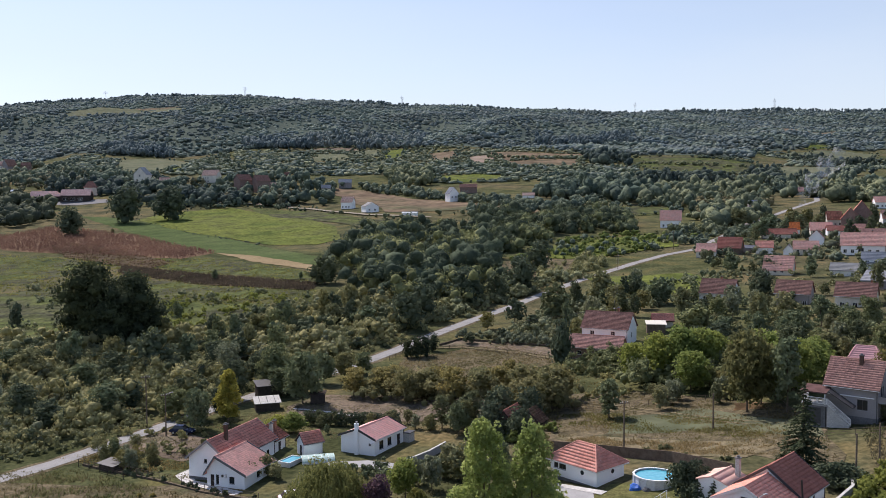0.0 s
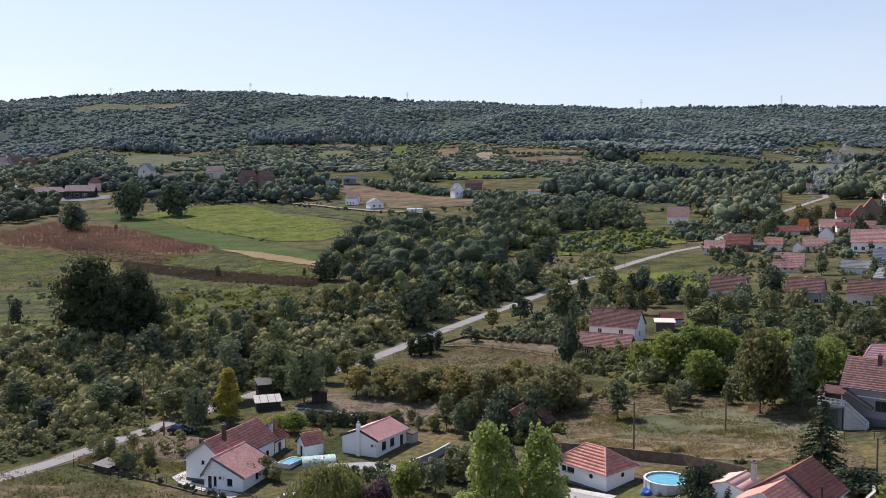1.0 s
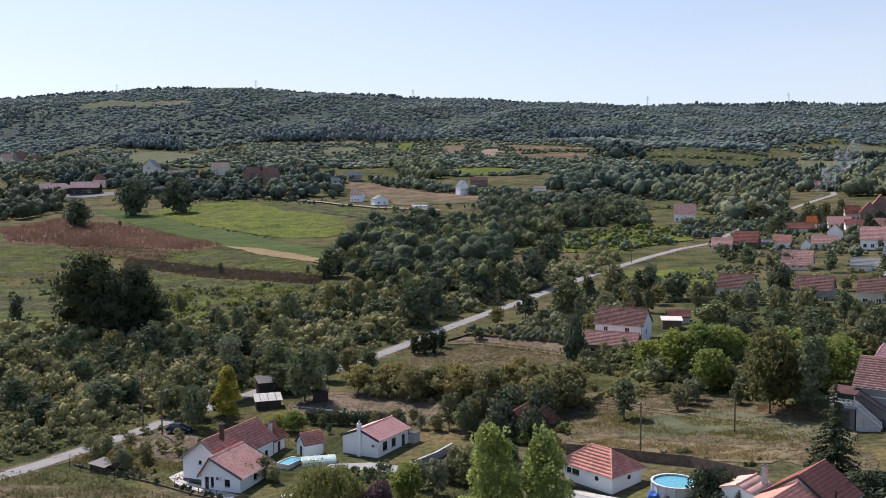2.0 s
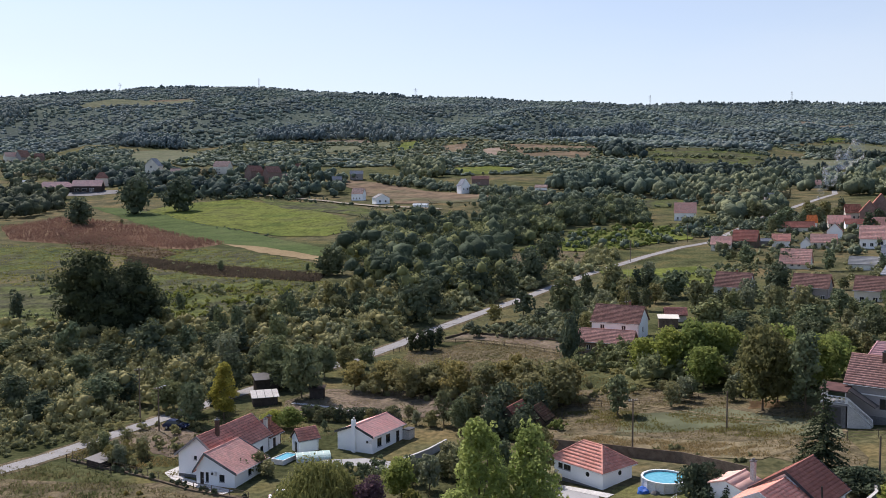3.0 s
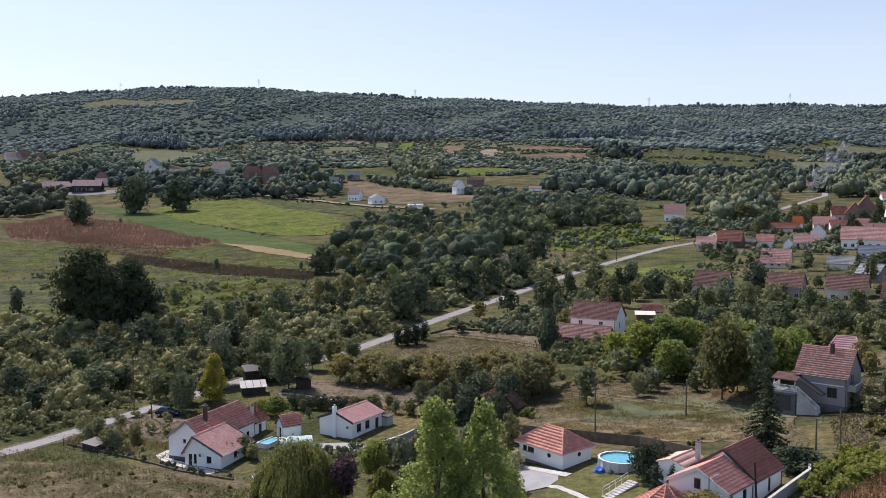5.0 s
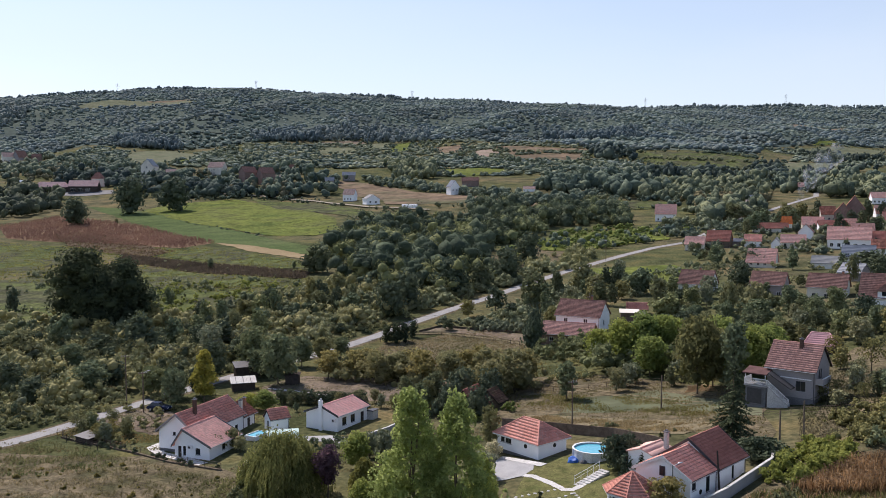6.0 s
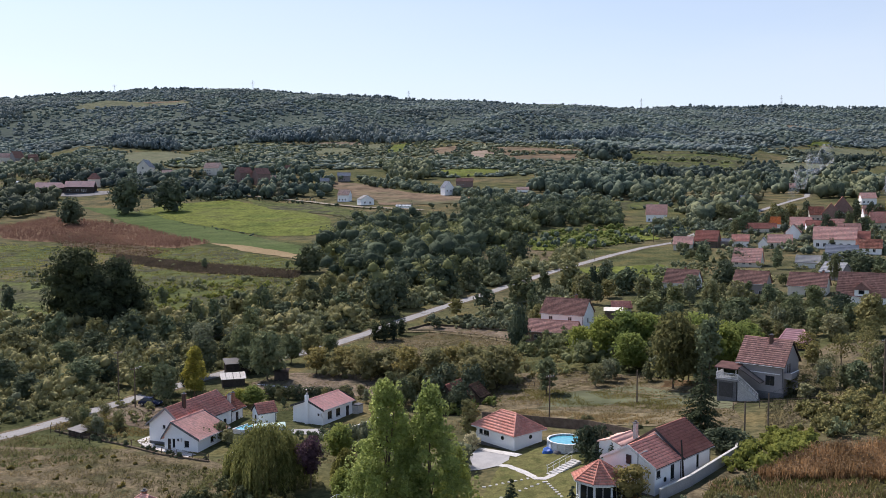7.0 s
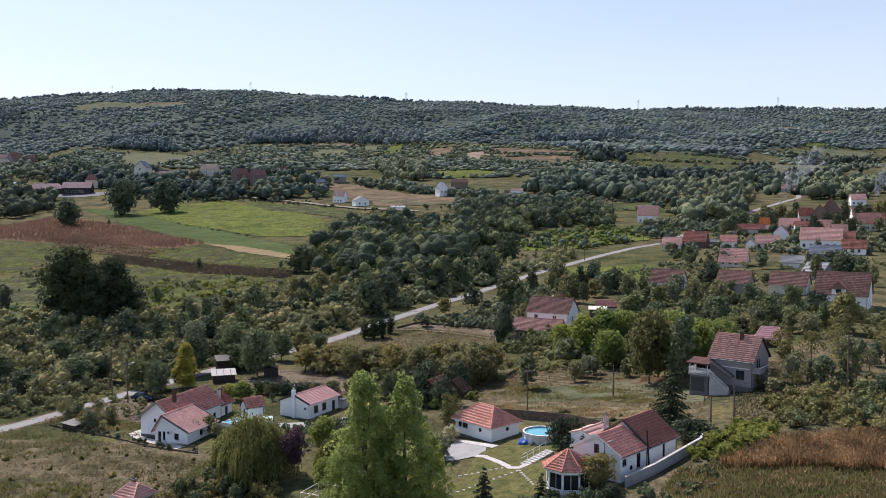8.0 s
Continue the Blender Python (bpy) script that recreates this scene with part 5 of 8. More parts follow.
def pavilion():
    """Eight-sided garden room with a tiled tent roof beside the villa."""
    t = thing("pavilion", (18.0, 94.9, -0.55), 22.5, "octagonal white garden pavilion with red tile roof", "pavilion")
    n, r, e, top = 8, 2.55, 3.0, 5.0
    ring = [(math.cos(2 * math.pi * i / n), math.sin(2 * math.pi * i / n)) for i in range(n)]
    part("plinth", tubes(((0, 0, -1.2), (0, 0, 0.25), r + 0.15), n=8), M_PAVE, t)
    for i in range(n):
        (c, s), (c2, s2) = ring[i], ring[(i + 1) % n]
        part("post", boxes((c * r - 0.1, c * r + 0.1, s * r - 0.1, s * r + 0.1, 0.25, e)), M_WHITE, t)
        a, b = Vector((c * r, s * r, 0)), Vector((c2 * r, s2 * r, 0))
        d = (b - a).normalized()
        nrm = Vector((d.y, -d.x, 0)) * 0.06
        a, b = a + d * 0.11, b - d * 0.11
        for nm, z0, z1, m in (("parapet", 0.25, 0.75, M_WHITE), ("lintel", e - 0.45, e - 0.01, M_WHITE)):
            bm = bmesh.new()
            v = [bm.verts.new(p + k + Vector((0, 0, z))) for z in (z0, z1) for k in (nrm, -nrm) for p in (a, b)]
            for f in ((0, 1, 3, 2), (4, 6, 7, 5), (0, 4, 5, 1), (2, 3, 7, 6), (0, 2, 6, 4), (1, 5, 7, 3)):
                bm.faces.new([v[j] for j in f])
            part(nm, bm, m, t)
        bm = bmesh.new()
        bm.faces.new([bm.verts.new(p + Vector((0, 0, z))) for p, z in ((a, 0.76), (b, 0.76), (b, e - 0.46), (a, e - 0.46))])
        pane = part("pane", bm, M_GLASS, t)
        m = (a + b) / 2
        part("mullion", tubes((m + Vector((0, 0, 0.76)), m + Vector((0, 0, e - 0.46)), 0.04), n=6), M_WHITEFRAME, pane)
    R = 3.25
    eaves = [(c * R, s * R, e) for c, s in ring]
    bm = bmesh.new()
    lo, hi = [bm.verts.new((x, y, z - 0.12)) for x, y, z in eaves], [bm.verts.new(p) for p in eaves]
    tip = bm.verts.new((0, 0, top))
    for i in range(n):
        j = (i + 1) % n
        bm.faces.new((hi[i], hi[j], tip))
        bm.faces.new((lo[i], lo[j], hi[j], hi[i]))
    bm.faces.new(lo[::-1])
    rf = part("roof", bm, M_WHITEFRAME, t)
    tiles("roof_tiles", [(eaves[i], eaves[(i + 1) % n], (0, 0, top), (0, 0, top)) for i in range(n)], M_TILE_RED, rf, 0.36, 0.42)
    for p in eaves:
        part("ridge_cap", tubes(((*p[:2], p[2] + 0.05), (0, 0, top + 0.05), 0.1), n=6), M_TILE_RED, rf)


pavilion()

# garden steps with a railing, paths and stepping stones
st = thing("garden_steps", (13.6, 105.2, gz(13.6, 105.2)), 37, "white concrete garden steps with a metal railing", "steps")
for k in range(9):
    part("step", boxes((k * 0.55, k * 0.55 + 0.6, -0.7, 0.7, -0.6, 0.08 + k * 0.12), bevel=0.02), M_PAVE, st)
for y0 in (0.75,):
    for k in range(0, 9, 2):
        part("post", tubes(((k * 0.55 + 0.3, y0, -0.1), (k * 0.55 + 0.3, y0, 1.0 + k * 0.12), 0.03), n=6), M_WHITEFRAME, st)
    part("handrail", tubes(((0.2, y0, 1.0), (4.8, y0, 2.0), 0.035), ((0.2, y0, 0.6), (4.8, y0, 1.6), 0.02), n=6), M_WHITEFRAME, st)
strip("garden_path", [(6.7, 111.4), (8.8, 110.0), (10.5, 107.3), (11.8, 104.6), (12.9, 104.2), (14.2, 105.2)], 0.9, M_PAVE, 0.09, 0.6, 0.08, "curved pale concrete garden path across a lawn", "path")
strip("garden_path", [(-37.5, 170.3), (-29.7, 166.6), (-21.9, 161.9), (-17.2, 158.5)], 0.9, M_PAVE, 0.1, 0.8, 0.08, "pale concrete path behind the clipped hedge", "path")
for a, b, n in (((5.2, 103.9), (11.6, 105.0), 9), ((4.0, 98.4), (12.6, 103.0), 12), ((12.9, 103.0), (14.1, 97.9), 8)):
    for i in range(n):
        f = i / (n - 1)
        x, y = a[0] + (b[0] - a[0]) * f, a[1] + (b[1] - a[1]) * f
        s = part("stepping_stone", boxes((-0.22, 0.22, -0.15, 0.15, -0.1, 0.07), bevel=0.03), M_PAVE)
        s.matrix_basis = pose(x, y, gz(x, y) + 0.05, 0, 0, i * 41)
        tagged(s, "pale flat stepping stone in the lawn", "stone", "stepping stones in the lawn")
patch("terrace", [(4.9, 119.2), (7.2, 117.4), (9.2, 114.2), (9.0, 112.6), (7.4, 110.6), (4.9, 109.8), (3.4, 110.0), (3.2, 114.0)], M_CONC, 0.1, 2, label="pale grey concrete drive beside the pool house", category="paving")
patch("terrace", [(4.8, 118.6), (5.4, 119.4), (11.0, 114.2), (10.0, 113.3)], M_PAVE, 0.14, 2, label="pale paved strip along the pool house", category="paving")
patch("terrace", [(-49.4, 134.6), (-47.8, 137.6), (-45.6, 131.9), (-37.3, 126.0), (-38.6, 124.6), (-47.2, 131.4)], M_PAVE, 0.09, 2, label="pale paved patio round the white house", category="paving")
patch("terrace", [(-20.8, 136.9), (-16.8, 134.8), (-16.8, 131.0), (-21.5, 133.6), (-27, 135.5), (-27, 137.0)], M_CONC, 0.09, 2, label="concrete drive between the garden walls", category="paving")
patch("field", [(-64, 152), (-50, 141), (-46, 146), (-48, 152), (-57, 160)], M_DIG, 0.05, 2, 0.3, 31, "trodden garden soil with dry grass", category="garden")
patch("field", [(38.5, 147.5), (43.5, 145.5), (44, 150), (40, 152)], M_CORN_NEAR, 0.1, 1.5, 0.4, 32, "bare reddish earth under the tree", category="soil")

# garden pools beside the white house
def tub(name, x, y, turn, L, W, h, wall, inside_mat, label):
    p = thing(name, (x, y, gz(x, y)), turn, label, "pool")
    part("pool_wall", boxes((-L / 2, L / 2, -W / 2, -W / 2 + 0.12, -0.2, h), (-L / 2, L / 2, W / 2 - 0.12, W / 2, -0.2, h), (-L / 2, -L / 2 + 0.12, -W / 2 + 0.12, W / 2 - 0.12, -0.2, h), (L / 2 - 0.12, L / 2, -W / 2 + 0.12, W / 2 - 0.12, -0.2, h)), wall, p)
    part("water", boxes((-L / 2 + 0.13, L / 2 - 0.13, -W / 2 + 0.13, W / 2 - 0.13, 0, h - 0.12)), inside_mat, p)
    return p


tub("garden_pool", -32.6, 137.6, 62, 3.6, 2.2, 0.7, M_WHITEFRAME, M_WATER, "small rectangular white garden pool with blue water")


def vault(x, y, turn, L, W, h):
    """Low arched pool cover of translucent panels between hoops."""
    p = thing("pool_cover", (x, y, gz(x, y)), turn, "low arched pale green translucent pool cover", "pool cover")
    n, k = 8, 5
    for j in range(k):
        bm = bmesh.new()
        rows = [[bm.verts.new((-L / 2 + L * (j + f) / k, W / 2 * math.cos(math.pi * i / n), 0.15 + h * math.sin(math.pi * i / n))) for i in range(n + 1)] for f in (0.01, 0.99)]
        for i in range(n):
            bm.faces.new((rows[0][i], rows[0][i + 1], rows[1][i + 1], rows[1][i]))
        part("panel", bm, M_COVER, p)
        part("hoop", tubes(*[((-L / 2 + L * j / k, W / 2 * math.cos(math.pi * i / n), 0.17 + h * math.sin(math.pi * i / n)), (-L / 2 + L * j / k, W / 2 * math.cos(math.pi * (i + 1) / n), 0.17 + h * math.sin(math.pi * (i + 1) / n)), 0.03) for i in range(n)], n=5), M_WHITEFRAME, p)
    part("base_rail", boxes((-L / 2, L / 2, -W / 2 - 0.05, -W / 2 + 0.05, -0.1, 0.2), (-L / 2, L / 2, W / 2 - 0.05, W / 2 + 0.05, -0.1, 0.2)), M_WHITEFRAME, p)


M_COVER = mat_mottled("pool_cover_sheet", [(0.42, 0.58, 0.52), (0.55, 0.68, 0.62)], 0.8, 5, 0.25, 0)
vault(-28.6, 138.2, 15, 5.0, 2.8, 0.8)


# ---- porch, stairs and balcony of the grey house ----
def railing(parent, a, b, h=0.95, step=0.16):
    a, b = Vector(a), Vector(b)
    up = Vector((0, 0, 1))
    r = part("railing", tubes((a + up * h, b + up * h, 0.05), (a + up * 0.12, b + up * 0.12, 0.04), n=6), M_WHITEFRAME, parent)
    n = max(2, int((b - a).length / step))
    for i in range(n + 1):
        p = a.lerp(b, i / n)
        part("baluster", tubes((p + up * 0.1, p + up * h, 0.032 if i % n else 0.06), n=5), M_WHITEFRAME, r)


M_CANOPY = mat_mottled("dark_red_sheet", [(0.10, 0.060, 0.056), (0.15, 0.086, 0.080)], 0.8, 6, 0.7, 0.003, grain=0.12)
po = thing("porch", (52.0, 132.7, 3.6), -40.6, "raised porch with white railing, stairs and dark canopy", "porch")
part("deck", boxes((-6.6, -3.1, -6.0, -3.2, 2.2, 2.42)), M_CONC, po)
part("cellar_wall", boxes((-6.4, -3.3, -5.8, -5.6, -1.4, 2.2), (-6.4, -6.2, -5.6, -3.4, -1.4, 2.2), (-3.5, -3.3, -5.6, -4.05, -1.4, 2.2)), M_PLINTH, po)
# Dark panel added to stand for the deep shade below the deck.
part("cellar_door", boxes((-6.1, -3.9, -5.86, -5.81, -0.4, 1.9)), M_DARKFRAME, po)
for x, y in ((-6.4, -5.8), (-6.4, -3.5), (-3.4, -5.8)):
    part("post", tubes(((x, y, 2.42), (x, y, 4.15 if y < -5 else 4.55), 0.07), n=8), M_WHITEFRAME, po)
bm = bmesh.new()
v = [bm.verts.new(p) for p in ((-6.8, -6.1, 4.2), (-3.1, -6.1, 4.2), (-3.1, -3.2, 4.75), (-6.8, -3.2, 4.75))]
w2 = [bm.verts.new(q.co - Vector((0, 0, 0.15))) for q in v]
bm.faces.new(v), bm.faces.new(w2[::-1])
for i in range(4):
    bm.faces.new((v[i], w2[i], w2[(i + 1) % 4], v[(i + 1) % 4]))
part("canopy", bm, M_CANOPY, po)
railing(po, (-6.5, -5.9, 2.42), (-3.2, -5.9, 2.42))
railing(po, (-6.5, -3.4, 2.42), (-6.5, -5.85, 2.42))
stairs = part("stair_string", boxes((-3.1, -3.0, -5.9, -4.7, 1.5, 2.4)), M_CONC, po)
for k in range(10):
    part("step", boxes((-3.1 + k * 0.3, -2.75 + k * 0.3, -5.8, -4.7, -1.2, 2.25 - k * 0.24)), M_PAVE, po)
railing(po, (-3.1, -5.85, 2.42), (0.1, -5.85, -0.1))
bm = bmesh.new()
v = [bm.verts.new(p) for p in ((-3.0, -5.9, 4.5), (0.4, -5.9, 2.5), (0.4, -4.05, 2.5), (-3.0, -4.05, 4.5))]
w2 = [bm.verts.new(q.co - Vector((0, 0, 0.12))) for q in v]
bm.faces.new(v), bm.faces.new(w2[::-1])
for i in range(4):
    bm.faces.new((v[i], w2[i], w2[(i + 1) % 4], v[(i + 1) % 4]))
part("stair_canopy", bm, M_DARKFRAME, po)
ba = thing("balcony", (51.0, 132.9, 3.7), -40.6, "narrow concrete balcony with a pale parapet", "balcony")
part("slab", boxes((4.05, 5.2, -3.1, 0.4, 3.05, 3.2)), M_CONC, ba)
part("parapet", boxes((5.1, 5.2, -3.1, 0.4, 3.2, 4.0), (4.06, 5.1, -3.1, -3.0, 3.2, 4.0)), M_GREY, ba)
part("coping", boxes((5.05, 5.25, -3.15, 0.45, 4.003, 4.08)), M_WHITEFRAME, ba)
part("string_course", boxes((-3.6, 2.7, -3.86, -3.803, 3.7, 3.85)), M_WHITEFRAME, po, "white painted band on the wall")

# ---- details on the white bungalow and house ----
bu = thing("porch", (-20.6, 144.2, -3.6), 60, "small grey entrance porch on the bungalow", "porch")
part("body", boxes((4.0, 5.6, -4.4, -3.25, -0.6, 1.9)), M_PAVE, bu)
part("canopy", boxes((3.9, 5.7, -4.5, -3.25, 1.903, 2.02)), M_DARKFRAME, bu)
fl = thing("flue", (-20.6, 144.2, -3.6), 60, "white external chimney flue on the gable", "chimney")
part("shaft", boxes((-4.65, -4.22, -0.3, 0.3, -0.5, 5.0)), M_WHITE, fl)
part("cowl", tubes(((-4.43, 0, 5.003), (-4.43, 0, 5.35), 0.16)), M_METAL, fl)
for hx, hy, hz0, ht, lx, ly in ((-20.6, 144.2, -3.6, 60, -4.35, -2.6), (-41.4 + 0.349 * -6.0 + 0.937 * 4.5, 138.0 + 0.937 * -6.0 - 0.349 * 4.5, -4.7, 69.6, -2.95, 0.2)):
    ac = thing("air_conditioner", (hx, hy, hz0), ht, "white air conditioner unit on the wall", "air conditioner")
    part("case", boxes((lx - 0.14, lx + 0.14, ly - 0.4, ly + 0.4, 1.7, 2.25), bevel=0.02), M_WHITEFRAME, ac)
    part("grille", tubes(((lx - 0.15, ly + 0.1, 1.98), (lx - 0.146, ly + 0.1, 1.98), 0.2), n=12), M_DARKFRAME, ac)
for lx, side in ((5.6, "front"), (None, "right")):
    pw = thing("round_window", (9.6, 121.2, -1.1), -50, "small dark porthole window in a white wall", "window")
    if lx:
        part("frame", tubes(((lx - 4.0, -2.84, 1.5), (lx - 4.0, -2.79, 1.5), 0.3), n=14), M_DARKFRAME, pw)
        part("pane", tubes(((lx - 4.0, -2.855, 1.5), (lx - 4.0, -2.84, 1.5), 0.24), n=14), M_GLASS, pw)
    else:
        part("frame", tubes(((3.99, 0.4, 1.6), (4.04, 0.4, 1.6), 0.3), n=14), M_DARKFRAME, pw)
        part("pane", tubes(((4.04, 0.4, 1.6), (4.055, 0.4, 1.6), 0.24), n=14), M_GLASS, pw)


pw = thing("round_window", (23.75, 98.45, 0.45), 46, "small dark porthole window in the villa wall", "window")
part("frame", tubes(((-0.7, -3.44, 1.5), (-0.7, -3.39, 1.5), 0.3), n=14), M_DARKFRAME, pw)
part("pane", tubes(((-0.7, -3.455, 1.5), (-0.7, -3.44, 1.5), 0.24), n=14), M_GLASS, pw)


# ---- walls and fences ----
def wall_line(name, pts, h, t, mat, label, step=2.0, cap=None, category="wall"):
    """A wall of panels that steps along the land, with a coping on each."""
    w = thing(name, (0, 0, 0), 0, label, category)
    p = along(pts, step)
    for (x0, y0), (x1, y1) in zip(p, p[1:]):
        d = Vector((x1 - x0, y1 - y0, 0))
        nrm = Vector((-d.y, d.x, 0)).normalized() * t / 2
        for nm, lo, hi, grow, m in (("panel", -0.5, h, 1.0, mat),) + ((("coping", h + 0.003, h + 0.07, 1.5, cap),) if cap else ()):
            bm = bmesh.new()
            v = []
            for x, y in ((x0, y0), (x1, y1)):
                g = gz(x, y)
                for k in (nrm * grow, -nrm * grow):
                    v += [bm.verts.new((x + k.x, y + k.y, g + lo)), bm.verts.new((x + k.x, y + k.y, g + hi))]
            for f in ((0, 1, 3, 2), (4, 6, 7, 5), (0, 4, 5, 1), (2, 3, 7, 6), (1, 5, 7, 3), (0, 2, 6, 4)):
                bm.faces.new([v[i] for i in f])
            part(nm, bm, m, w)
    return w


wall_line("garden_wall", [(24.4, 92.6), (28.6, 95.6), (33.0, 99.8), (36.4, 103.0), (38.0, 106.6)], 1.3, 0.22, M_CONC, "grey concrete garden wall beside the villa", 2.5, M_PAVE)
wall_line("garden_wall", [(6.4, 136.1), (12.7, 131.6), (21.6, 123.5), (27, 114.5)], 1.5, 0.12, M_WOOD, "dark weathered board fence behind the pool", 1.5, category="fence")
wall_line("garden_wall", [(-15.0, 132.6), (-11.6, 136.6), (-9.0, 141.0)], 1.1, 0.2, M_CONC, "low grey garden wall", 2.2, M_PAVE)


def mesh_fence(pts, h, label, step=2.4, mat=None, rails=3):
    f = thing("fence", (0, 0, 0), 0, label, "fence")
    p = along(pts, step)
    for x, y in p:
        part("post", tubes(((x, y, gz(x, y) - 0.3), (x, y, gz(x, y) + h), 0.05), n=5), mat or M_WOOD, f)
    for (x0, y0), (x1, y1) in zip(p, p[1:]):
        part("rail", tubes(*[((x0, y0, gz(x0, y0) + h * k / rails), (x1, y1, gz(x1, y1) + h * k / rails), 0.022) for k in range(1, rails + 1)], n=4), mat or M_WOOD, f)


mesh_fence([(-66.5, 141.6), (-62, 138.4), (-57, 134.6)], 1.3, "dark timber rail fence beside the field", 2.0, M_DARKWOOD, 4)
mesh_fence([(-66, 142.5), (-51.2, 133.1), (-42.9, 127.0), (-34.5, 122.6)], 1.1, "wire and post fence along the field")
wall_line("stone_wall", [(-66, 142.2), (-51.2, 132.7), (-43, 126.6), (-34.4, 122.2)], 0.28, 0.35, M_BARK, "low dark stone wall under the fence", 3, category="wall")
mesh_fence([(-24.2, 178.5), (-16, 192), (-8.7, 207.6)], 1.1, "grey wooden paddock fence", 3.0)
mesh_fence([(-10.2, 223.2), (-3.6, 222.2), (2.3, 218.6), (9.3, 212.7), (18.9, 200.7)], 1.0, "dark wooden rail fence along the paddock path", 2.6, M_DARKWOOD, 4)
mesh_fence([(-21.5, 213.6), (-17.6, 218.2)], 1.3, "dark wooden gate fence beside the cypresses", 1.6, M_DARKWOOD, 5)
wall_line("garden_wall", [(-9.4, 226.4), (-3.8, 231.2), (9.8, 223.4), (17.6, 217.6)], 0.5, 0.25, M_BARK, "low dark stone edge of the dug plot", 2.5)
mesh_fence([(20, 196), (30, 184)], 1.1, "grey wooden paddock fence", 3.0)
mesh_fence([(40, 126), (47, 124), (54, 121), (62, 119)], 1.1, "thin post and wire fence below the grey house", 2.8)
mesh_fence([(14, 158), (30, 157), (46, 154), (50, 152)], 1.0, "thin post and wire fence across the grass", 3.2)

# white frame enclosure
fr = thing("enclosure", (-11.0, 98.8, gz(-11.0, 98.8)), -25, "white metal frame enclosure with wire panels", "enclosure")
for x in (-3.2, 0, 3.2):
    for y in (-2, 2):
        part("post", tubes(((x, y, -0.4), (x, y, 2.1), 0.05), n=6), M_WHITEFRAME, fr)
for z in (0.15, 1.1, 2.1):
    part("rail", tubes(((-3.2, -2, z), (3.2, -2, z), 0.035), ((-3.2, 2, z), (3.2, 2, z), 0.035), ((-3.2, -2, z), (-3.2, 2, z), 0.035), ((3.2, -2, z), (3.2, 2, z), 0.035), n=5), M_WHITEFRAME, fr)


# ---- sheds by the road ----
def shed(x, y, turn, L, W, h0, h1, wall, roof, label, ribs=0):
    s = thing("shed", (x, y, gz(x, y)), turn, label, "shed")
    for a, b, c, d in ((-L / 2, L / 2, -W / 2, -W / 2 + 0.12), (-L / 2, L / 2, W / 2 - 0.12, W / 2), (-L / 2, -L / 2 + 0.12, -W / 2 + 0.12, W / 2 - 0.12), (L / 2 - 0.12, L / 2, -W / 2 + 0.12, W / 2 - 0.12)):
        part("wall", boxes((a, b, c, d, -0.6, h0)), wall, s)
    bm = bmesh.new()
    v = [bm.verts.new((x0, y0, z)) for x0, y0, z in ((-L / 2 - 0.3, -W / 2 - 0.3, h0 + 0.02), (L / 2 + 0.3, -W / 2 - 0.3, h0 + 0.02), (L / 2 + 0.3, W / 2 + 0.3, h1), (-L / 2 - 0.3, W / 2 + 0.3, h1))]
    u = [bm.verts.new(q.co + Vector((0, 0, 0.08))) for q in v]
    bm.faces.new(v[::-1]), bm.faces.new(u)
    for i in range(4):
        bm.faces.new((v[i], v[(i + 1) % 4], u[(i + 1) % 4], u[i]))
    rf = part("roof", bm, roof, s)
    for k in range(ribs):
        f = (k + 0.5) / ribs
        xx = -L / 2 - 0.3 + (L + 0.6) * f
        part("rib", tubes(((xx, -W / 2 - 0.3, h0 + 0.12), (xx, W / 2 + 0.3, h1 + 0.1), 0.05), n=5), M_DARKFRAME if k % 2 else roof, rf)
    part("fascia", boxes((-L / 2 - 0.1, L / 2 + 0.1, W / 2 - 0.11, W / 2 - 0.02, h0 + 0.003, h1 - 0.12)), wall, s)


shed(-42.6, 170.6, 18, 4.4, 3.0, 1.5, 2.2, M_DARKWOOD, M_PAVE, "wooden shed with white corrugated roof", 7)
shed(-44.4, 180.5, 24, 4.4, 3.0, 2.5, 3.2, M_DARKWOOD, M_DARKFRAME, "open dark timber shelter beside the road", 0)
shed(-33.4, 174.0, 0, 2.6, 2.0, 1.9, 2.2, M_DARKWOOD, M_DARKWOOD, "small dark timber garden shed", 0)
shed(-60.5, 139.6, -33, 3.4, 2.2, 0.9, 1.2, M_DARKWOOD, M_DARKFRAME, "low dark timber hutch", 0)
shed(44.0, 219.0, -10, 4.4, 3.4, 2.3, 2.8, M_WOOD, M_CREAM, "pale open terrace shelter", 0)


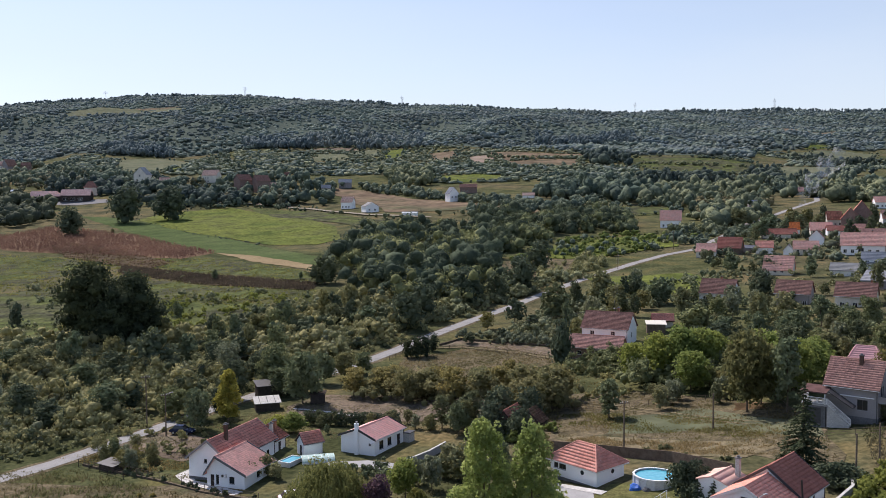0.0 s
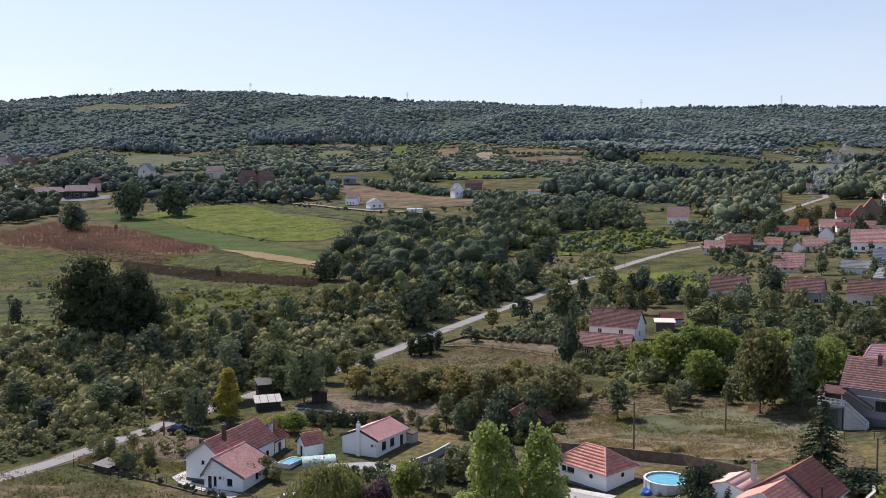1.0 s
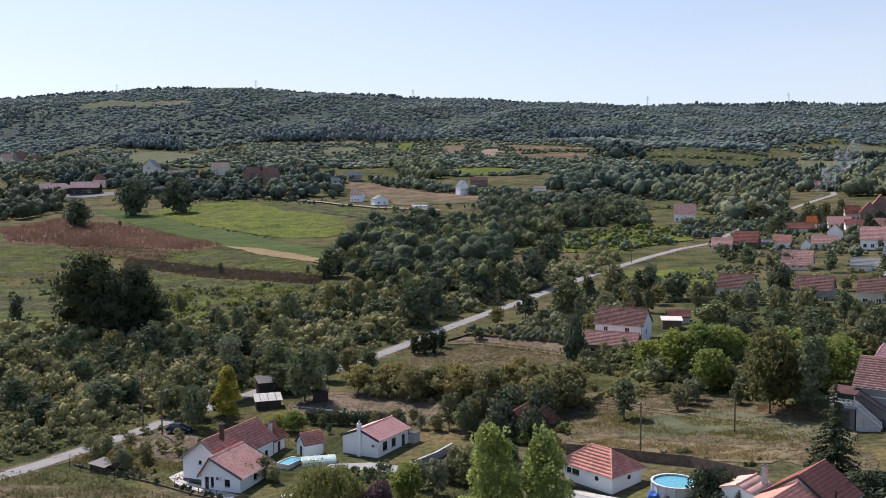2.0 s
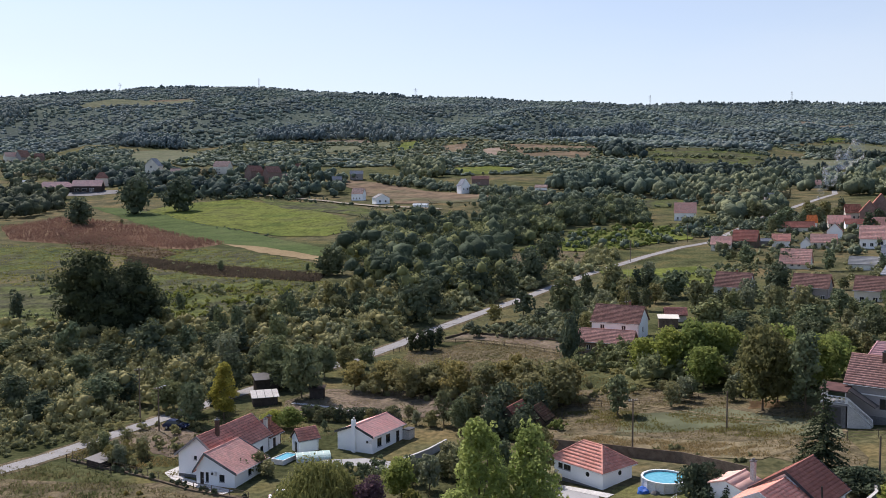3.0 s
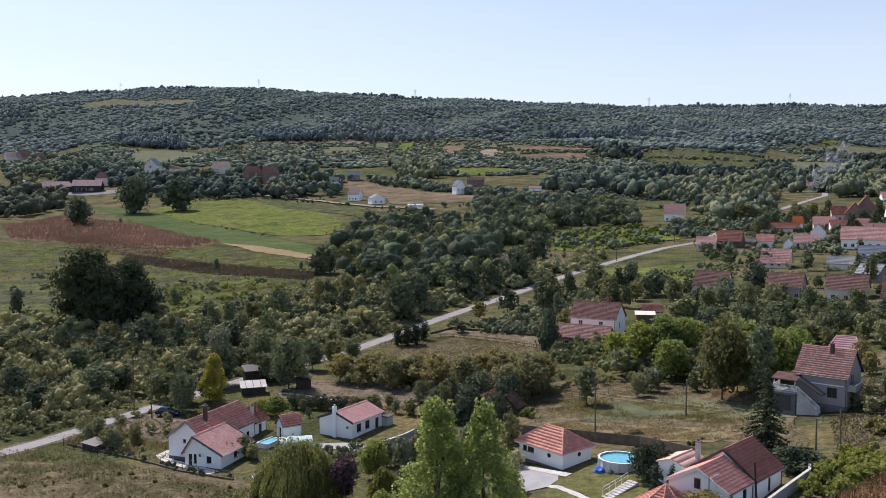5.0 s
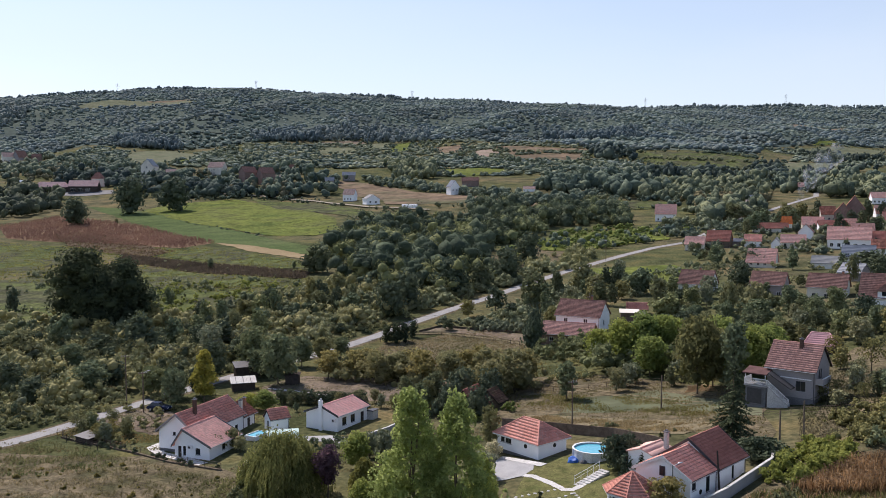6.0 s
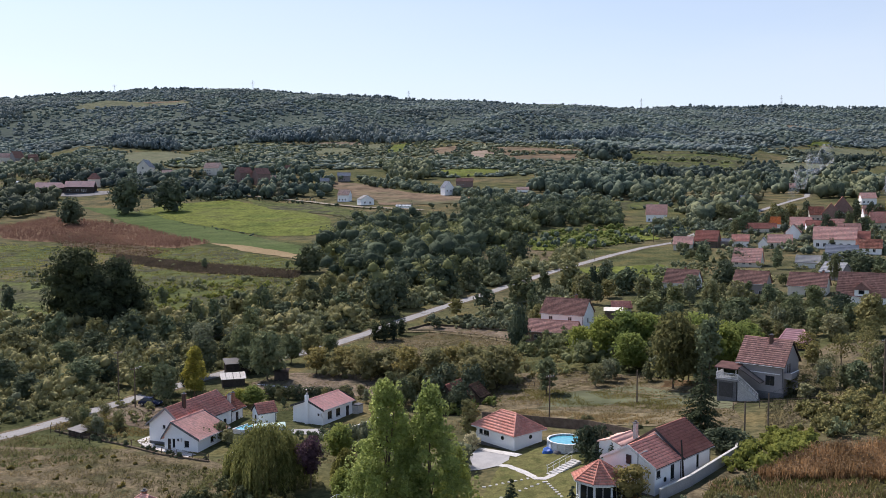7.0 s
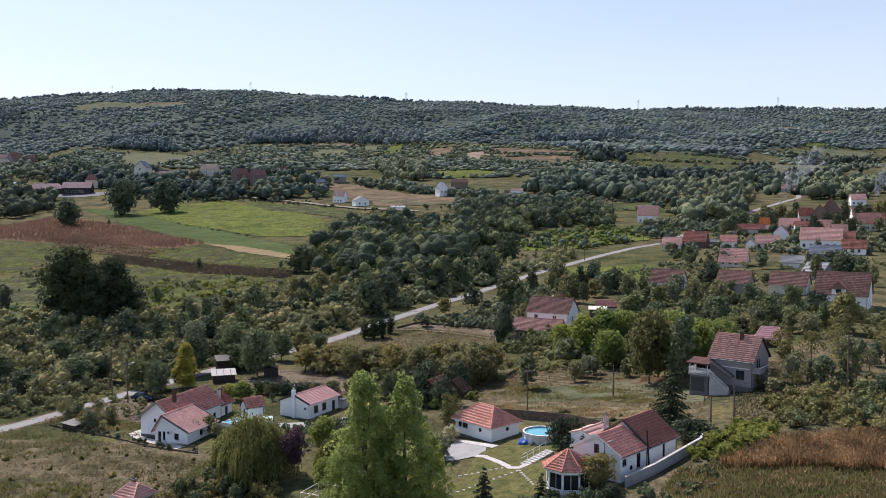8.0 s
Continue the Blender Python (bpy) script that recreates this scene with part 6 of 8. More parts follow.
# ---- cars ----
def car(x, y, turn, paint, label):
    c = thing("car", (x, y, gz(x, y) + 0.1), turn, label, "car")
    bm = bmesh.new()
    prof = [(-2.1, 0.35), (-2.12, 0.75), (-1.9, 0.92), (-1.3, 0.98), (1.0, 0.96), (1.85, 0.82), (2.1, 0.65), (2.1, 0.35)]
    a, b = [bm.verts.new((p[0], -0.85, p[1])) for p in prof], [bm.verts.new((p[0], 0.85, p[1])) for p in prof]
    bm.faces.new(a[::-1]), bm.faces.new(b)
    for i in range(len(prof)):
        j = (i + 1) % len(prof)
        bm.faces.new((a[i], a[j], b[j], b[i]))
    bmesh.ops.bevel(bm, geom=bm.edges[:], offset=0.05, segments=2, affect="EDGES")
    body = part("body", bm, paint, c)
    bm = bmesh.new()
    lo = [(-1.75, 0.74), (0.95, 0.74), (0.95, -0.74), (-1.75, -0.74)]
    hi = [(-1.25, 0.6), (0.25, 0.6), (0.25, -0.6), (-1.25, -0.6)]
    v0, v1 = [bm.verts.new((*p, 0.94)) for p in lo], [bm.verts.new((*p, 1.42)) for p in hi]
    for i in range(4):
        bm.faces.new((v0[i], v0[(i + 1) % 4], v1[(i + 1) % 4], v1[i]))
    part("windows", bm, M_GLASS, c, "dark glass")
    part("roof", boxes((-1.3, 0.3, -0.62, 0.62, 1.423, 1.48), bevel=0.02), paint, c)
    for wx in (-1.3, 1.3):
        for wy in (-0.88, 0.88):
            s = 1 if wy > 0 else -1
            w = part("wheel", tubes(((wx, wy - s * 0.2, 0.3), (wx, wy, 0.3), 0.32), n=14), M_RUBBER, c)
            part("rim", tubes(((wx, wy + s * 0.002, 0.3), (wx, wy + s * 0.02, 0.3), 0.2), n=12), M_METAL, w)
    for wy in (-0.6, 0.6):
        part("headlight", boxes((2.07, 2.13, wy - 0.18, wy + 0.18, 0.6, 0.74), bevel=0.02), M_WHITEFRAME, c)
        part("taillight", boxes((-2.14, -2.08, wy - 0.15, wy + 0.15, 0.65, 0.85), bevel=0.02), M_TILE, c)


car(-54.6, 156.6, -12, M_CAR, "parked dark blue car beside the road")
car(-29.4, 121.2, 20, M_CARWHITE, "parked white car behind the fence")


# ---- poles and lines ----
def pole(x, y, h, label, arms=1, lamp=False, mat=None, lean=0.0, r=0.13):
    p = thing("utility_pole", (x, y, gz(x, y)), 25, label, "pole")
    part("pole", tubes(((0, 0, -0.5), (lean, 0, h), r, r * 0.7)), mat or M_WOOD, p)
    for k in range(arms):
        z = h - 0.3 - k * 0.6
        arm = part("crossarm", boxes((lean - 0.75, lean + 0.75, -0.06, 0.06, z - 0.06, z + 0.06)), M_WOOD, p)
        for ix in (-0.65, -0.25, 0.25, 0.65):
            part("insulator", tubes(((lean + ix, 0, z + 0.06), (lean + ix, 0, z + 0.24), 0.05, 0.035), n=6), M_WHITEFRAME, arm)
    if lamp:
        la = part("lamp_arm", tubes(((lean, 0, h - 0.2), (lean + 0.9, 0, h + 0.1), 0.035), n=6), M_METAL, p)
        part("lamp_head", boxes((lean + 0.8, lean + 1.3, -0.1, 0.1, h + 0.05, h + 0.15), bevel=0.02), M_METAL, la)


POLES = [(-62.4, 161.5, 9.5), (-57.2, 155.8, 7.5), (-46.0, 190.6, 8.0), (16.7, 130.8, 7.6), (32.0, 138.1, 5.6), (43.0, 110.0, 5.6), (39.2, 108.0, 5.4), (62.8, 119.0, 9.2), (34, 219, 7.5), (60, 338, 8), (95, 387, 8)]
for i, (x, y, h) in enumerate(POLES):
    pole(x, y, h, "weathered wooden utility pole with crossarm", 1 if h > 6 else 0, i == 1)
pole(28.3, 96.9, 5.2, "leaning dark wooden pole beside the garden wall", 0, lean=-0.5, mat=M_DARKWOOD)
pole(22.2, 94.0, 5.3, "thin dark garden lamp post", 0, True, M_DARKFRAME, r=0.07)


def bent_tube(points, r, n=4):
    """One continuous thin tube through the points."""
    bm = bmesh.new()
    rings = []
    for i, p in enumerate(points):
        d = (Vector(points[min(i + 1, len(points) - 1)]) - Vector(points[max(i - 1, 0)])).to_track_quat("Z", "Y")
        rings.append([bm.verts.new(Vector(p) + d @ Vector((r * math.cos(2 * math.pi * k / n), r * math.sin(2 * math.pi * k / n), 0))) for k in range(n)])
    for a, b in zip(rings, rings[1:]):
        for k in range(n):
            bm.faces.new((a[k], a[(k + 1) % n], b[(k + 1) % n], b[k]))
    return bm


def wires(a, b, label):
    """Two sagging cables between pole tops."""
    ax, ay, ah = a
    bx, by, bh = b
    t = thing("power_line", (0, 0, 0), 0, label, "cable")
    for off in (-0.5, 0.5):
        part("cable", bent_tube([(ax + (bx - ax) * f + off * 0.7, ay + (by - ay) * f + off * 0.4, (gz(ax, ay) + ah) * (1 - f) + (gz(bx, by) + bh) * f - 3.2 * f * (1 - f)) for f in (i / 12 for i in range(13))], 0.013), M_DARKFRAME, t)


for a, b in ((0, 2), (5, 7), (8, 9), (9, 10), (2, 8)):
    wires(POLES[a], POLES[b], "thin dark overhead power lines between poles")


# ---- masts on the ridge ----
def mast(x, y, h):
    m = thing("pylon", (x, y, gz(x, y)), 20, "distant grey lattice power pylon on the ridge", "pylon", "pylons on the ridge")
    rows = []
    for sx, sy in ((-1, -1), (1, -1), (1, 1), (-1, 1)):
        rows.append(((sx * 2.6, sy * 2.6, -1), (sx * 0.5, sy * 0.5, h), 0.22, 0.15))
    for k in range(6):
        z0, z1 = h * k / 6, h * (k + 1) / 6
        w0, w1 = 2.6 - 2.1 * k / 6, 2.6 - 2.1 * (k + 1) / 6
        rows += [((-w0, -w0, z0), (w1, -w1, z1), 0.1), ((w0, -w0, z0), (-w1, -w1, z1), 0.1)]
    part("lattice", tubes(*rows, n=4), M_METAL, m)
    for z in (h * 0.72, h * 0.86):
        part("arm", tubes(((-6, 0, z), (6, 0, z), 0.18), ((-6, 0, z), (0, 0, z + 2), 0.1), ((6, 0, z), (0, 0, z + 2), 0.1), n=4), M_METAL, m)


for x, y, h in ((-545, 2480, 34), (-100, 2480, 30), (565, 2480, 34), (965, 2480, 36), (-940, 2480, 28)):
    mast(x, y, h)


# ---- smoke over the village ----
m, n, l, bs = material("thin_smoke", 1.0)
n.remove(bs)
dif, tra, mx = n.new("ShaderNodeBsdfDiffuse"), n.new("ShaderNodeBsdfTransparent"), n.new("ShaderNodeMixShader")
dif.inputs[0].default_value = (0.85, 0.88, 0.92, 1)
sn = noise_node(n, l, 0.22, 5)
sr = ramp(n, l, sn.outputs[0], [(0.44, (0.0, 0.0, 0.0)), (0.72, (0.22, 0.22, 0.22))])
l.new(sr.outputs[0], mx.inputs[0])
l.new(tra.outputs[0], mx.inputs[1])
l.new(dif.outputs[0], mx.inputs[2])
l.new(mx.outputs[0], n["Material Output"].inputs["Surface"])
M_SMOKE = m
for sx, sy, tall, drift in ((228, 567, 30, 26), (300, 585, 22, 14)):
    rng = np.random.default_rng(int(sx))
    puffs = []
    for k in range(8):
        f = k / 7
        r = 1.2 + 4.6 * f ** 0.8
        puffs.append((sx + drift * f ** 1.6 + rng.normal() * (0.3 + 2.0 * f), sy + rng.normal() * (0.5 + 3 * f), gz(sx, sy) + 0.6 + tall * f, r, r * 1.5))
    v, f = cores(rng, puffs, 1.0, 2)
    ob = soft(link("smoke", fast_mesh("smoke", v, f), M_SMOKE))
    tagged(ob, "thin blue-grey smoke drifting over the village", "smoke", kind="stuff")

# ---- trees and thickets ----
T_ROUND = [tree("tree", 8.0, 7.0, m, 40 + i, 0.14, 22, 1700, 0.30, label=lab) for i, (m, lab) in enumerate((
    (L_MID, "broad leafy tree with a full green crown"), (L_DARK, "dark green leafy garden tree"), (L_OLIVE, "olive green leafy tree, airy"),
    (L_GREYGREEN, "pale grey-green leafy tree, airy"), (L_MID, "uneven green leafy garden tree"), (L_DARK, "dense dark leafy tree, rounded")))]
T_BROWN = [tree("tree", 6.0, 5.6, L_BROWN, 60 + i, 0.16, 14, 1100, 0.24, label="small orchard tree with rusty autumn leaves") for i in range(2)]
T_TALL = [tree("tree", 9.0, 4.6, m, 70 + i, 0.1, 18, 1300, 0.28, "tall", label=lab) for i, (m, lab) in enumerate(((L_MID, "slender upright green tree"), (L_OLIVE, "slender upright olive tree")))]
T_SMALL = [tree("shrub", 3.2, 3.4, m, 80 + i, 0.06, 10, 480, 0.2, label=lab, category="shrub") for i, (m, lab) in enumerate((
    (L_MID, "rounded green garden shrub, leafy"), (L_OLIVE, "olive green garden shrub"), (L_GREYGREEN, "pale grey-green garden shrub")))]


T_FAR = [tree("tree", 8.0, 7.0, m, 140 + i, 0.1, 16, 420, 0.52, label=lab) for i, (m, lab) in enumerate((
    (L_MID, "green tree among the village gardens"), (L_DARK, "dark tree among the village gardens"), (L_OLIVE, "olive tree among the village gardens")))]

T_DARK = [tree("tree", 8.0, 8.6, L_DARK, 150 + i, 0.02, 24, 900, 0.42, label="dark rounded tree standing alone", fat=1.2) for i in range(2)]
T_LIME = [tree("tree", 8.0, 7.0, L_LIME, 160 + i, 0.1, 24, 2200, 0.26, label="bright yellow-green leafy tree") for i in range(2)]
T_AIRY = [tree("tree", 5.5, 4.6, L_OLIVE if i else L_WARM, 164 + i, 0.32, 13, 620, 0.19, core=0, label="thin airy orchard tree with bare limbs") for i in range(2)]
T_JUNIPER = [tree("juniper", 3.0, 3.6, L_JUNIPER, 168 + i, 0.02, 16, 1500, 0.16, label="spreading dark juniper bush", category="shrub") for i in range(2)]
T_WARM = [tree("tree", 8.0, 7.0, L_WARM, 152 + i, 0.12, 24, 2600, 0.24, label="olive-brown tree turning in autumn", fat=1.05) for i in range(2)]


def place_tree(kind, x, y, h, w):
    """Stand a tree of that height and width at x, y."""
    base = {"round": (T_ROUND, 8.0, 7.0), "brown": (T_BROWN, 6.0, 5.6), "tall": (T_TALL, 9.0, 4.6), "small": (T_SMALL, 3.2, 3.4), "dark": (T_DARK, 8.0, 7.0), "warm": (T_WARM, 8.0, 7.0), "lime": (T_LIME, 8.0, 7.0), "airy": (T_AIRY, 5.5, 4.6), "juniper": (T_JUNIPER, 3.0, 3.6)}[kind]
    if y > 205 and kind not in ("small", "dark"):
        base = (T_FAR, 8.0, 7.0)
    ob = base[0][int(abs(x * 7.3 + y * 3.1)) % len(base[0])]
    return plant(ob, x, y, w / base[2], (h / base[1]) / (w / base[2]))


for kind, rows in (
        ("round", [(3.6, 240.0, 5.0, 4.7), (11.7, 244.9, 7.0, 7.0), (22.9, 244.7, 10.5, 8.9), (30.7, 259.3, 8.1, 5.1), (39.2, 264.7, 10.0, 9.0), (31.7, 236.3, 4.6, 4.6), (15.5, 237.0, 4.0, 4.6), (40.9, 244.9, 6.4, 4.8), (48.6, 251.3, 5.6, 5.6),
                   (56.8, 258.4, 7.4, 6.7), (-1.6, 226.9, 3.0, 3.8), (56.0, 237.8, 7.7, 6.2), (6.6, 228.0, 3.3, 3.6), (52.9, 277.2, 5.4, 5.4), (64.3, 255.1, 5.0, 5.0)]),
        ("tall", [(47.6, 270.7, 7.1, 3.9), (114.5, 248.8, 8.1, 4.2), (78.3, 204.3, 7.3, 4.0), (-131.3, 256.6, 8.4, 4.3), (-86.9, 263.0, 6.0, 3.4), (-48.8, 214.6, 8.4, 5.6)]),
        ("round", [(66.9, 212.0, 8.4, 5.0), (65.7, 189.4, 7.4, 7.4), (62.0, 227.8, 5.6, 6.0), (77.6, 188.4, 6.3, 5.0), (86.9, 198.1, 6.4, 5.6), (85.6, 182.2, 6.6, 5.8), (52.5, 197.4, 5.1, 6.4), (51.9, 212.8, 6.9, 8.3), (113.6, 290, 7.0, 5.0),
                   (95.5, 313.4, 7.2, 7.2), (119.6, 244.4, 7.5, 5.4)]),
        ("dark", [(-74.1, 202.4, 9.7, 8.4), (-95.5, 205.3, 4.5, 3.7), (-18.4, 244.4, 9.5, 8.0), (-14.0, 254.6, 9.9, 8.3), (-0.6, 274.3, 10.7, 10.7), (17.7, 292.6, 11.4, 9.5), (86.6, 262.0, 7.0, 6.0)]),
        ("round", [(-101.5, 224.5, 5.8, 5.8), (-56.1, 197.0, 7.9, 7.7), (-100.4, 198.9, 7.1, 9.0), (-81.8, 198.2, 6.4, 7.7), (-48.8, 196.7, 6.4, 6.4), (-84.0, 188.1, 6.1, 7.3), (-89.0, 171.0, 6.7, 6.7), (-80.5, 162.7, 5.3, 6.3),
                   (-72.6, 169.5, 6.6, 8.8), (-69.6, 173.3, 5.6, 6.7), (-59.7, 167.9, 5.4, 6.5), (-29.7, 245.3, 6.4, 8.0), (8.5, 277.6, 9.0, 9.0)]),
        ("dark", [(29.9, 339.1, 11.4, 9.1), (-51.3, 325.4, 9.6, 9.1), (-228.0, 525.4, 15.7, 14.6), (-217.7, 589.1, 23, 19), (-191.9, 602.6, 22, 20), (108.0, 307.2, 6.2, 9.2), (130.1, 269.9, 6.2, 12.0), (267.8, 640.6, 8, 12), (17.6, 197.4, 9.6, 4.8)]),
        ("lime", [(46.5, 150.5, 9.5, 8.0), (50.6, 153.0, 9.0, 8.4), (54.5, 157.5, 8.0, 8.0), (47.5, 158.5, 10.5, 9.0), (58.5, 162.0, 7.0, 7.5), (36.0, 163.0, 7.5, 8.0), (-14.6, 119.7, 5.2, 4.6), (-12.4, 103.2, 4.6, 3.8), (-34.8, 154.0, 3.6, 5.0), (-37.6, 154.6, 3.0, 4.2)]),
        ("juniper", [(19.6, 108.8, 4.4, 4.8), (21.0, 109.6, 3.8, 4.2), (36.4, 106.2, 2.8, 5.6), (15.6, 91.0, 1.6, 2.2), (17.8, 89.5, 1.5, 2.0), (22.4, 90.0, 1.6, 2.4)]),
        ("airy", [(55.3, 127.9, 3.2, 3.4), (57.6, 124.4, 3.0, 2.6), (70, 137, 5.0, 4.2), (67.5, 142.5, 5.6, 4.6), (73.5, 146, 5.5, 4.5), (79.5, 140.5, 5.2, 4.4), (84, 148, 6, 5), (72, 131, 4.6, 4), (62.8, 136.6, 4.0, 3.2), (88, 138, 5.5, 4.6), (77, 153, 5.6, 4.8), (66, 153, 5, 4.4), (92, 146, 6, 5)]),
        ("warm", [(39.9, 145.6, 13.0, 9.0), (43.5, 149.0, 10.0, 7.0)]),
        ("round", [(-54.3, 165.2, 5.5, 4.9), (-36.2, 173.7, 10.0, 8.3), (-41.5, 181.2, 5.6, 7.4), (-59.9, 203.6, 7.0, 7.6), (52.1, 159.6, 7.8, 6.5), (61.1, 179.7, 6.4, 7.3), (66.4, 175.5, 4.8, 7.1)]),
        ("lime", [(33, 175, 9, 8), (37.5, 174.6, 10.0, 9), (41.5, 176, 9, 8), (29, 179, 7, 7), (45, 180, 7.4, 8)]),
        ("round", [(-50, 166.5, 5.5, 5.5), (-52.5, 158.5, 7.0, 5.5), (-39.0, 184, 6.5, 6), (-34.5, 191, 6.5, 6), (-30.5, 196.5, 5.5, 6), (-44, 186.5, 9.5, 8), (-50.5, 177.5, 8, 7), (-27, 201, 4.5, 5), (77.0, 166.4, 5.2, 5.7), (85.2, 168.0, 8.1, 6.9)]),
        ("tall", [(64.5, 122.9, 7.8, 3.8), (61.2, 123.3, 5.2, 3.8), (44.8, 141.6, 12.4, 5.5), (18.8, 151.4, 6.8, 4.3), (3.9, 123.4, 6.4, 3.2)]),
        ("dark", [(-1.6, 146.0, 5.6, 4.6), (2.8, 143.4, 5.0, 4.2), (0.2, 151.6, 6.4, 5.4), (5.4, 153.4, 5.6, 4.6)]),
        ("small", [(-37.2, 130.6, 2.8, 3.0), (-35.2, 132.6, 3.2, 3.2), (-33.6, 130.4, 2.4, 2.6), (54.2, 124.9, 2.5, 3.6), (53.2, 129.7, 2.7, 3.6), (61.4, 127.7, 4.0, 3.5), (59.1, 129.8, 4.6, 3.6), (76.0, 142.1, 4.0, 3.4), (76.3, 137.9, 4.3, 3.3), (65.1, 148.1, 4.1, 4.0), (-95.9, 342, 3.9, 3.4), (-61.8, 337.2, 2.7, 2.3), (-204.8, 530.2, 3.5, 3)]),
        ("brown", [(21.5, 93.3, 4.2, 4.8), (-26.8, 178.7, 5.9, 6.6), (-21.1, 177.0, 6.2, 6.8), (-16.3, 173.0, 6.6, 7.0), (-11.9, 176.1, 5.6, 6.6), (-6.8, 171.7, 6.8, 7.2), (-2.0, 168.5, 6.6, 7.0), (2.0, 172.8, 6.2, 6.4), (6.0, 165.1, 7.6, 7.8), (10.3, 160.5, 8.0, 8.0), (5.1, 184.6, 5.1, 3.8), (-18.5, 181.5, 5.6, 6.0), (-9.0, 178.5, 5.8, 6.2), (-1.5, 176, 5.8, 6.0), (12.5, 166.5, 6.6, 6.8), (6.5, 158, 6.5, 6.4)])):
    for r in rows:
        place_tree(kind, *r)
# great dark trees in the meadow
T_GREAT = tree("tree", 21, 17, L_GREAT, 91, 0.06, 44, 6000, 0.42, label="great dark spreading tree in a meadow")
plant(T_GREAT, -98.6, 229.0, 1.08)
plant(T_GREAT, -88.5, 232.0, 0.92)
plant(T_GREAT, -103, 238.0, 0.72)
plant(T_GREAT, -92.5, 227.0, 0.8)
# garden trees with a look of their own
plant(tree("tree", 10.6, 6.0, L_YELLOW, 101, 0.08, 30, 4200, 0.19, "flame", fat=0.85, label="tree turning bright yellow beside the house"), -47.5, 161.0)
POPLAR = tree("poplar", 16.0, 11.0, L_BRIGHT, 114, 0.06, 84, 11000, 0.17, "flame", core=0, fat=0.46, spiky=0.4, bole=0.011, label="leafy young poplar between the tall ones")
plant(POPLAR, -3.6, 87.6, 0.8)
plant(POPLAR, -8.6, 91.0, 0.74)
plant(POPLAR, 1.6, 92.0, 0.66)
plant(tree("poplar", 20.4, 10.0, L_BRIGHT, 102, 0.1, 100, 15000, 0.17, "flame", core=0, fat=0.46, spiky=0.4, bole=0.011, label="tall bright green poplar by the lawn"), -5.8, 88.8)
plant(tree("poplar", 19.0, 9.6, L_BRIGHT, 103, 0.1, 96, 14500, 0.17, "flame", core=0, fat=0.46, spiky=0.4, bole=0.011, label="tall bright green poplar by the lawn"), -1.3, 89.2)
plant(tree("shrub", 2.6, 2.6, L_PALE, 112, 0.05, 10, 700, 0.13, label="pale flowering shrub beside the drive", category="shrub"), 4.2, 119.0)
plant(tree("shrub", 3.6, 4.2, L_GREYGREEN, 113, 0.05, 14, 1300, 0.16, label="silver-green shrub on the lawn", category="shrub"), 2.4, 111.0)
plant(willow("willow", 9.2, 10.5, L_WILLOW, 104, "weeping willow with hanging olive branches"), -23.2, 110.0)
plant(willow("willow", 4.6, 3.4, L_WILLOW, 105, "small drooping yellow-green willow"), -12.9, 110.5)
plant(tree("tree", 6.6, 4.0, L_PURPLE, 106, 0.26, 18, 2600, 0.16, core=0.5, label="small purple-leaved plum tree"), -17.5, 109.6)
SPRUCE = spruce("spruce", 11.6, 7.0, L_SPRUCE, 107, "dark spruce beside the villa")
plant(SPRUCE, 35.2, 113.5)
FIR = spruce("fir", 4.8, 2.8, L_SPRUCE, 108, "young dark fir on the lawn")
for p in ((7.8, 94.5, 1.0), (14.6, 92.5, 0.75), (19.4, 104.6, 0.8), (21.5, 105.6, 0.7)):
    plant(FIR, *p)
CYP = tree("cypress", 5.0, 2.9, L_GREAT, 109, 0.0, 16, 900, 0.16, "tall", fat=2.0, label="dark narrow cypress by the road")
for x, y, h in ((-17.2, 215.9, 0.9), (-15.0, 215.9, 1.02), (-12.9, 216.9, 1.0), (-10.9, 221.4, 0.85)):
    plant(CYP, x, y, h)
HEDGE = tree("cypress", 1.9, 1.0, L_DARK, 110, 0.0, 8, 300, 0.12, "tall", fat=2.2, label="clipped dark cypress in a garden row")
for i in range(17):
    plant(HEDGE, -33.0 + i * 0.98, 158.7 - i * 0.2, random.Random(i).uniform(1.15, 1.5))
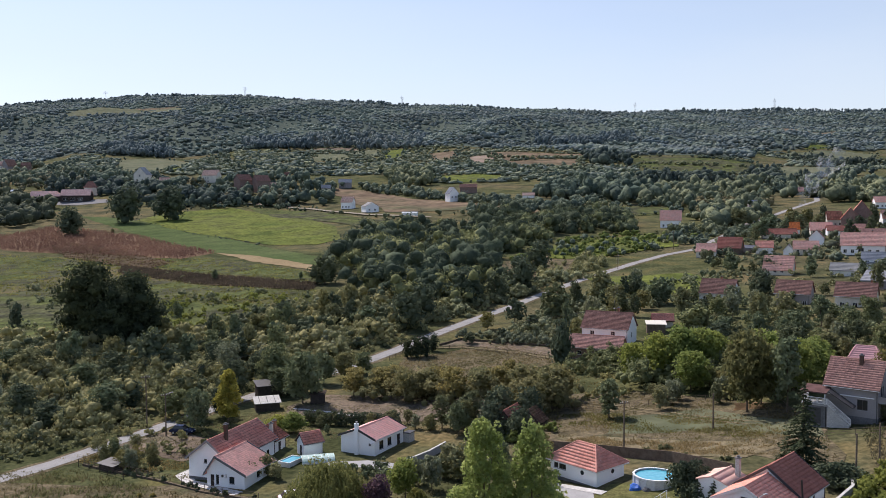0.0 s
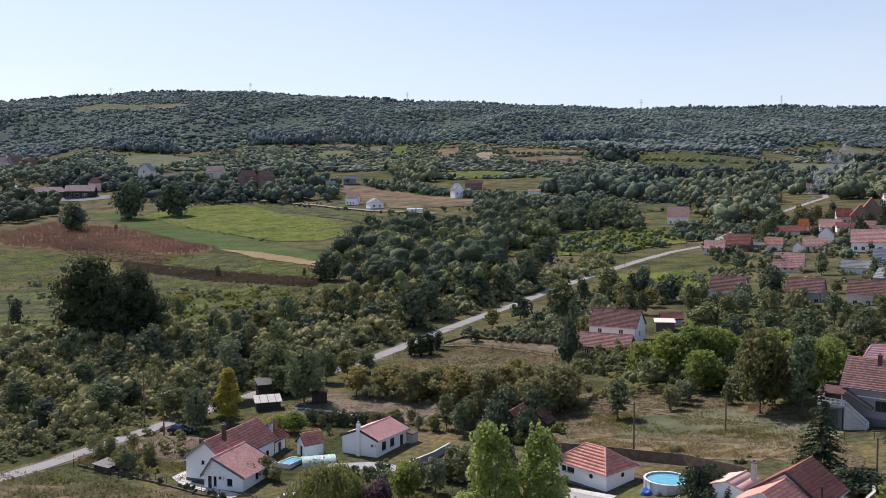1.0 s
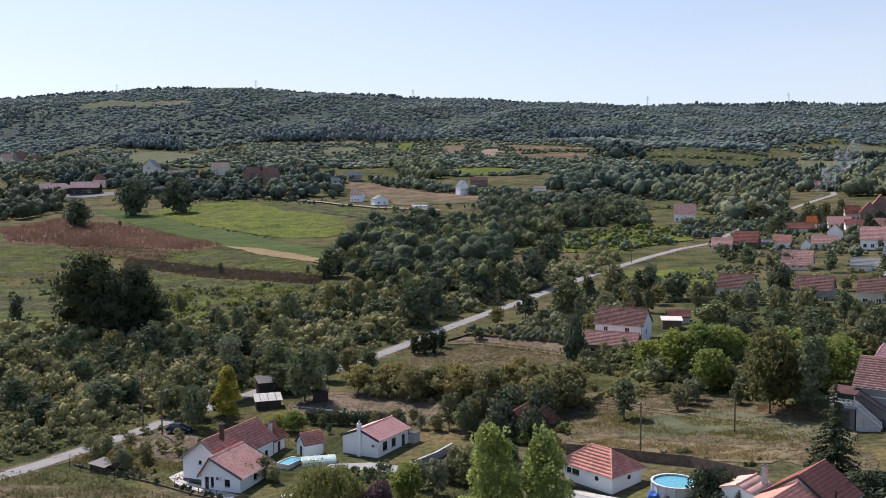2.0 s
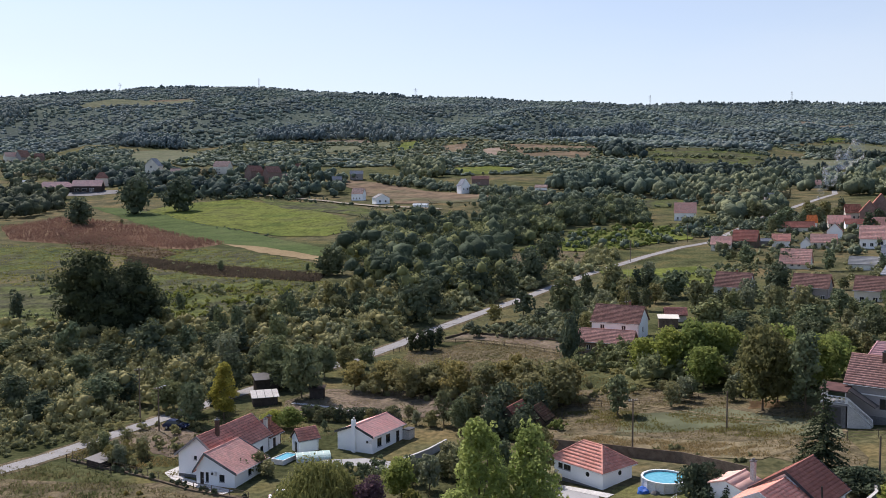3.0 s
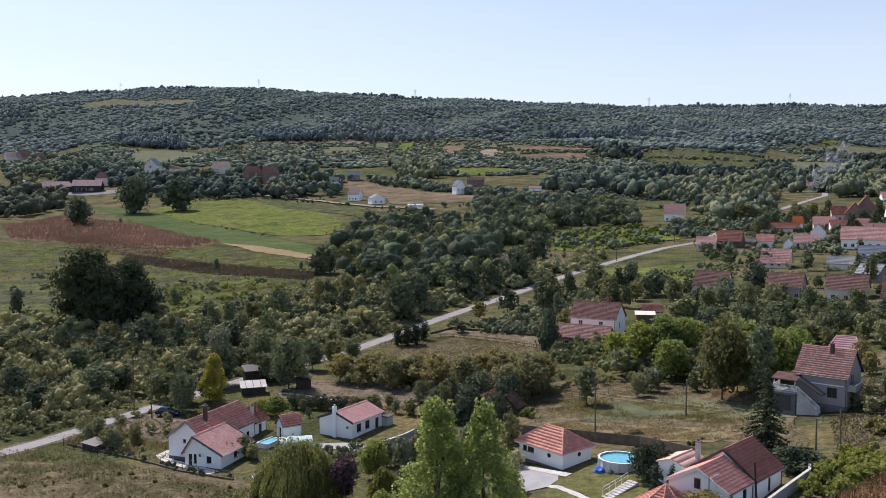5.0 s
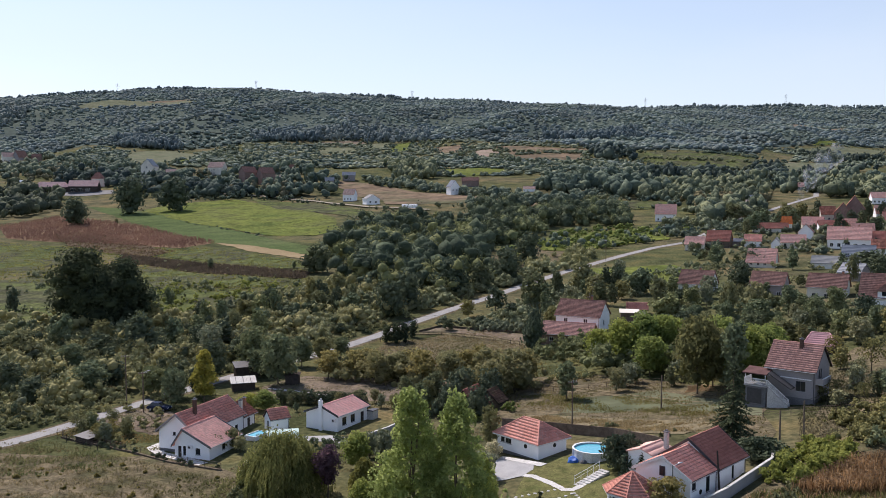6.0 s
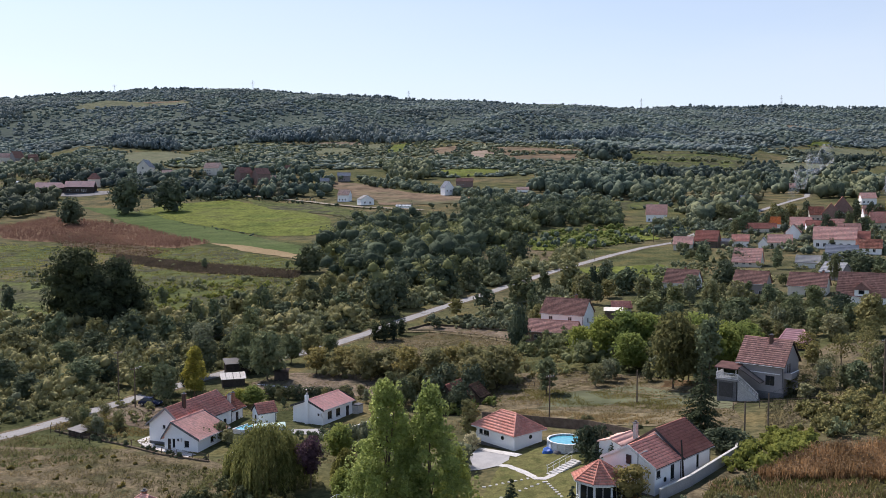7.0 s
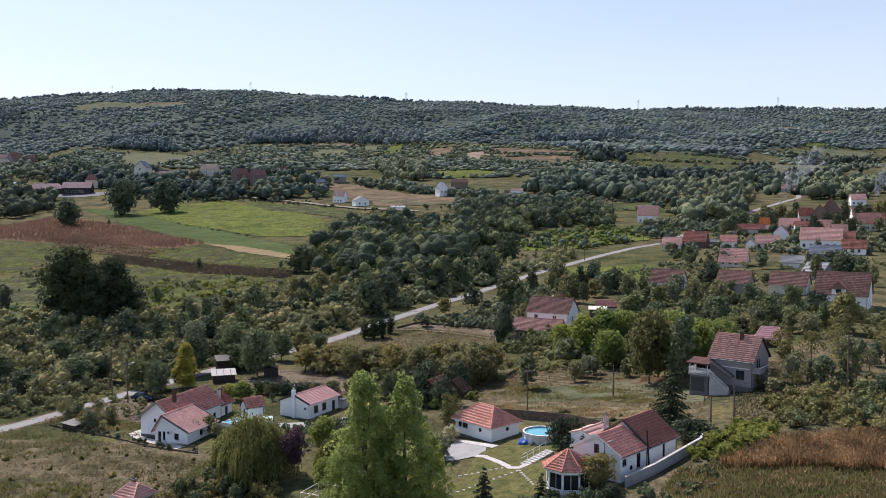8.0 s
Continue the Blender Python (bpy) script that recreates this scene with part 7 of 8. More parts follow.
# scattered trees of the gardens and the village
for poly, n, lo, hi, seed, kinds in (
        ([(12, 232), (60, 300), (66, 268), (44, 228), (24, 218)], 20, 4, 7.5, 201, ("round", "tall", "small")),
        ([(48, 180), (50, 220), (66, 250), (100, 190), (92, 165), (70, 168)], 26, 3.5, 6.5, 202, ("round", "tall", "small")),
        ([(100, 215), (78, 250), (95, 290), (140, 280), (130, 230)], 14, 3, 6, 203, ("round", "tall")),
        ([(80, 300), (95, 350), (160, 330), (150, 300)], 10, 2.5, 5, 204, ("round", "small")),
        ([(120, 395), (150, 470), (260, 500), (280, 420), (240, 360), (190, 380)], 44, 6, 11, 205, ("round", "tall")),
        ([(58, 112), (56, 118), (90, 150), (100, 118), (80, 108)], 20, 2.5, 4.5, 206, ("small",)),
        ([(-60, 150), (-50, 139), (-56, 136), (-68, 147)], 15, 2.2, 3.4, 207, ("small", "airy")),
        ([(-30, 152), (-36, 158), (-14, 158), (-10, 152)], 9, 1.6, 3, 208, ("small", "brown")),
        ([(-12, 150), (-5, 143), (-3, 150), (-6, 158)], 6, 4, 6.5, 209, ("round", "tall")),
        ([(-34, 104), (-26, 106), (-20, 96), (-34, 94)], 7, 2, 3.2, 210, ("small", "round")),
        ([(-14, 118), (-20, 126), (-8, 136), (0, 128)], 9, 3, 5, 211, ("small", "round")),
        ([(24, 150), (46, 152), (52, 166), (24, 164)], 14, 2.5, 4.5, 212, ("small", "brown"))):
    xs, yy2, rng = scatter(poly, n, seed)
    for x, y in zip(xs, yy2):
        h = rng.uniform(lo, hi)
        k = kinds[rng.integers(len(kinds))]
        place_tree(k, float(x), float(y), h, h * (0.55 if k == "tall" else rng.uniform(0.8, 1.05)))


def thicket(name, poly, n, lo, hi, leaves, size, mat, seed, label, category="bushes", keep=None):
    """Dense bushes that grow into one another."""
    x, y, rng = scatter(poly, n, seed)
    if keep is not None:
        k = keep(x, y)
        x, y = x[k], y[k]
    z = ground(x, y)
    vs, fs, o = [], [], 0
    for px, py, pz in zip(x, y, z):
        h = lo + (hi - lo) * rng.uniform() ** 1.3
        w = h * rng.uniform(0.85, 1.35)
        m = int(rng.integers(6, 11)) if py < 300 else int(rng.integers(4, 7))
        r = w * rng.uniform(0.15, 0.27, m) * (1.0 if py < 300 else 1.25)
        d = rng.normal(size=(m, 2)) * w * 0.25
        dome = np.clip(1 - 1.6 * (d ** 2).sum(1) / w ** 2, 0.35, 1)
        blobs = np.stack([px + d[:, 0], py + d[:, 1], pz + np.maximum(r * 0.3, h * dome * rng.uniform(0.4, 0.98, m) - r * 0.6), r, r * rng.uniform(0.8, 1.2, m)], 1)
        near = py < 215
        v, f = blob_leaves(rng, blobs, int((230 if near else leaves * 0.6) * (h / hi) ** 1.3) + 14, (0.15 + 0.016 * h) if near else size * 0.8, 0.8, core=0.6 if near else 0.72, wide=near)
        vs.append(v)
        fs.append(f + o)
        o += len(v)
    ob = link(name, fast_mesh(name, np.concatenate(vs), np.concatenate(fs)), mat)
    return tagged(ob, label, category, kind="stuff")


P_BRUSH = [(-130, 240), (-75, 240), (-54, 279), (-28, 287), (-3, 268), (-16, 242), (-42, 208), (-60, 178), (-70, 161), (-82, 144), (-120, 150)]
thicket("bushes", P_BRUSH, 560, 2.4, 5.2, 180, 0.34, L_THICKET, 301, "dense thicket of mixed green bushes beside the road")
thicket("bushes", P_BRUSH, 150, 4.0, 7.5, 230, 0.32, L_SCRUB, 302, "olive green willow scrub in the thicket")
thicket("bushes", P_BRUSH, 130, 3.2, 6.6, 220, 0.32, L_DARK, 303, "dark tall bushes in the thicket")
thicket("bushes", P_BRUSH, 130, 2.5, 5.4, 180, 0.30, L_GREYGREEN, 304, "pale grey-green bushes in the thicket")
for i in range(34):
    rng = random.Random(900 + i)
    f = rng.random()
    place_tree(("tall", "round", "airy", "round")[i % 4], -125 + 95 * f + rng.uniform(-8, 8), 158 + 82 * f + rng.uniform(-2, 34), rng.uniform(5.5, 9), rng.uniform(4, 6.5))
thicket("bushes", [(-40, 200), (-15, 239), (8, 269), (2, 273), (-18, 247), (-46, 207)], 100, 0.8, 2.4, 110, 0.24, L_THICKET, 348, "low scrub along the road")
thicket("bushes", [(-77, 143), (-60, 169), (-41, 199), (-46, 207), (-63, 178), (-84, 147)], 100, 0.8, 2.6, 120, 0.22, L_THICKET, 349, "low scrub along the road")
thicket("bushes", [(-8, 228), (-3, 233), (11, 225.5), (19, 219), (17, 217.6), (9.6, 224), (-3.4, 231.6)], 26, 2.0, 3.6, 150, 0.26, L_GREYGREEN, 358, "olive shrubs along the edge of the dug plot")
P_GROVE = [(-42, 303), (-52, 400), (-56, 480), (-32, 490), (1, 480), (14, 409), (11, 353), (15, 293), (-1, 260), (-11, 258), (-28, 279)]
thicket("grove", P_GROVE, 110, 9, 16, 420, 0.5, L_DARK, 305, "grove of tall dark trees in the valley", "trees")
thicket("grove", P_GROVE, 90, 7, 13, 380, 0.48, L_MID, 306, "green trees of the valley grove", "trees")
thicket("bushes", [(-113, 308), (-77, 307), (-47, 297), (-38, 270), (-46, 246), (-64, 241), (-83, 250), (-98, 269)], 190, 0.8, 2.6, 110, 0.28, L_FRESH, 352, "low green scrub running into the meadow")
thicket("bushes", [(-120, 300), (-60, 300), (-40, 262), (-60, 240), (-140, 250)], 110, 0.6, 1.8, 90, 0.26, L_OLIVE, 353, "low olive scrub in the meadow")
thicket("bushes", [(-181, 353), (-113, 324), (-50, 301), (-52, 268), (-75, 238), (-125, 238)], 70, 0.8, 3.8, 220, 0.26, L_SCRUB, 307, "scattered bushes in the rough meadow")
thicket("bushes", [(-3, 262), (30, 306), (60, 350), (54, 366), (10, 330), (-2, 290)], 100, 2.5, 5, 300, 0.34, L_THICKET, 308, "bushes along the far side of the road")
P_BELT = [(10, 473), (19, 546), (45, 522), (44, 477), (72, 541), (100, 523), (89, 446), (61, 466), (42, 430), (20, 392), (8, 395)]
thicket("grove", P_BELT, 85, 8, 14, 420, 0.6, L_DARK, 309, "belt of tall dark trees along the stream", "trees")
thicket("grove", P_BELT, 60, 6, 12, 380, 0.6, L_MID, 319, "green trees along the stream", "trees")
thicket("bushes", [(50.1, 104.6), (54, 113), (70, 118), (90, 118), (84, 104)], 25, 1.6, 3.2, 330, 0.2, L_MID, 310, "bushy hedge above the maize")
thicket("bushes", [(33.2, 96.9), (39.7, 107.6), (43.7, 110.2), (47.3, 107.8), (46.7, 102.6), (38.5, 97.0)], 75, 0.9, 2.3, 330, 0.13, L_FRESH, 311, "fresh green shrub bank beside the garden wall")
thicket("bushes", [(25, 88), (34, 95), (30, 91), (22, 84), (12, 86), (12, 92), (20, 93)], 30, 1.0, 2.4, 280, 0.16, L_MID, 312, "low bushes in front of the villa")
thicket("bushes", [(58, 116), (92, 126), (110, 118), (100, 108), (62, 108)], 60, 1.6, 3.4, 300, 0.22, L_MID, 313, "olive scrub on the slope")
thicket("bushes", [(8, 158), (12, 190), (26, 196), (28, 166)], 40, 1.0, 2.2, 150, 0.2, L_THICKET, 314, "low scrub at the field edge")
thicket("bushes", [(-46, 148), (-60, 170), (-72, 152), (-52, 134)], 40, 0.8, 1.6, 160, 0.18, L_THICKET, 315, "garden bushes between road and house")
thicket("bushes", [(-34, 121), (-22, 118), (-8, 128), (-16, 136), (-30, 128)], 26, 1.4, 2.8, 280, 0.2, L_MID, 316, "garden bushes between the white houses")
thicket("bushes", [(45, 165), (90, 160), (100, 190), (60, 200), (40, 190)], 90, 1.4, 3.2, 170, 0.26, L_OLIVE, 317, "overgrown gardens")
thicket("bushes", [(30, 232), (62, 256), (110, 300), (100, 320), (50, 290), (30, 262)], 110, 1.4, 3.4, 120, 0.32, L_THICKET, 318, "garden hedges and scrub")

thicket("bushes", [(48, 182), (50, 224), (70, 252), (100, 205), (104, 180), (70, 168)], 130, 1.6, 3.6, 120, 0.34, L_MID, 320, "leafy garden trees and bushes between the houses")
thicket("bushes", [(48, 182), (50, 224), (70, 252), (100, 205), (104, 180), (70, 168)], 80, 1.6, 4.2, 120, 0.34, L_OLIVE, 321, "olive garden trees and bushes between the houses")
thicket("bushes", [(60, 262), (90, 312), (150, 300), (190, 300), (150, 262), (100, 250)], 90, 1.5, 3.4, 100, 0.4, L_THICKET, 322, "gardens behind the houses")
thicket("bushes", [(84, 330), (110, 400), (180, 400), (250, 440), (270, 380), (180, 320)], 150, 2.2, 5.6, 90, 0.5, L_HEDGEHAZE, 323, "village gardens with bushes and fruit trees")
thicket("bushes", [(14, 190), (26, 200), (46, 198), (46, 186), (28, 180)], 50, 2.0, 4.4, 170, 0.26, L_MID, 324, "shrubs round the barn")
thicket("bushes", [(26, 166), (30, 184), (54, 186), (50, 164)], 46, 3.0, 6.4, 260, 0.28, L_MID, 325, "leafy green copse beside the barn")
thicket("bushes", [(-8, 248), (14, 276), (44, 320), (40, 328), (8, 290), (-12, 254)], 70, 2.4, 5.0, 150, 0.34, L_THICKET, 326, "scrub along the road")
thicket("bushes", [(0, 228), (18, 250), (46, 290), (52, 270), (36, 236), (20, 226)], 90, 2.2, 4.6, 150, 0.3, L_THICKET, 327, "bushes and young trees beside the road")

thicket("bushes", [(-36, 100), (-28, 112), (-20, 105), (-6, 101), (-4, 94), (-36, 92)], 70, 0.9, 2.6, 260, 0.17, L_OLIVE, 335, "olive shrubs below the willow")
thicket("trees", [(-30, 181), (-14, 181), (2, 177), (14, 165), (9, 158), (-2, 166), (-14, 172), (-28, 177)], 30, 4.6, 7.0, 420, 0.24, L_BROWN, 344, "dense row of olive-brown orchard trees", "trees")
thicket("bushes", [(4, 226), (14, 242), (26, 250), (32, 236), (20, 222)], 46, 1.4, 3.8, 170, 0.26, L_SCRUB, 347, "bushes between paddock and road")
thicket("bushes", [(-34, 107), (-29, 112), (-26, 106), (-30, 102)], 14, 1.6, 3.2, 300, 0.17, L_DARK, 336, "dark shrubs at the foot of the willow")
thicket("bushes", [(49, 104), (48.8, 117), (54, 121), (64, 124), (72, 118), (68, 104), (56, 102)], 70, 1.4, 3.2, 320, 0.17, L_OLIVE, 337, "olive shrubs on the slope above the maize")
thicket("bushes", [(60, 120), (66, 128), (92, 132), (98, 118), (80, 110)], 60, 1.4, 3.2, 260, 0.2, L_MID, 338, "green shrubs below the orchard")
thicket("bushes", [(-4, 144), (2, 143.5), (3, 146), (-1, 151), (-4, 150)], 12, 2.4, 4.2, 320, 0.2, L_DARK, 346, "dark ivy and shrubs over the old cottage")
thicket("bushes", [(0, 141), (8, 144), (10, 151), (6, 147), (-1, 144)], 16, 1.2, 2.4, 200, 0.18, L_FRESH, 339, "ivy and bushes round the old cottage")
thicket("bushes", [(33, 122), (30, 128), (22, 134), (18, 131), (28, 121)], 12, 0.4, 0.9, 90, 0.14, L_OLIVE, 343, "low yellow-green scrub along the field edge")
thicket("bushes", [(104, 440), (112, 456), (130, 458), (150, 450), (140, 432)], 30, 3, 7, 120, 0.5, L_HEDGEHAZE, 345, "trees in front of the village houses", "trees")
thicket("bushes", [(42, 412), (71, 431), (104, 440), (100, 395), (84, 389), (64, 376), (49, 371), (39, 374)], 110, 0.8, 2.6, 50, 0.5, L_FRESH, 350, "low fresh green scrub in the meadow")
thicket("bushes", [(96, 396), (130, 432), (176, 490), (190, 480), (146, 422), (110, 392)], 70, 2.5, 5.5, 80, 0.5, L_HEDGEHAZE, 333, "trees along the road into the village")
thicket("bushes", [(84, 392), (118, 430), (160, 480), (150, 500), (104, 450)], 50, 1.8, 3.4, 80, 0.5, L_HEDGEHAZE, 334, "trees along the road into the village")
thicket("bushes", [(-82, 138), (-47, 128), (-34, 120), (-30, 108), (-60, 100), (-90, 110)], 80, 0.2, 0.55, 40, 0.14, L_WARM, 354, "low weeds in the dry field", "weeds")
thicket("bushes", [(-40, 99.0), (-33, 97.4), (-33, 94), (-41, 95)], 16, 1.2, 2.6, 200, 0.17, L_OLIVE, 355, "olive bushes before the low cottage")
thicket("bushes", [(-10, 92), (-8, 86), (2, 84), (4, 90), (3, 96), (-6, 96)], 34, 1.4, 3.6, 260, 0.17, L_BRIGHT, 356, "leafy shoots round the foot of the poplars")
thicket("bushes", [(-66, 142.8), (-51, 133.4), (-43, 127.2), (-34, 122.8), (-34, 121.8), (-43, 126.0), (-51, 132.2), (-66, 141.6)], 60, 0.4, 1.1, 120, 0.14, L_DARK, 357, "dark weeds and low bushes along the fence")
for k, (poly, n) in enumerate((([(-200, 400), (-114, 408), (-62, 358), (-50, 300), (-68, 280), (-160, 320), (-230, 380)], 45),)):
    thicket("weeds", poly, n, 0.3, 1.4, 26, 0.3, L_THICKET, 340 + k, "tall weeds standing in the meadow", "weeds")

def clumps(name, x, y, h, w, mat, label, seed, faces=1, category="trees", sprays=0, closed=False):
    """Far-off trees: uneven lumps of foliage, many to a wood, with sprays of leaves where they are nearer."""
    rng = np.random.default_rng(seed)
    n = len(x)
    z = ground(x, y)
    blobs = np.stack([x, y, z + h * 0.45, w * 0.5, h * 0.5], 1)
    if closed:
        blobs = np.stack([x, y, z + h * 0.34, 1.3 + w * 0.5, h * 0.38], 1)
    if sprays:
        more = np.r_[blobs, blobs]
        more[:, :2] += rng.normal(size=(2 * n, 2)) * np.r_[w, w][:, None] * 0.28
        more[:, 2] += np.r_[h, h] * rng.uniform(-0.2, 0.3, 2 * n)
        more[:, 3:] *= rng.uniform(0.4, 0.72, (2 * n, 1))
        blobs[:, 3:] *= 0.82
        blobs, sprays, n = np.r_[blobs, more], max(1, sprays // 2), 3 * n
    v, f = cores(rng, blobs, 0.95, faces) if faces else (np.zeros((0, 3)), np.zeros((0, 3), int))
    if sprays:
        k = np.repeat(np.arange(n), sprays)
        d = rng.normal(size=(len(k), 3))
        d /= np.linalg.norm(d, axis=1, keepdims=True)
        d[:, 2] = np.abs(d[:, 2])
        c = blobs[k, :3] + d * rng.uniform(0.7, 1.1, len(k))[:, None] * blobs[k][:, [3, 3, 4]]
        v2, f2 = leaf_quads(rng, c, d, h.mean() * 0.13, 0.5)
        v, f = np.r_[v, v2], np.r_[f, f2 + len(v)]
    ob = link(name, fast_mesh(name, v, f), mat)
    return tagged(ob, label, category, kind="stuff")


def lumps(x, y, scale, seed):
    """Smooth uneven values from 0 to 1 over the land."""
    rng = np.random.default_rng(seed)
    s = np.zeros_like(x)
    for k in range(7):
        a, p = rng.uniform(0, 2 * math.pi), rng.uniform(0, 6.3)
        f = 2 * math.pi / (scale * rng.uniform(0.5, 1.6))
        s += np.sin((x * math.cos(a) + y * math.sin(a)) * f + p)
    return 0.5 + s / 7


def kept_clear(x, y):
    """True on the far fields and where a tree would stand in or close before a distant house."""
    k = np.zeros(x.shape, bool)
    for p in FIELDS:
        k |= inside(p, x, y)
    for hx, hy, length in HOMES:
        k |= (np.abs(x - hx * y / hy) < length * 0.62) & (y > hy - 14) & (y < hy + length * 0.7)
    return k


def grow(name, poly, n, lo, hi, mat, label, seed, sprays=8, faces=1, slim=1.0, patchy=0.0, scale=120, category="trees"):
    """Trees or scrub of one kind all over an outline, thinned into patches."""
    x, y, rng = scatter(poly, n, seed)
    k = ~kept_clear(x, y)
    if patchy:
        k &= lumps(x, y * 2.2, scale, seed) + rng.normal(size=len(x)) * 0.06 > patchy
    x, y = x[k], y[k]
    h = lo * 0.8 + (hi * 1.15 - lo * 0.8) * rng.uniform(size=len(x)) ** 1.6
    return clumps(name, x, y, h, h * rng.uniform(0.5, 1.25, len(x)) * slim, mat, label, seed, faces, category, sprays)


def wood(name, poly, n, lo, hi, mats, seed, zone, label, slim=0.9, gaps=0.0, category="trees"):
    """Closed woodland: trees all over an outline, sorted into stands of differing leaf."""
    x, y, rng = scatter(poly, n, seed)
    k = ~kept_clear(x, y)
    if gaps:
        k &= lumps(x, y * 1.6, 42, seed) + rng.normal(size=len(x)) * 0.05 > gaps
    x, y = x[k], y[k]
    h = (lo + (hi - lo) * rng.uniform(size=len(x)) ** 1.4) * (0.8 + 0.4 * lumps(x, y, zone * 0.5, seed + 5))
    w = h * rng.uniform(0.7, 1.3, len(x)) * slim
    stand = lumps(x, y * 1.5, zone, seed + 9) + rng.normal(size=len(x)) * 0.10
    for i, (mat, chosen) in enumerate(zip(mats, ((stand > 0.40) & (stand <= 0.60), stand > 0.60, stand <= 0.40))):
        soft(clumps(name, x[chosen], y[chosen], h[chosen], w[chosen], mat, label[i], seed + i, category=category, closed=True))


# the wooded hills behind the valley
WOODS = [(-1250, 1500), (-625, 1305), (-596, 1422), (-505, 1352), (-411, 1362), (-333, 1409), (-212, 1399), (-134, 1442), (-29, 1374), (33, 1364), (91, 1303), (155, 1154), (241, 1070), (370, 1041), (491, 1355),
         (550, 1369), (759, 1505), (1500, 2500), (-1500, 2500)]
# These leaf colours carry the distant haze as a pale blue tint.
wood("far_wood", WOODS, 27000, 5, 10, (L_FARHAZE, L_FARHAZEDARK, L_FARHAZEPALE), 401, 230, ("unbroken mixed woodland on the far hills", "darker stands of the far woods", "paler young stands of the far woods"))
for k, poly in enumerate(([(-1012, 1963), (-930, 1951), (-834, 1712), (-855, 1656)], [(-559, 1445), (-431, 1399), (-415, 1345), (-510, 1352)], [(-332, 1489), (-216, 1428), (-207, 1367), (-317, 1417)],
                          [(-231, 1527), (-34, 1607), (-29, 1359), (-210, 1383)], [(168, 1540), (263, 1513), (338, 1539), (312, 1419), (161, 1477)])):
    grow("far_wood", poly, 260, 9, 16, L_FARHAZEDARK, "dark tall trees at the edge of the woods", 410 + k, 4, slim=0.7)
grow("far_wood", [(-1350, 2440), (1350, 2440), (1350, 2505), (-1350, 2505)], 1900, 7, 12, L_FARHAZEDARK, "row of trees along the ridge", 416, 3, slim=0.9)
grow("far_wood", [(-800, 1880), (-640, 1900), (-560, 1990), (-600, 2030), (-780, 1940)], 60, 6, 11, L_FARHAZEDARK, "dark trees on the hilltop pasture", 417, 4, slim=0.9)
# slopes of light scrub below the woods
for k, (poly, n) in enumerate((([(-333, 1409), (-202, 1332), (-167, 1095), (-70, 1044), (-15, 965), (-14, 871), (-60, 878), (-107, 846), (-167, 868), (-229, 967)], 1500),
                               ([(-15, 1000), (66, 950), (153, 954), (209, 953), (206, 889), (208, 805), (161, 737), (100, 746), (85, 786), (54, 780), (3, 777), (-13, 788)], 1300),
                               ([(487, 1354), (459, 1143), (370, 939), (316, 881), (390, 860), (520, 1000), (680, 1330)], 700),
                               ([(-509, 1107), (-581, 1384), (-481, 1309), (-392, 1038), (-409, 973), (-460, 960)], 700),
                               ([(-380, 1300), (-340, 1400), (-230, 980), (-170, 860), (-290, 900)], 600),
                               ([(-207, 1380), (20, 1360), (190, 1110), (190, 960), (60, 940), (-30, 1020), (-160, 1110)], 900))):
    wood("scrub", poly, n * 2, 2.0, 5.0, (L_SCRUBHAZE, L_FARHAZEPALE, L_SCRUBHAZE), 420 + k, 70, ("light green scrub on the hillside", "olive scrub on the hillside", "pale scrub on the hillside"), 1.35, 0.3, "bushes")
    grow("scrub", poly, n // 2, 2.5, 6.5, L_HEDGEHAZE, "darker trees among the scrub", 430 + k, 6, patchy=0.45, scale=90)
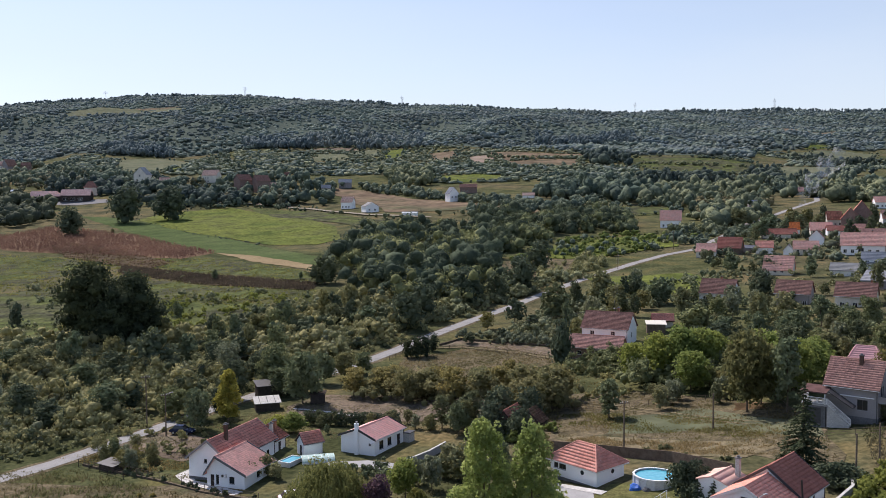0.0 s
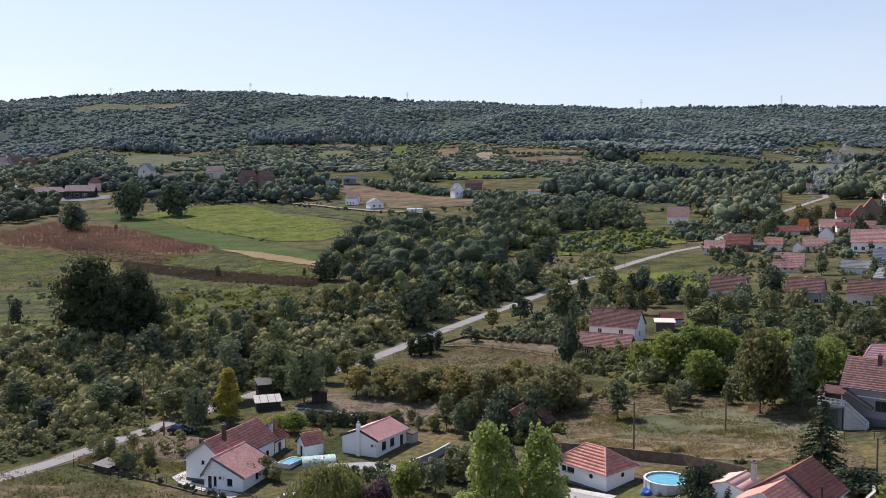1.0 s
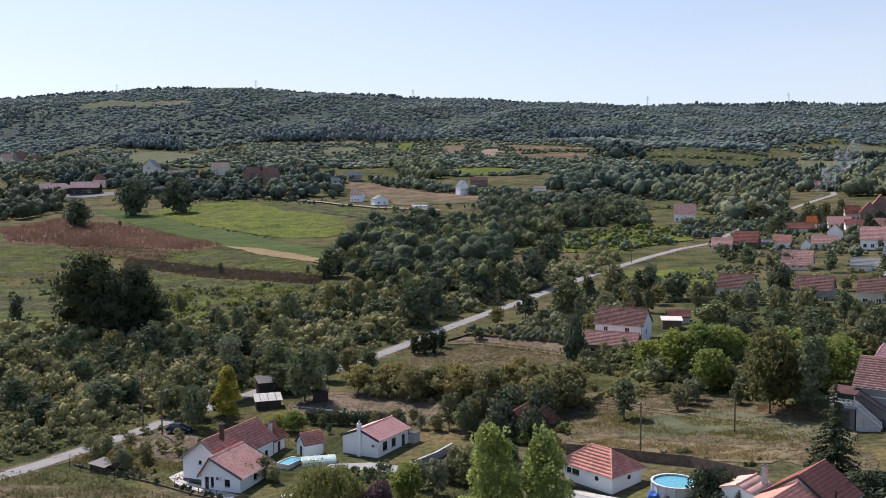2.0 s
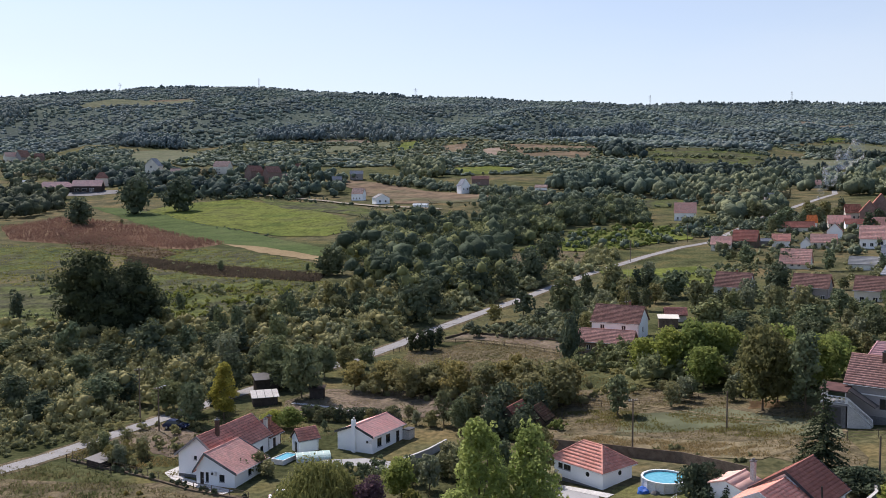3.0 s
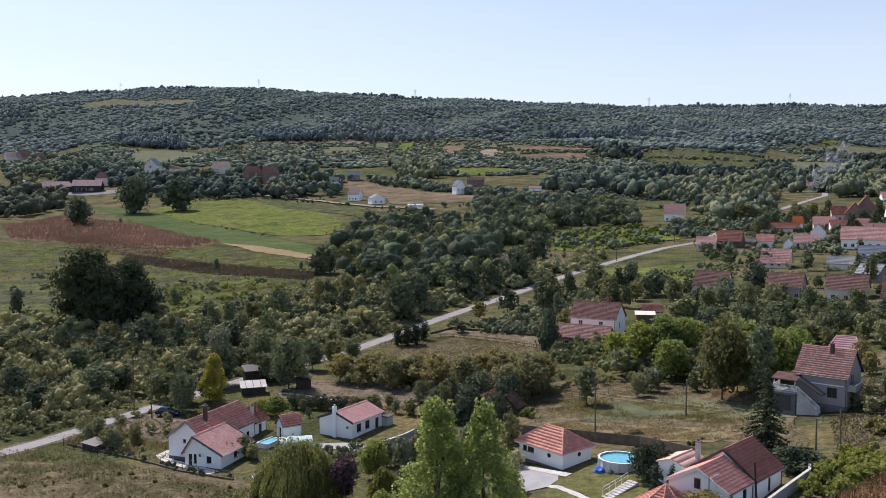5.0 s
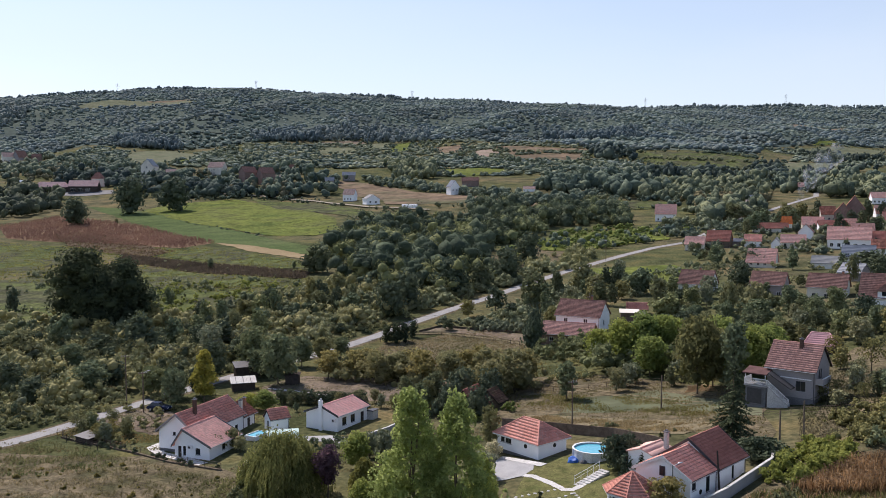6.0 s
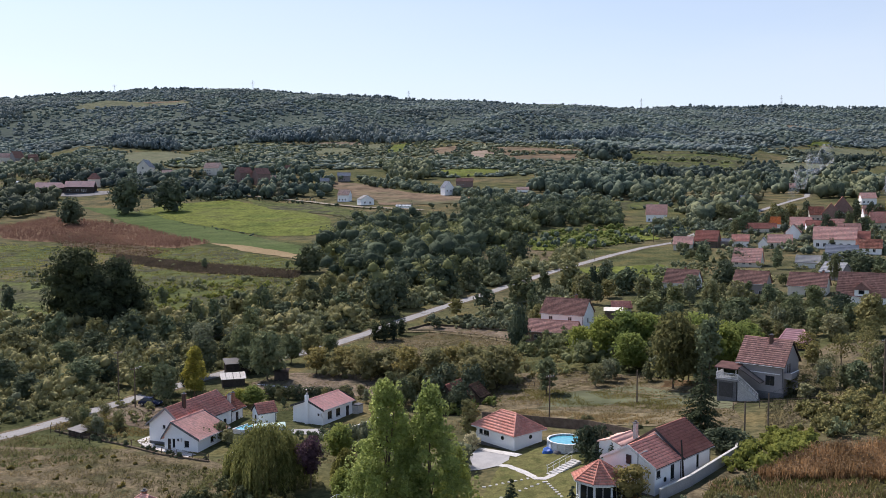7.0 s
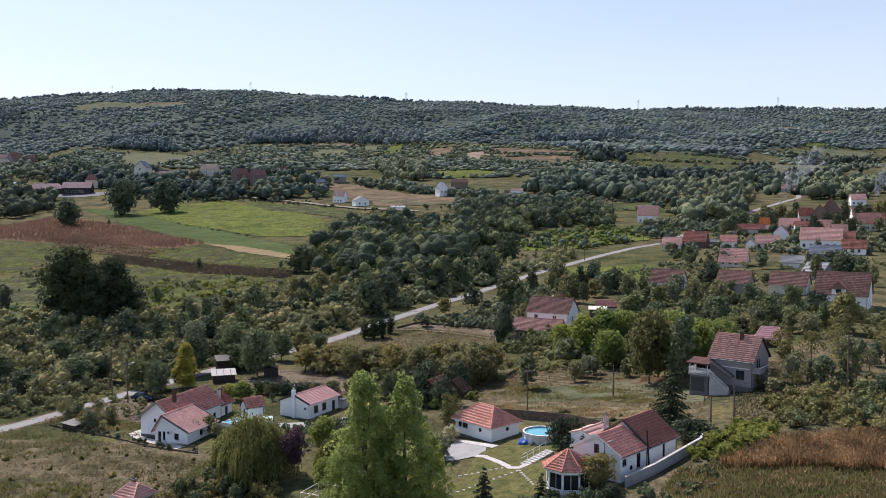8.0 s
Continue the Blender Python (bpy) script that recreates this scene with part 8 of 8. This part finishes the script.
# belts and copses of the middle distance
for k, (poly, n, lo, hi, mat, label) in enumerate((
        ([(70, 674), (88, 746), (119, 716), (148, 742), (158, 684), (149, 627), (122, 617), (105, 658), (77, 636)], 170, 7, 14, L_HEDGEHAZE, "belt of tall trees across the valley"),
        ([(141, 645), (197, 747), (275, 767), (224, 608), (175, 487), (132, 448), (148, 541), (136, 587)], 330, 5, 12, L_HEDGEHAZE, "trees along the road behind the village"),
        ([(250, 588), (316, 709), (340, 660), (285, 566), (261, 569)], 110, 6, 13, L_HEDGEHAZE, "trees behind the brick houses"),
        ([(276, 750), (318, 805), (340, 785), (312, 710), (262, 615), (248, 663)], 90, 5, 11, L_HEDGEHAZE, "trees round the smoking fire"),
        ([(-60, 878), (-14, 871), (-10, 761), (-46, 748)], 110, 6, 13, L_HEDGEHAZE, "copse of tall trees on the slope"),
        ([(-77, 763), (-37, 748), (-7, 681), (65, 609), (62, 579), (26, 618), (-25, 680), (-70, 736)], 260, 3, 7, L_HEDGEHAZE, "thick hedge above the dry slope"),
        ([(-403, 775), (-378, 776), (-326, 726), (-280, 620), (-288, 551), (-330, 560), (-420, 690)], 240, 6, 13, L_HEDGEHAZEDARK, "dark trees at the edge of the maize"),
        ([(106, 640), (106, 615), (59, 553), (12, 542), (13, 572), (57, 572)], 130, 3, 8, L_HEDGEHAZE, "bushes along the foot of the slope"),
        ([(-555, 1070), (-612, 1278), (-396, 1023), (-318, 896), (-356, 874), (-405, 894), (-439, 846)], 330, 5, 11, L_HEDGEHAZE, "garden trees of the hillside village"),
        ([(-396, 1023), (-318, 896), (-196, 801), (-162, 843), (-96, 756), (-85, 665), (-120, 667), (-206, 678), (-293, 770), (-356, 874)], 420, 4, 11, L_HEDGEHAZE, "garden trees of the hillside village"),
        ([(-405, 894), (-318, 850), (-206, 730), (-120, 667), (-206, 676), (-256, 717), (-293, 770), (-360, 790)], 200, 5, 12, L_HEDGEHAZEDARK, "dark trees of the hillside village"),
        ([(-555, 1070), (-396, 1000), (-318, 880), (-196, 790), (-110, 720), (-120, 667), (-206, 690), (-293, 770), (-360, 800), (-439, 846)], 190, 4, 9, L_HEDGEWARM, "olive and rusty fruit trees of the hillside village"),
        ([(141, 640), (200, 730), (224, 608), (175, 487), (132, 448), (148, 541)], 60, 4, 8, L_HEDGEWARM, "olive trees along the road behind the village"),
        ([(-293, 770), (-206, 700), (-120, 667), (-85, 640), (-150, 668), (-200, 660), (-270, 700)], 160, 1.6, 4.5, L_HEDGEHAZE, "hedges below the hillside village"),
        ([(-115, 592), (-75, 553), (-52, 511), (-32, 497), (-30, 545), (-60, 575), (-100, 640), (-150, 675)], 170, 1.2, 3.6, L_HEDGEHAZE, "bushes on the rough slope"),
        ([(-22, 545), (20, 580), (58, 556), (100, 610), (150, 625), (160, 600), (112, 540), (60, 545)], 120, 2, 5, L_HEDGEHAZE, "bushes beside the meadow"),
        ([(330, 620), (300, 520), (240, 470), (300, 440), (420, 560), (420, 760), (340, 790)], 260, 5, 12, L_HEDGEHAZE, "trees round the far end of the village"),
        ([(316, 881), (200, 860), (160, 745), (275, 767), (340, 800), (420, 850)], 240, 5, 11, L_HEDGEHAZEDARK, "dark woodland above the village"),
        ([(540, 1340), (503, 1252), (400, 960), (470, 1024), (560, 1150), (720, 1300)], 160, 6, 13, L_HEDGEHAZEDARK, "hedge trees between hillside pastures"),
        ([(185, 1100), (215, 1060), (212, 970), (192, 960), (168, 985), (172, 1060)], 60, 8, 15, L_HEDGEHAZEDARK, "dark copse between the brown fields"),
        ([(60, 930), (88, 910), (160, 930), (170, 895), (100, 890), (60, 905)], 120, 3, 7, L_HEDGEHAZE, "hedge below the brown fields"))):
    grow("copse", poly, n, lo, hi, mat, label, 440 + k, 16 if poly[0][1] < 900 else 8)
# shaggy scrub between the stream and the road
grow("scrub", [(22, 335), (42, 368), (66, 372), (100, 394), (124, 438), (104, 448), (60, 440), (40, 420), (22, 380)], 330, 0.8, 3.0, L_FRESH, "shaggy fresh green scrub beside the road", 463, 12, slim=1.3, patchy=0.42, scale=40, category="bushes")
grow("scrub", [(22, 335), (42, 368), (66, 372), (100, 394), (124, 438), (104, 448), (60, 440), (40, 420), (22, 380)], 120, 1.5, 4.5, L_HEDGEHAZE, "darker bushes in the scrub beside the road", 464, 14, patchy=0.45, scale=40, category="bushes")
# gardens between the village houses
VILLAGE = [(96, 350), (140, 326), (175, 330), (220, 385), (240, 470), (200, 480), (160, 440), (150, 430), (130, 400), (112, 380)]
for k, (n, lo, hi, mat, label) in enumerate(((26, 3.0, 6.0, L_HEDGEHAZEDARK, "dark garden trees between the village houses"), (70, 1.2, 3.6, L_HEDGEHAZE, "garden bushes between the village houses"),
                                             (24, 2.0, 4.5, L_HEDGEWARM, "olive fruit trees between the village houses"))):
    grow("garden_bushes" if hi < 4 else "garden_trees", VILLAGE, n, lo, hi, mat, label, 465 + k, 18)


def hedge_line(pts, n, lo, hi, seed, spread=4.0):
    rng = np.random.default_rng(seed)
    p = np.array(along(pts, 2.0))
    q = p[rng.integers(0, len(p), n)] + rng.normal(size=(n, 2)) * spread
    h = rng.uniform(lo, hi, n)
    return clumps("hedge", q[:, 0], q[:, 1], h, h * rng.uniform(0.8, 1.3, n), L_HEDGEHAZE, "line of hedge trees and bushes", seed, 1, sprays=10)


for i, pts in enumerate(FIELDS):
    if i not in (2, 3, 14, 24):
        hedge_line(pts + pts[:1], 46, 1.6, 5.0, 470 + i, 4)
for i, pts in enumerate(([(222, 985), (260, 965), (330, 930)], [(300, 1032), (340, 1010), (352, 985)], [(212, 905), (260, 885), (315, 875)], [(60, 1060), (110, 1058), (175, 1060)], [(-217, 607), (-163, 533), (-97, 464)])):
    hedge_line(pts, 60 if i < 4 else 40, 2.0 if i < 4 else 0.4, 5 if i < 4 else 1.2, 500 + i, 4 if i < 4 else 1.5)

# maize, weeds and grass


def blades(name, poly, n, height, width, mat, label, seed, per=5, lean=0.35, category="grass", patchy=0.0):
    """Upright leaf blades in tufts."""
    x, y, rng = scatter(poly, n, seed)
    if patchy:
        k = lumps(x, y * 1.8, 9, seed) + rng.normal(size=len(x)) * 0.13 > patchy
        x, y = x[k], y[k]
    x, y = np.repeat(x, per), np.repeat(y, per)
    k = len(x)
    x, y = x + rng.normal(size=k) * width * 1.5, y + rng.normal(size=k) * width * 1.5
    z = ground(x, y)
    h = height * rng.uniform(0.5, 1.15, k)
    a = rng.uniform(0, 2 * math.pi, k)
    d = np.stack([np.cos(a), np.sin(a), np.zeros(k)], 1) * (width * rng.uniform(0.5, 1.2, k))[:, None]
    base = np.stack([x, y, z - 0.03], 1)
    tip = base + np.stack([rng.normal(size=k) * lean * h, rng.normal(size=k) * lean * h, h], 1)
    mid = base * 0.45 + tip * 0.55
    v = np.stack([base - d * 0.4, base + d * 0.4, mid + d, tip, mid - d], 1).reshape(-1, 3)
    o = np.arange(k)[:, None] * 5
    f = np.concatenate([o + np.array([[0, 1, 2, 4]]), o + np.array([[4, 2, 3, 3]])])
    tri = np.concatenate([o + np.array([[0, 1, 2]]), o + np.array([[0, 2, 4]]), o + np.array([[4, 2, 3]])])
    ob = link(name, fast_mesh(name, v, tri), mat)
    return tagged(ob, label, category, kind="stuff")




def maize(poly, n, height, size, mat, label, seed):
    """Standing maize: stalks with hanging leaves."""
    x, y, rng = scatter(poly, n, seed)
    k = 5
    x, y, h = np.repeat(x, k), np.repeat(y, k), np.tile(np.linspace(0.15, 1, k), len(x)) * height * np.repeat(rng.uniform(0.75, 1.1, len(x)), k)
    c = np.stack([x + rng.normal(size=len(x)) * 0.14, y + rng.normal(size=len(x)) * 0.14, ground(x, y) + h], 1)
    d = rng.normal(size=c.shape) + [0, 0, 0.7]
    v, f = leaf_quads(rng, c, d / np.linalg.norm(d, axis=1, keepdims=True), size, 0.4)
    tagged(link("maize", fast_mesh("maize", v, f), mat), label, "maize", kind="stuff")


maize([(-270, 515), (-259, 572), (-186, 518), (-118, 435), (-129, 412), (-191, 441), (-237, 461)], 6000, 1.7, 0.34, M_CORN, "ripe red-brown maize", 501)
MAIZE = [(35.5, 95.0), (40.0, 98.0), (46.4, 102.0), (50.6, 100.6), (57, 101.8), (69, 102), (84, 102), (80, 90), (51.0, 90.5), (41.4, 92.8)]
blades("maize", MAIZE, 6500, 1.6, 0.06, M_CORN_NEAR, "dry brown maize on the slope", 502, 3, 0.16, "maize")
maize(MAIZE, 5000, 1.6, 0.13, M_CORN_NEAR, "hanging dry maize leaves", 509)
GRASSY = [(28, 90), (31.5, 96), (36, 96), (41.5, 94), (51, 91), (66, 90), (60, 78), (36, 78), (28, 84)]
blades("grass", GRASSY, 7000, 0.6, 0.06, L_STRAWGREEN, "tall yellow-green grass before the maize", 508, 3)
blades("grass", GRASSY, 3000, 0.8, 0.06, M_CORN_NEAR, "dry brown stalks in the tall grass", 518, 2, patchy=0.5)
thicket("bushes", [(26, 86), (33, 94), (40, 101), (36, 94), (32, 84)], 26, 0.5, 1.3, 130, 0.13, L_OLIVE, 330, "low yellow-green scrub before the maize")
WEEDS = [(-221, 474), (-205, 490), (-168, 447), (-127, 396), (-136, 378), (-165, 407), (-192, 432)]
blades("weeds", WEEDS, 2600, 0.9, 0.3, M_WEED, "tall grey-brown weeds below the maize", 509, 2, 0.3, "weeds", patchy=0.4)
blades("weeds", [(-149, 392), (-105, 357), (-54, 326), (-54, 311), (-98, 332), (-144, 371)], 4000, 1.0, 0.3, M_WEED, "dark dry weeds", 503, 2, 0.3, "weeds")
blades("grass", [(-20, 203), (-18, 216), (6, 225), (20, 205), (5, 190), (-8, 186)], 2500, 0.35, 0.1, M_GRASS, "dry grass of the paddock", 506, 3)
blades("grass", [(42, 108), (58, 118), (70, 140), (62, 150), (48, 124)], 3000, 0.35, 0.08, M_GRASS, "dry grass on the slope", 507, 3)

blades("grass", [(-90, 140), (-66, 140), (-50, 129), (-34, 119), (-28, 110), (-40, 100), (-90, 100)], 9000, 0.45, 0.06, M_GRASS, "tufts of dry grass in the field", 524, 3, 0.4, patchy=0.4)
for poly, n, seed in (([(-68, 148), (-50, 141), (-42, 131), (-50, 134), (-60, 140), (-72, 146)], 1800, 517), ([(-66, 158), (-50, 141), (-34, 146), (-22, 152), (-8, 150), (-10, 176), (-30, 180), (-44, 168), (-58, 158)], 5000, 513), ([(-20, 196), (-8, 186), (6, 176), (24, 166), (28, 200), (30, 230), (0, 226), (-26, 204)], 5000, 514), ([(-34, 122), (-24, 118), (-4, 120), (6, 132), (0, 142), (-12, 132), (-26, 132)], 2600, 515)):
    blades("grass", poly, n, 0.3, 0.08, M_GRASS, "rough dry grass of the gardens", seed, 2, 0.4, patchy=0.42)
blades("grass", [(-250, 455), (-195, 430), (-114, 408), (-62, 358), (-50, 300), (-68, 280), (-160, 320), (-250, 380)], 9000, 0.6, 0.3, L_MEADOW, "tall rough grass of the meadow", 516, 2, 0.4, patchy=0.45)
for poly, n, seed in (([(-69, 141), (-60, 136.5), (-50.5, 128), (-55, 122), (-72, 122)], 1100, 519), ([(-60, 111.5), (-46, 110.5), (-44, 106), (-60, 105)], 900, 520), ([(-36, 118), (-30, 119), (-28, 112), (-34, 110)], 500, 521)):
    blades("grass", poly, n, 0.5, 0.08, L_STRAWGREEN, "yellow-green tufts of tall grass in the field", seed, 3, 0.4, patchy=0.45)
blades("grass", [(5, 154), (14, 147), (24, 140), (36, 130), (44, 133), (30, 148), (12, 158)], 4000, 0.4, 0.05, L_STRAWGREEN, "tall yellow-green grass across the fallow field", 522, 3, 0.5, patchy=0.52)
blades("grass", [(6, 170), (28, 166), (46, 147), (46, 131), (40, 114), (32, 122), (14, 134), (5, 150)], 8000, 0.35, 0.05, M_GRASS, "dry grass of the fallow field", 525, 3, 0.5, patchy=0.42)
blades("grass", [(9, 141), (14, 134.5), (22, 127.5), (31, 121.5), (36, 125), (26, 133), (14, 141)], 2600, 0.4, 0.07, M_PALEBLADE, "pale dry grass along the fence", 523, 3, 0.6, patchy=0.4)
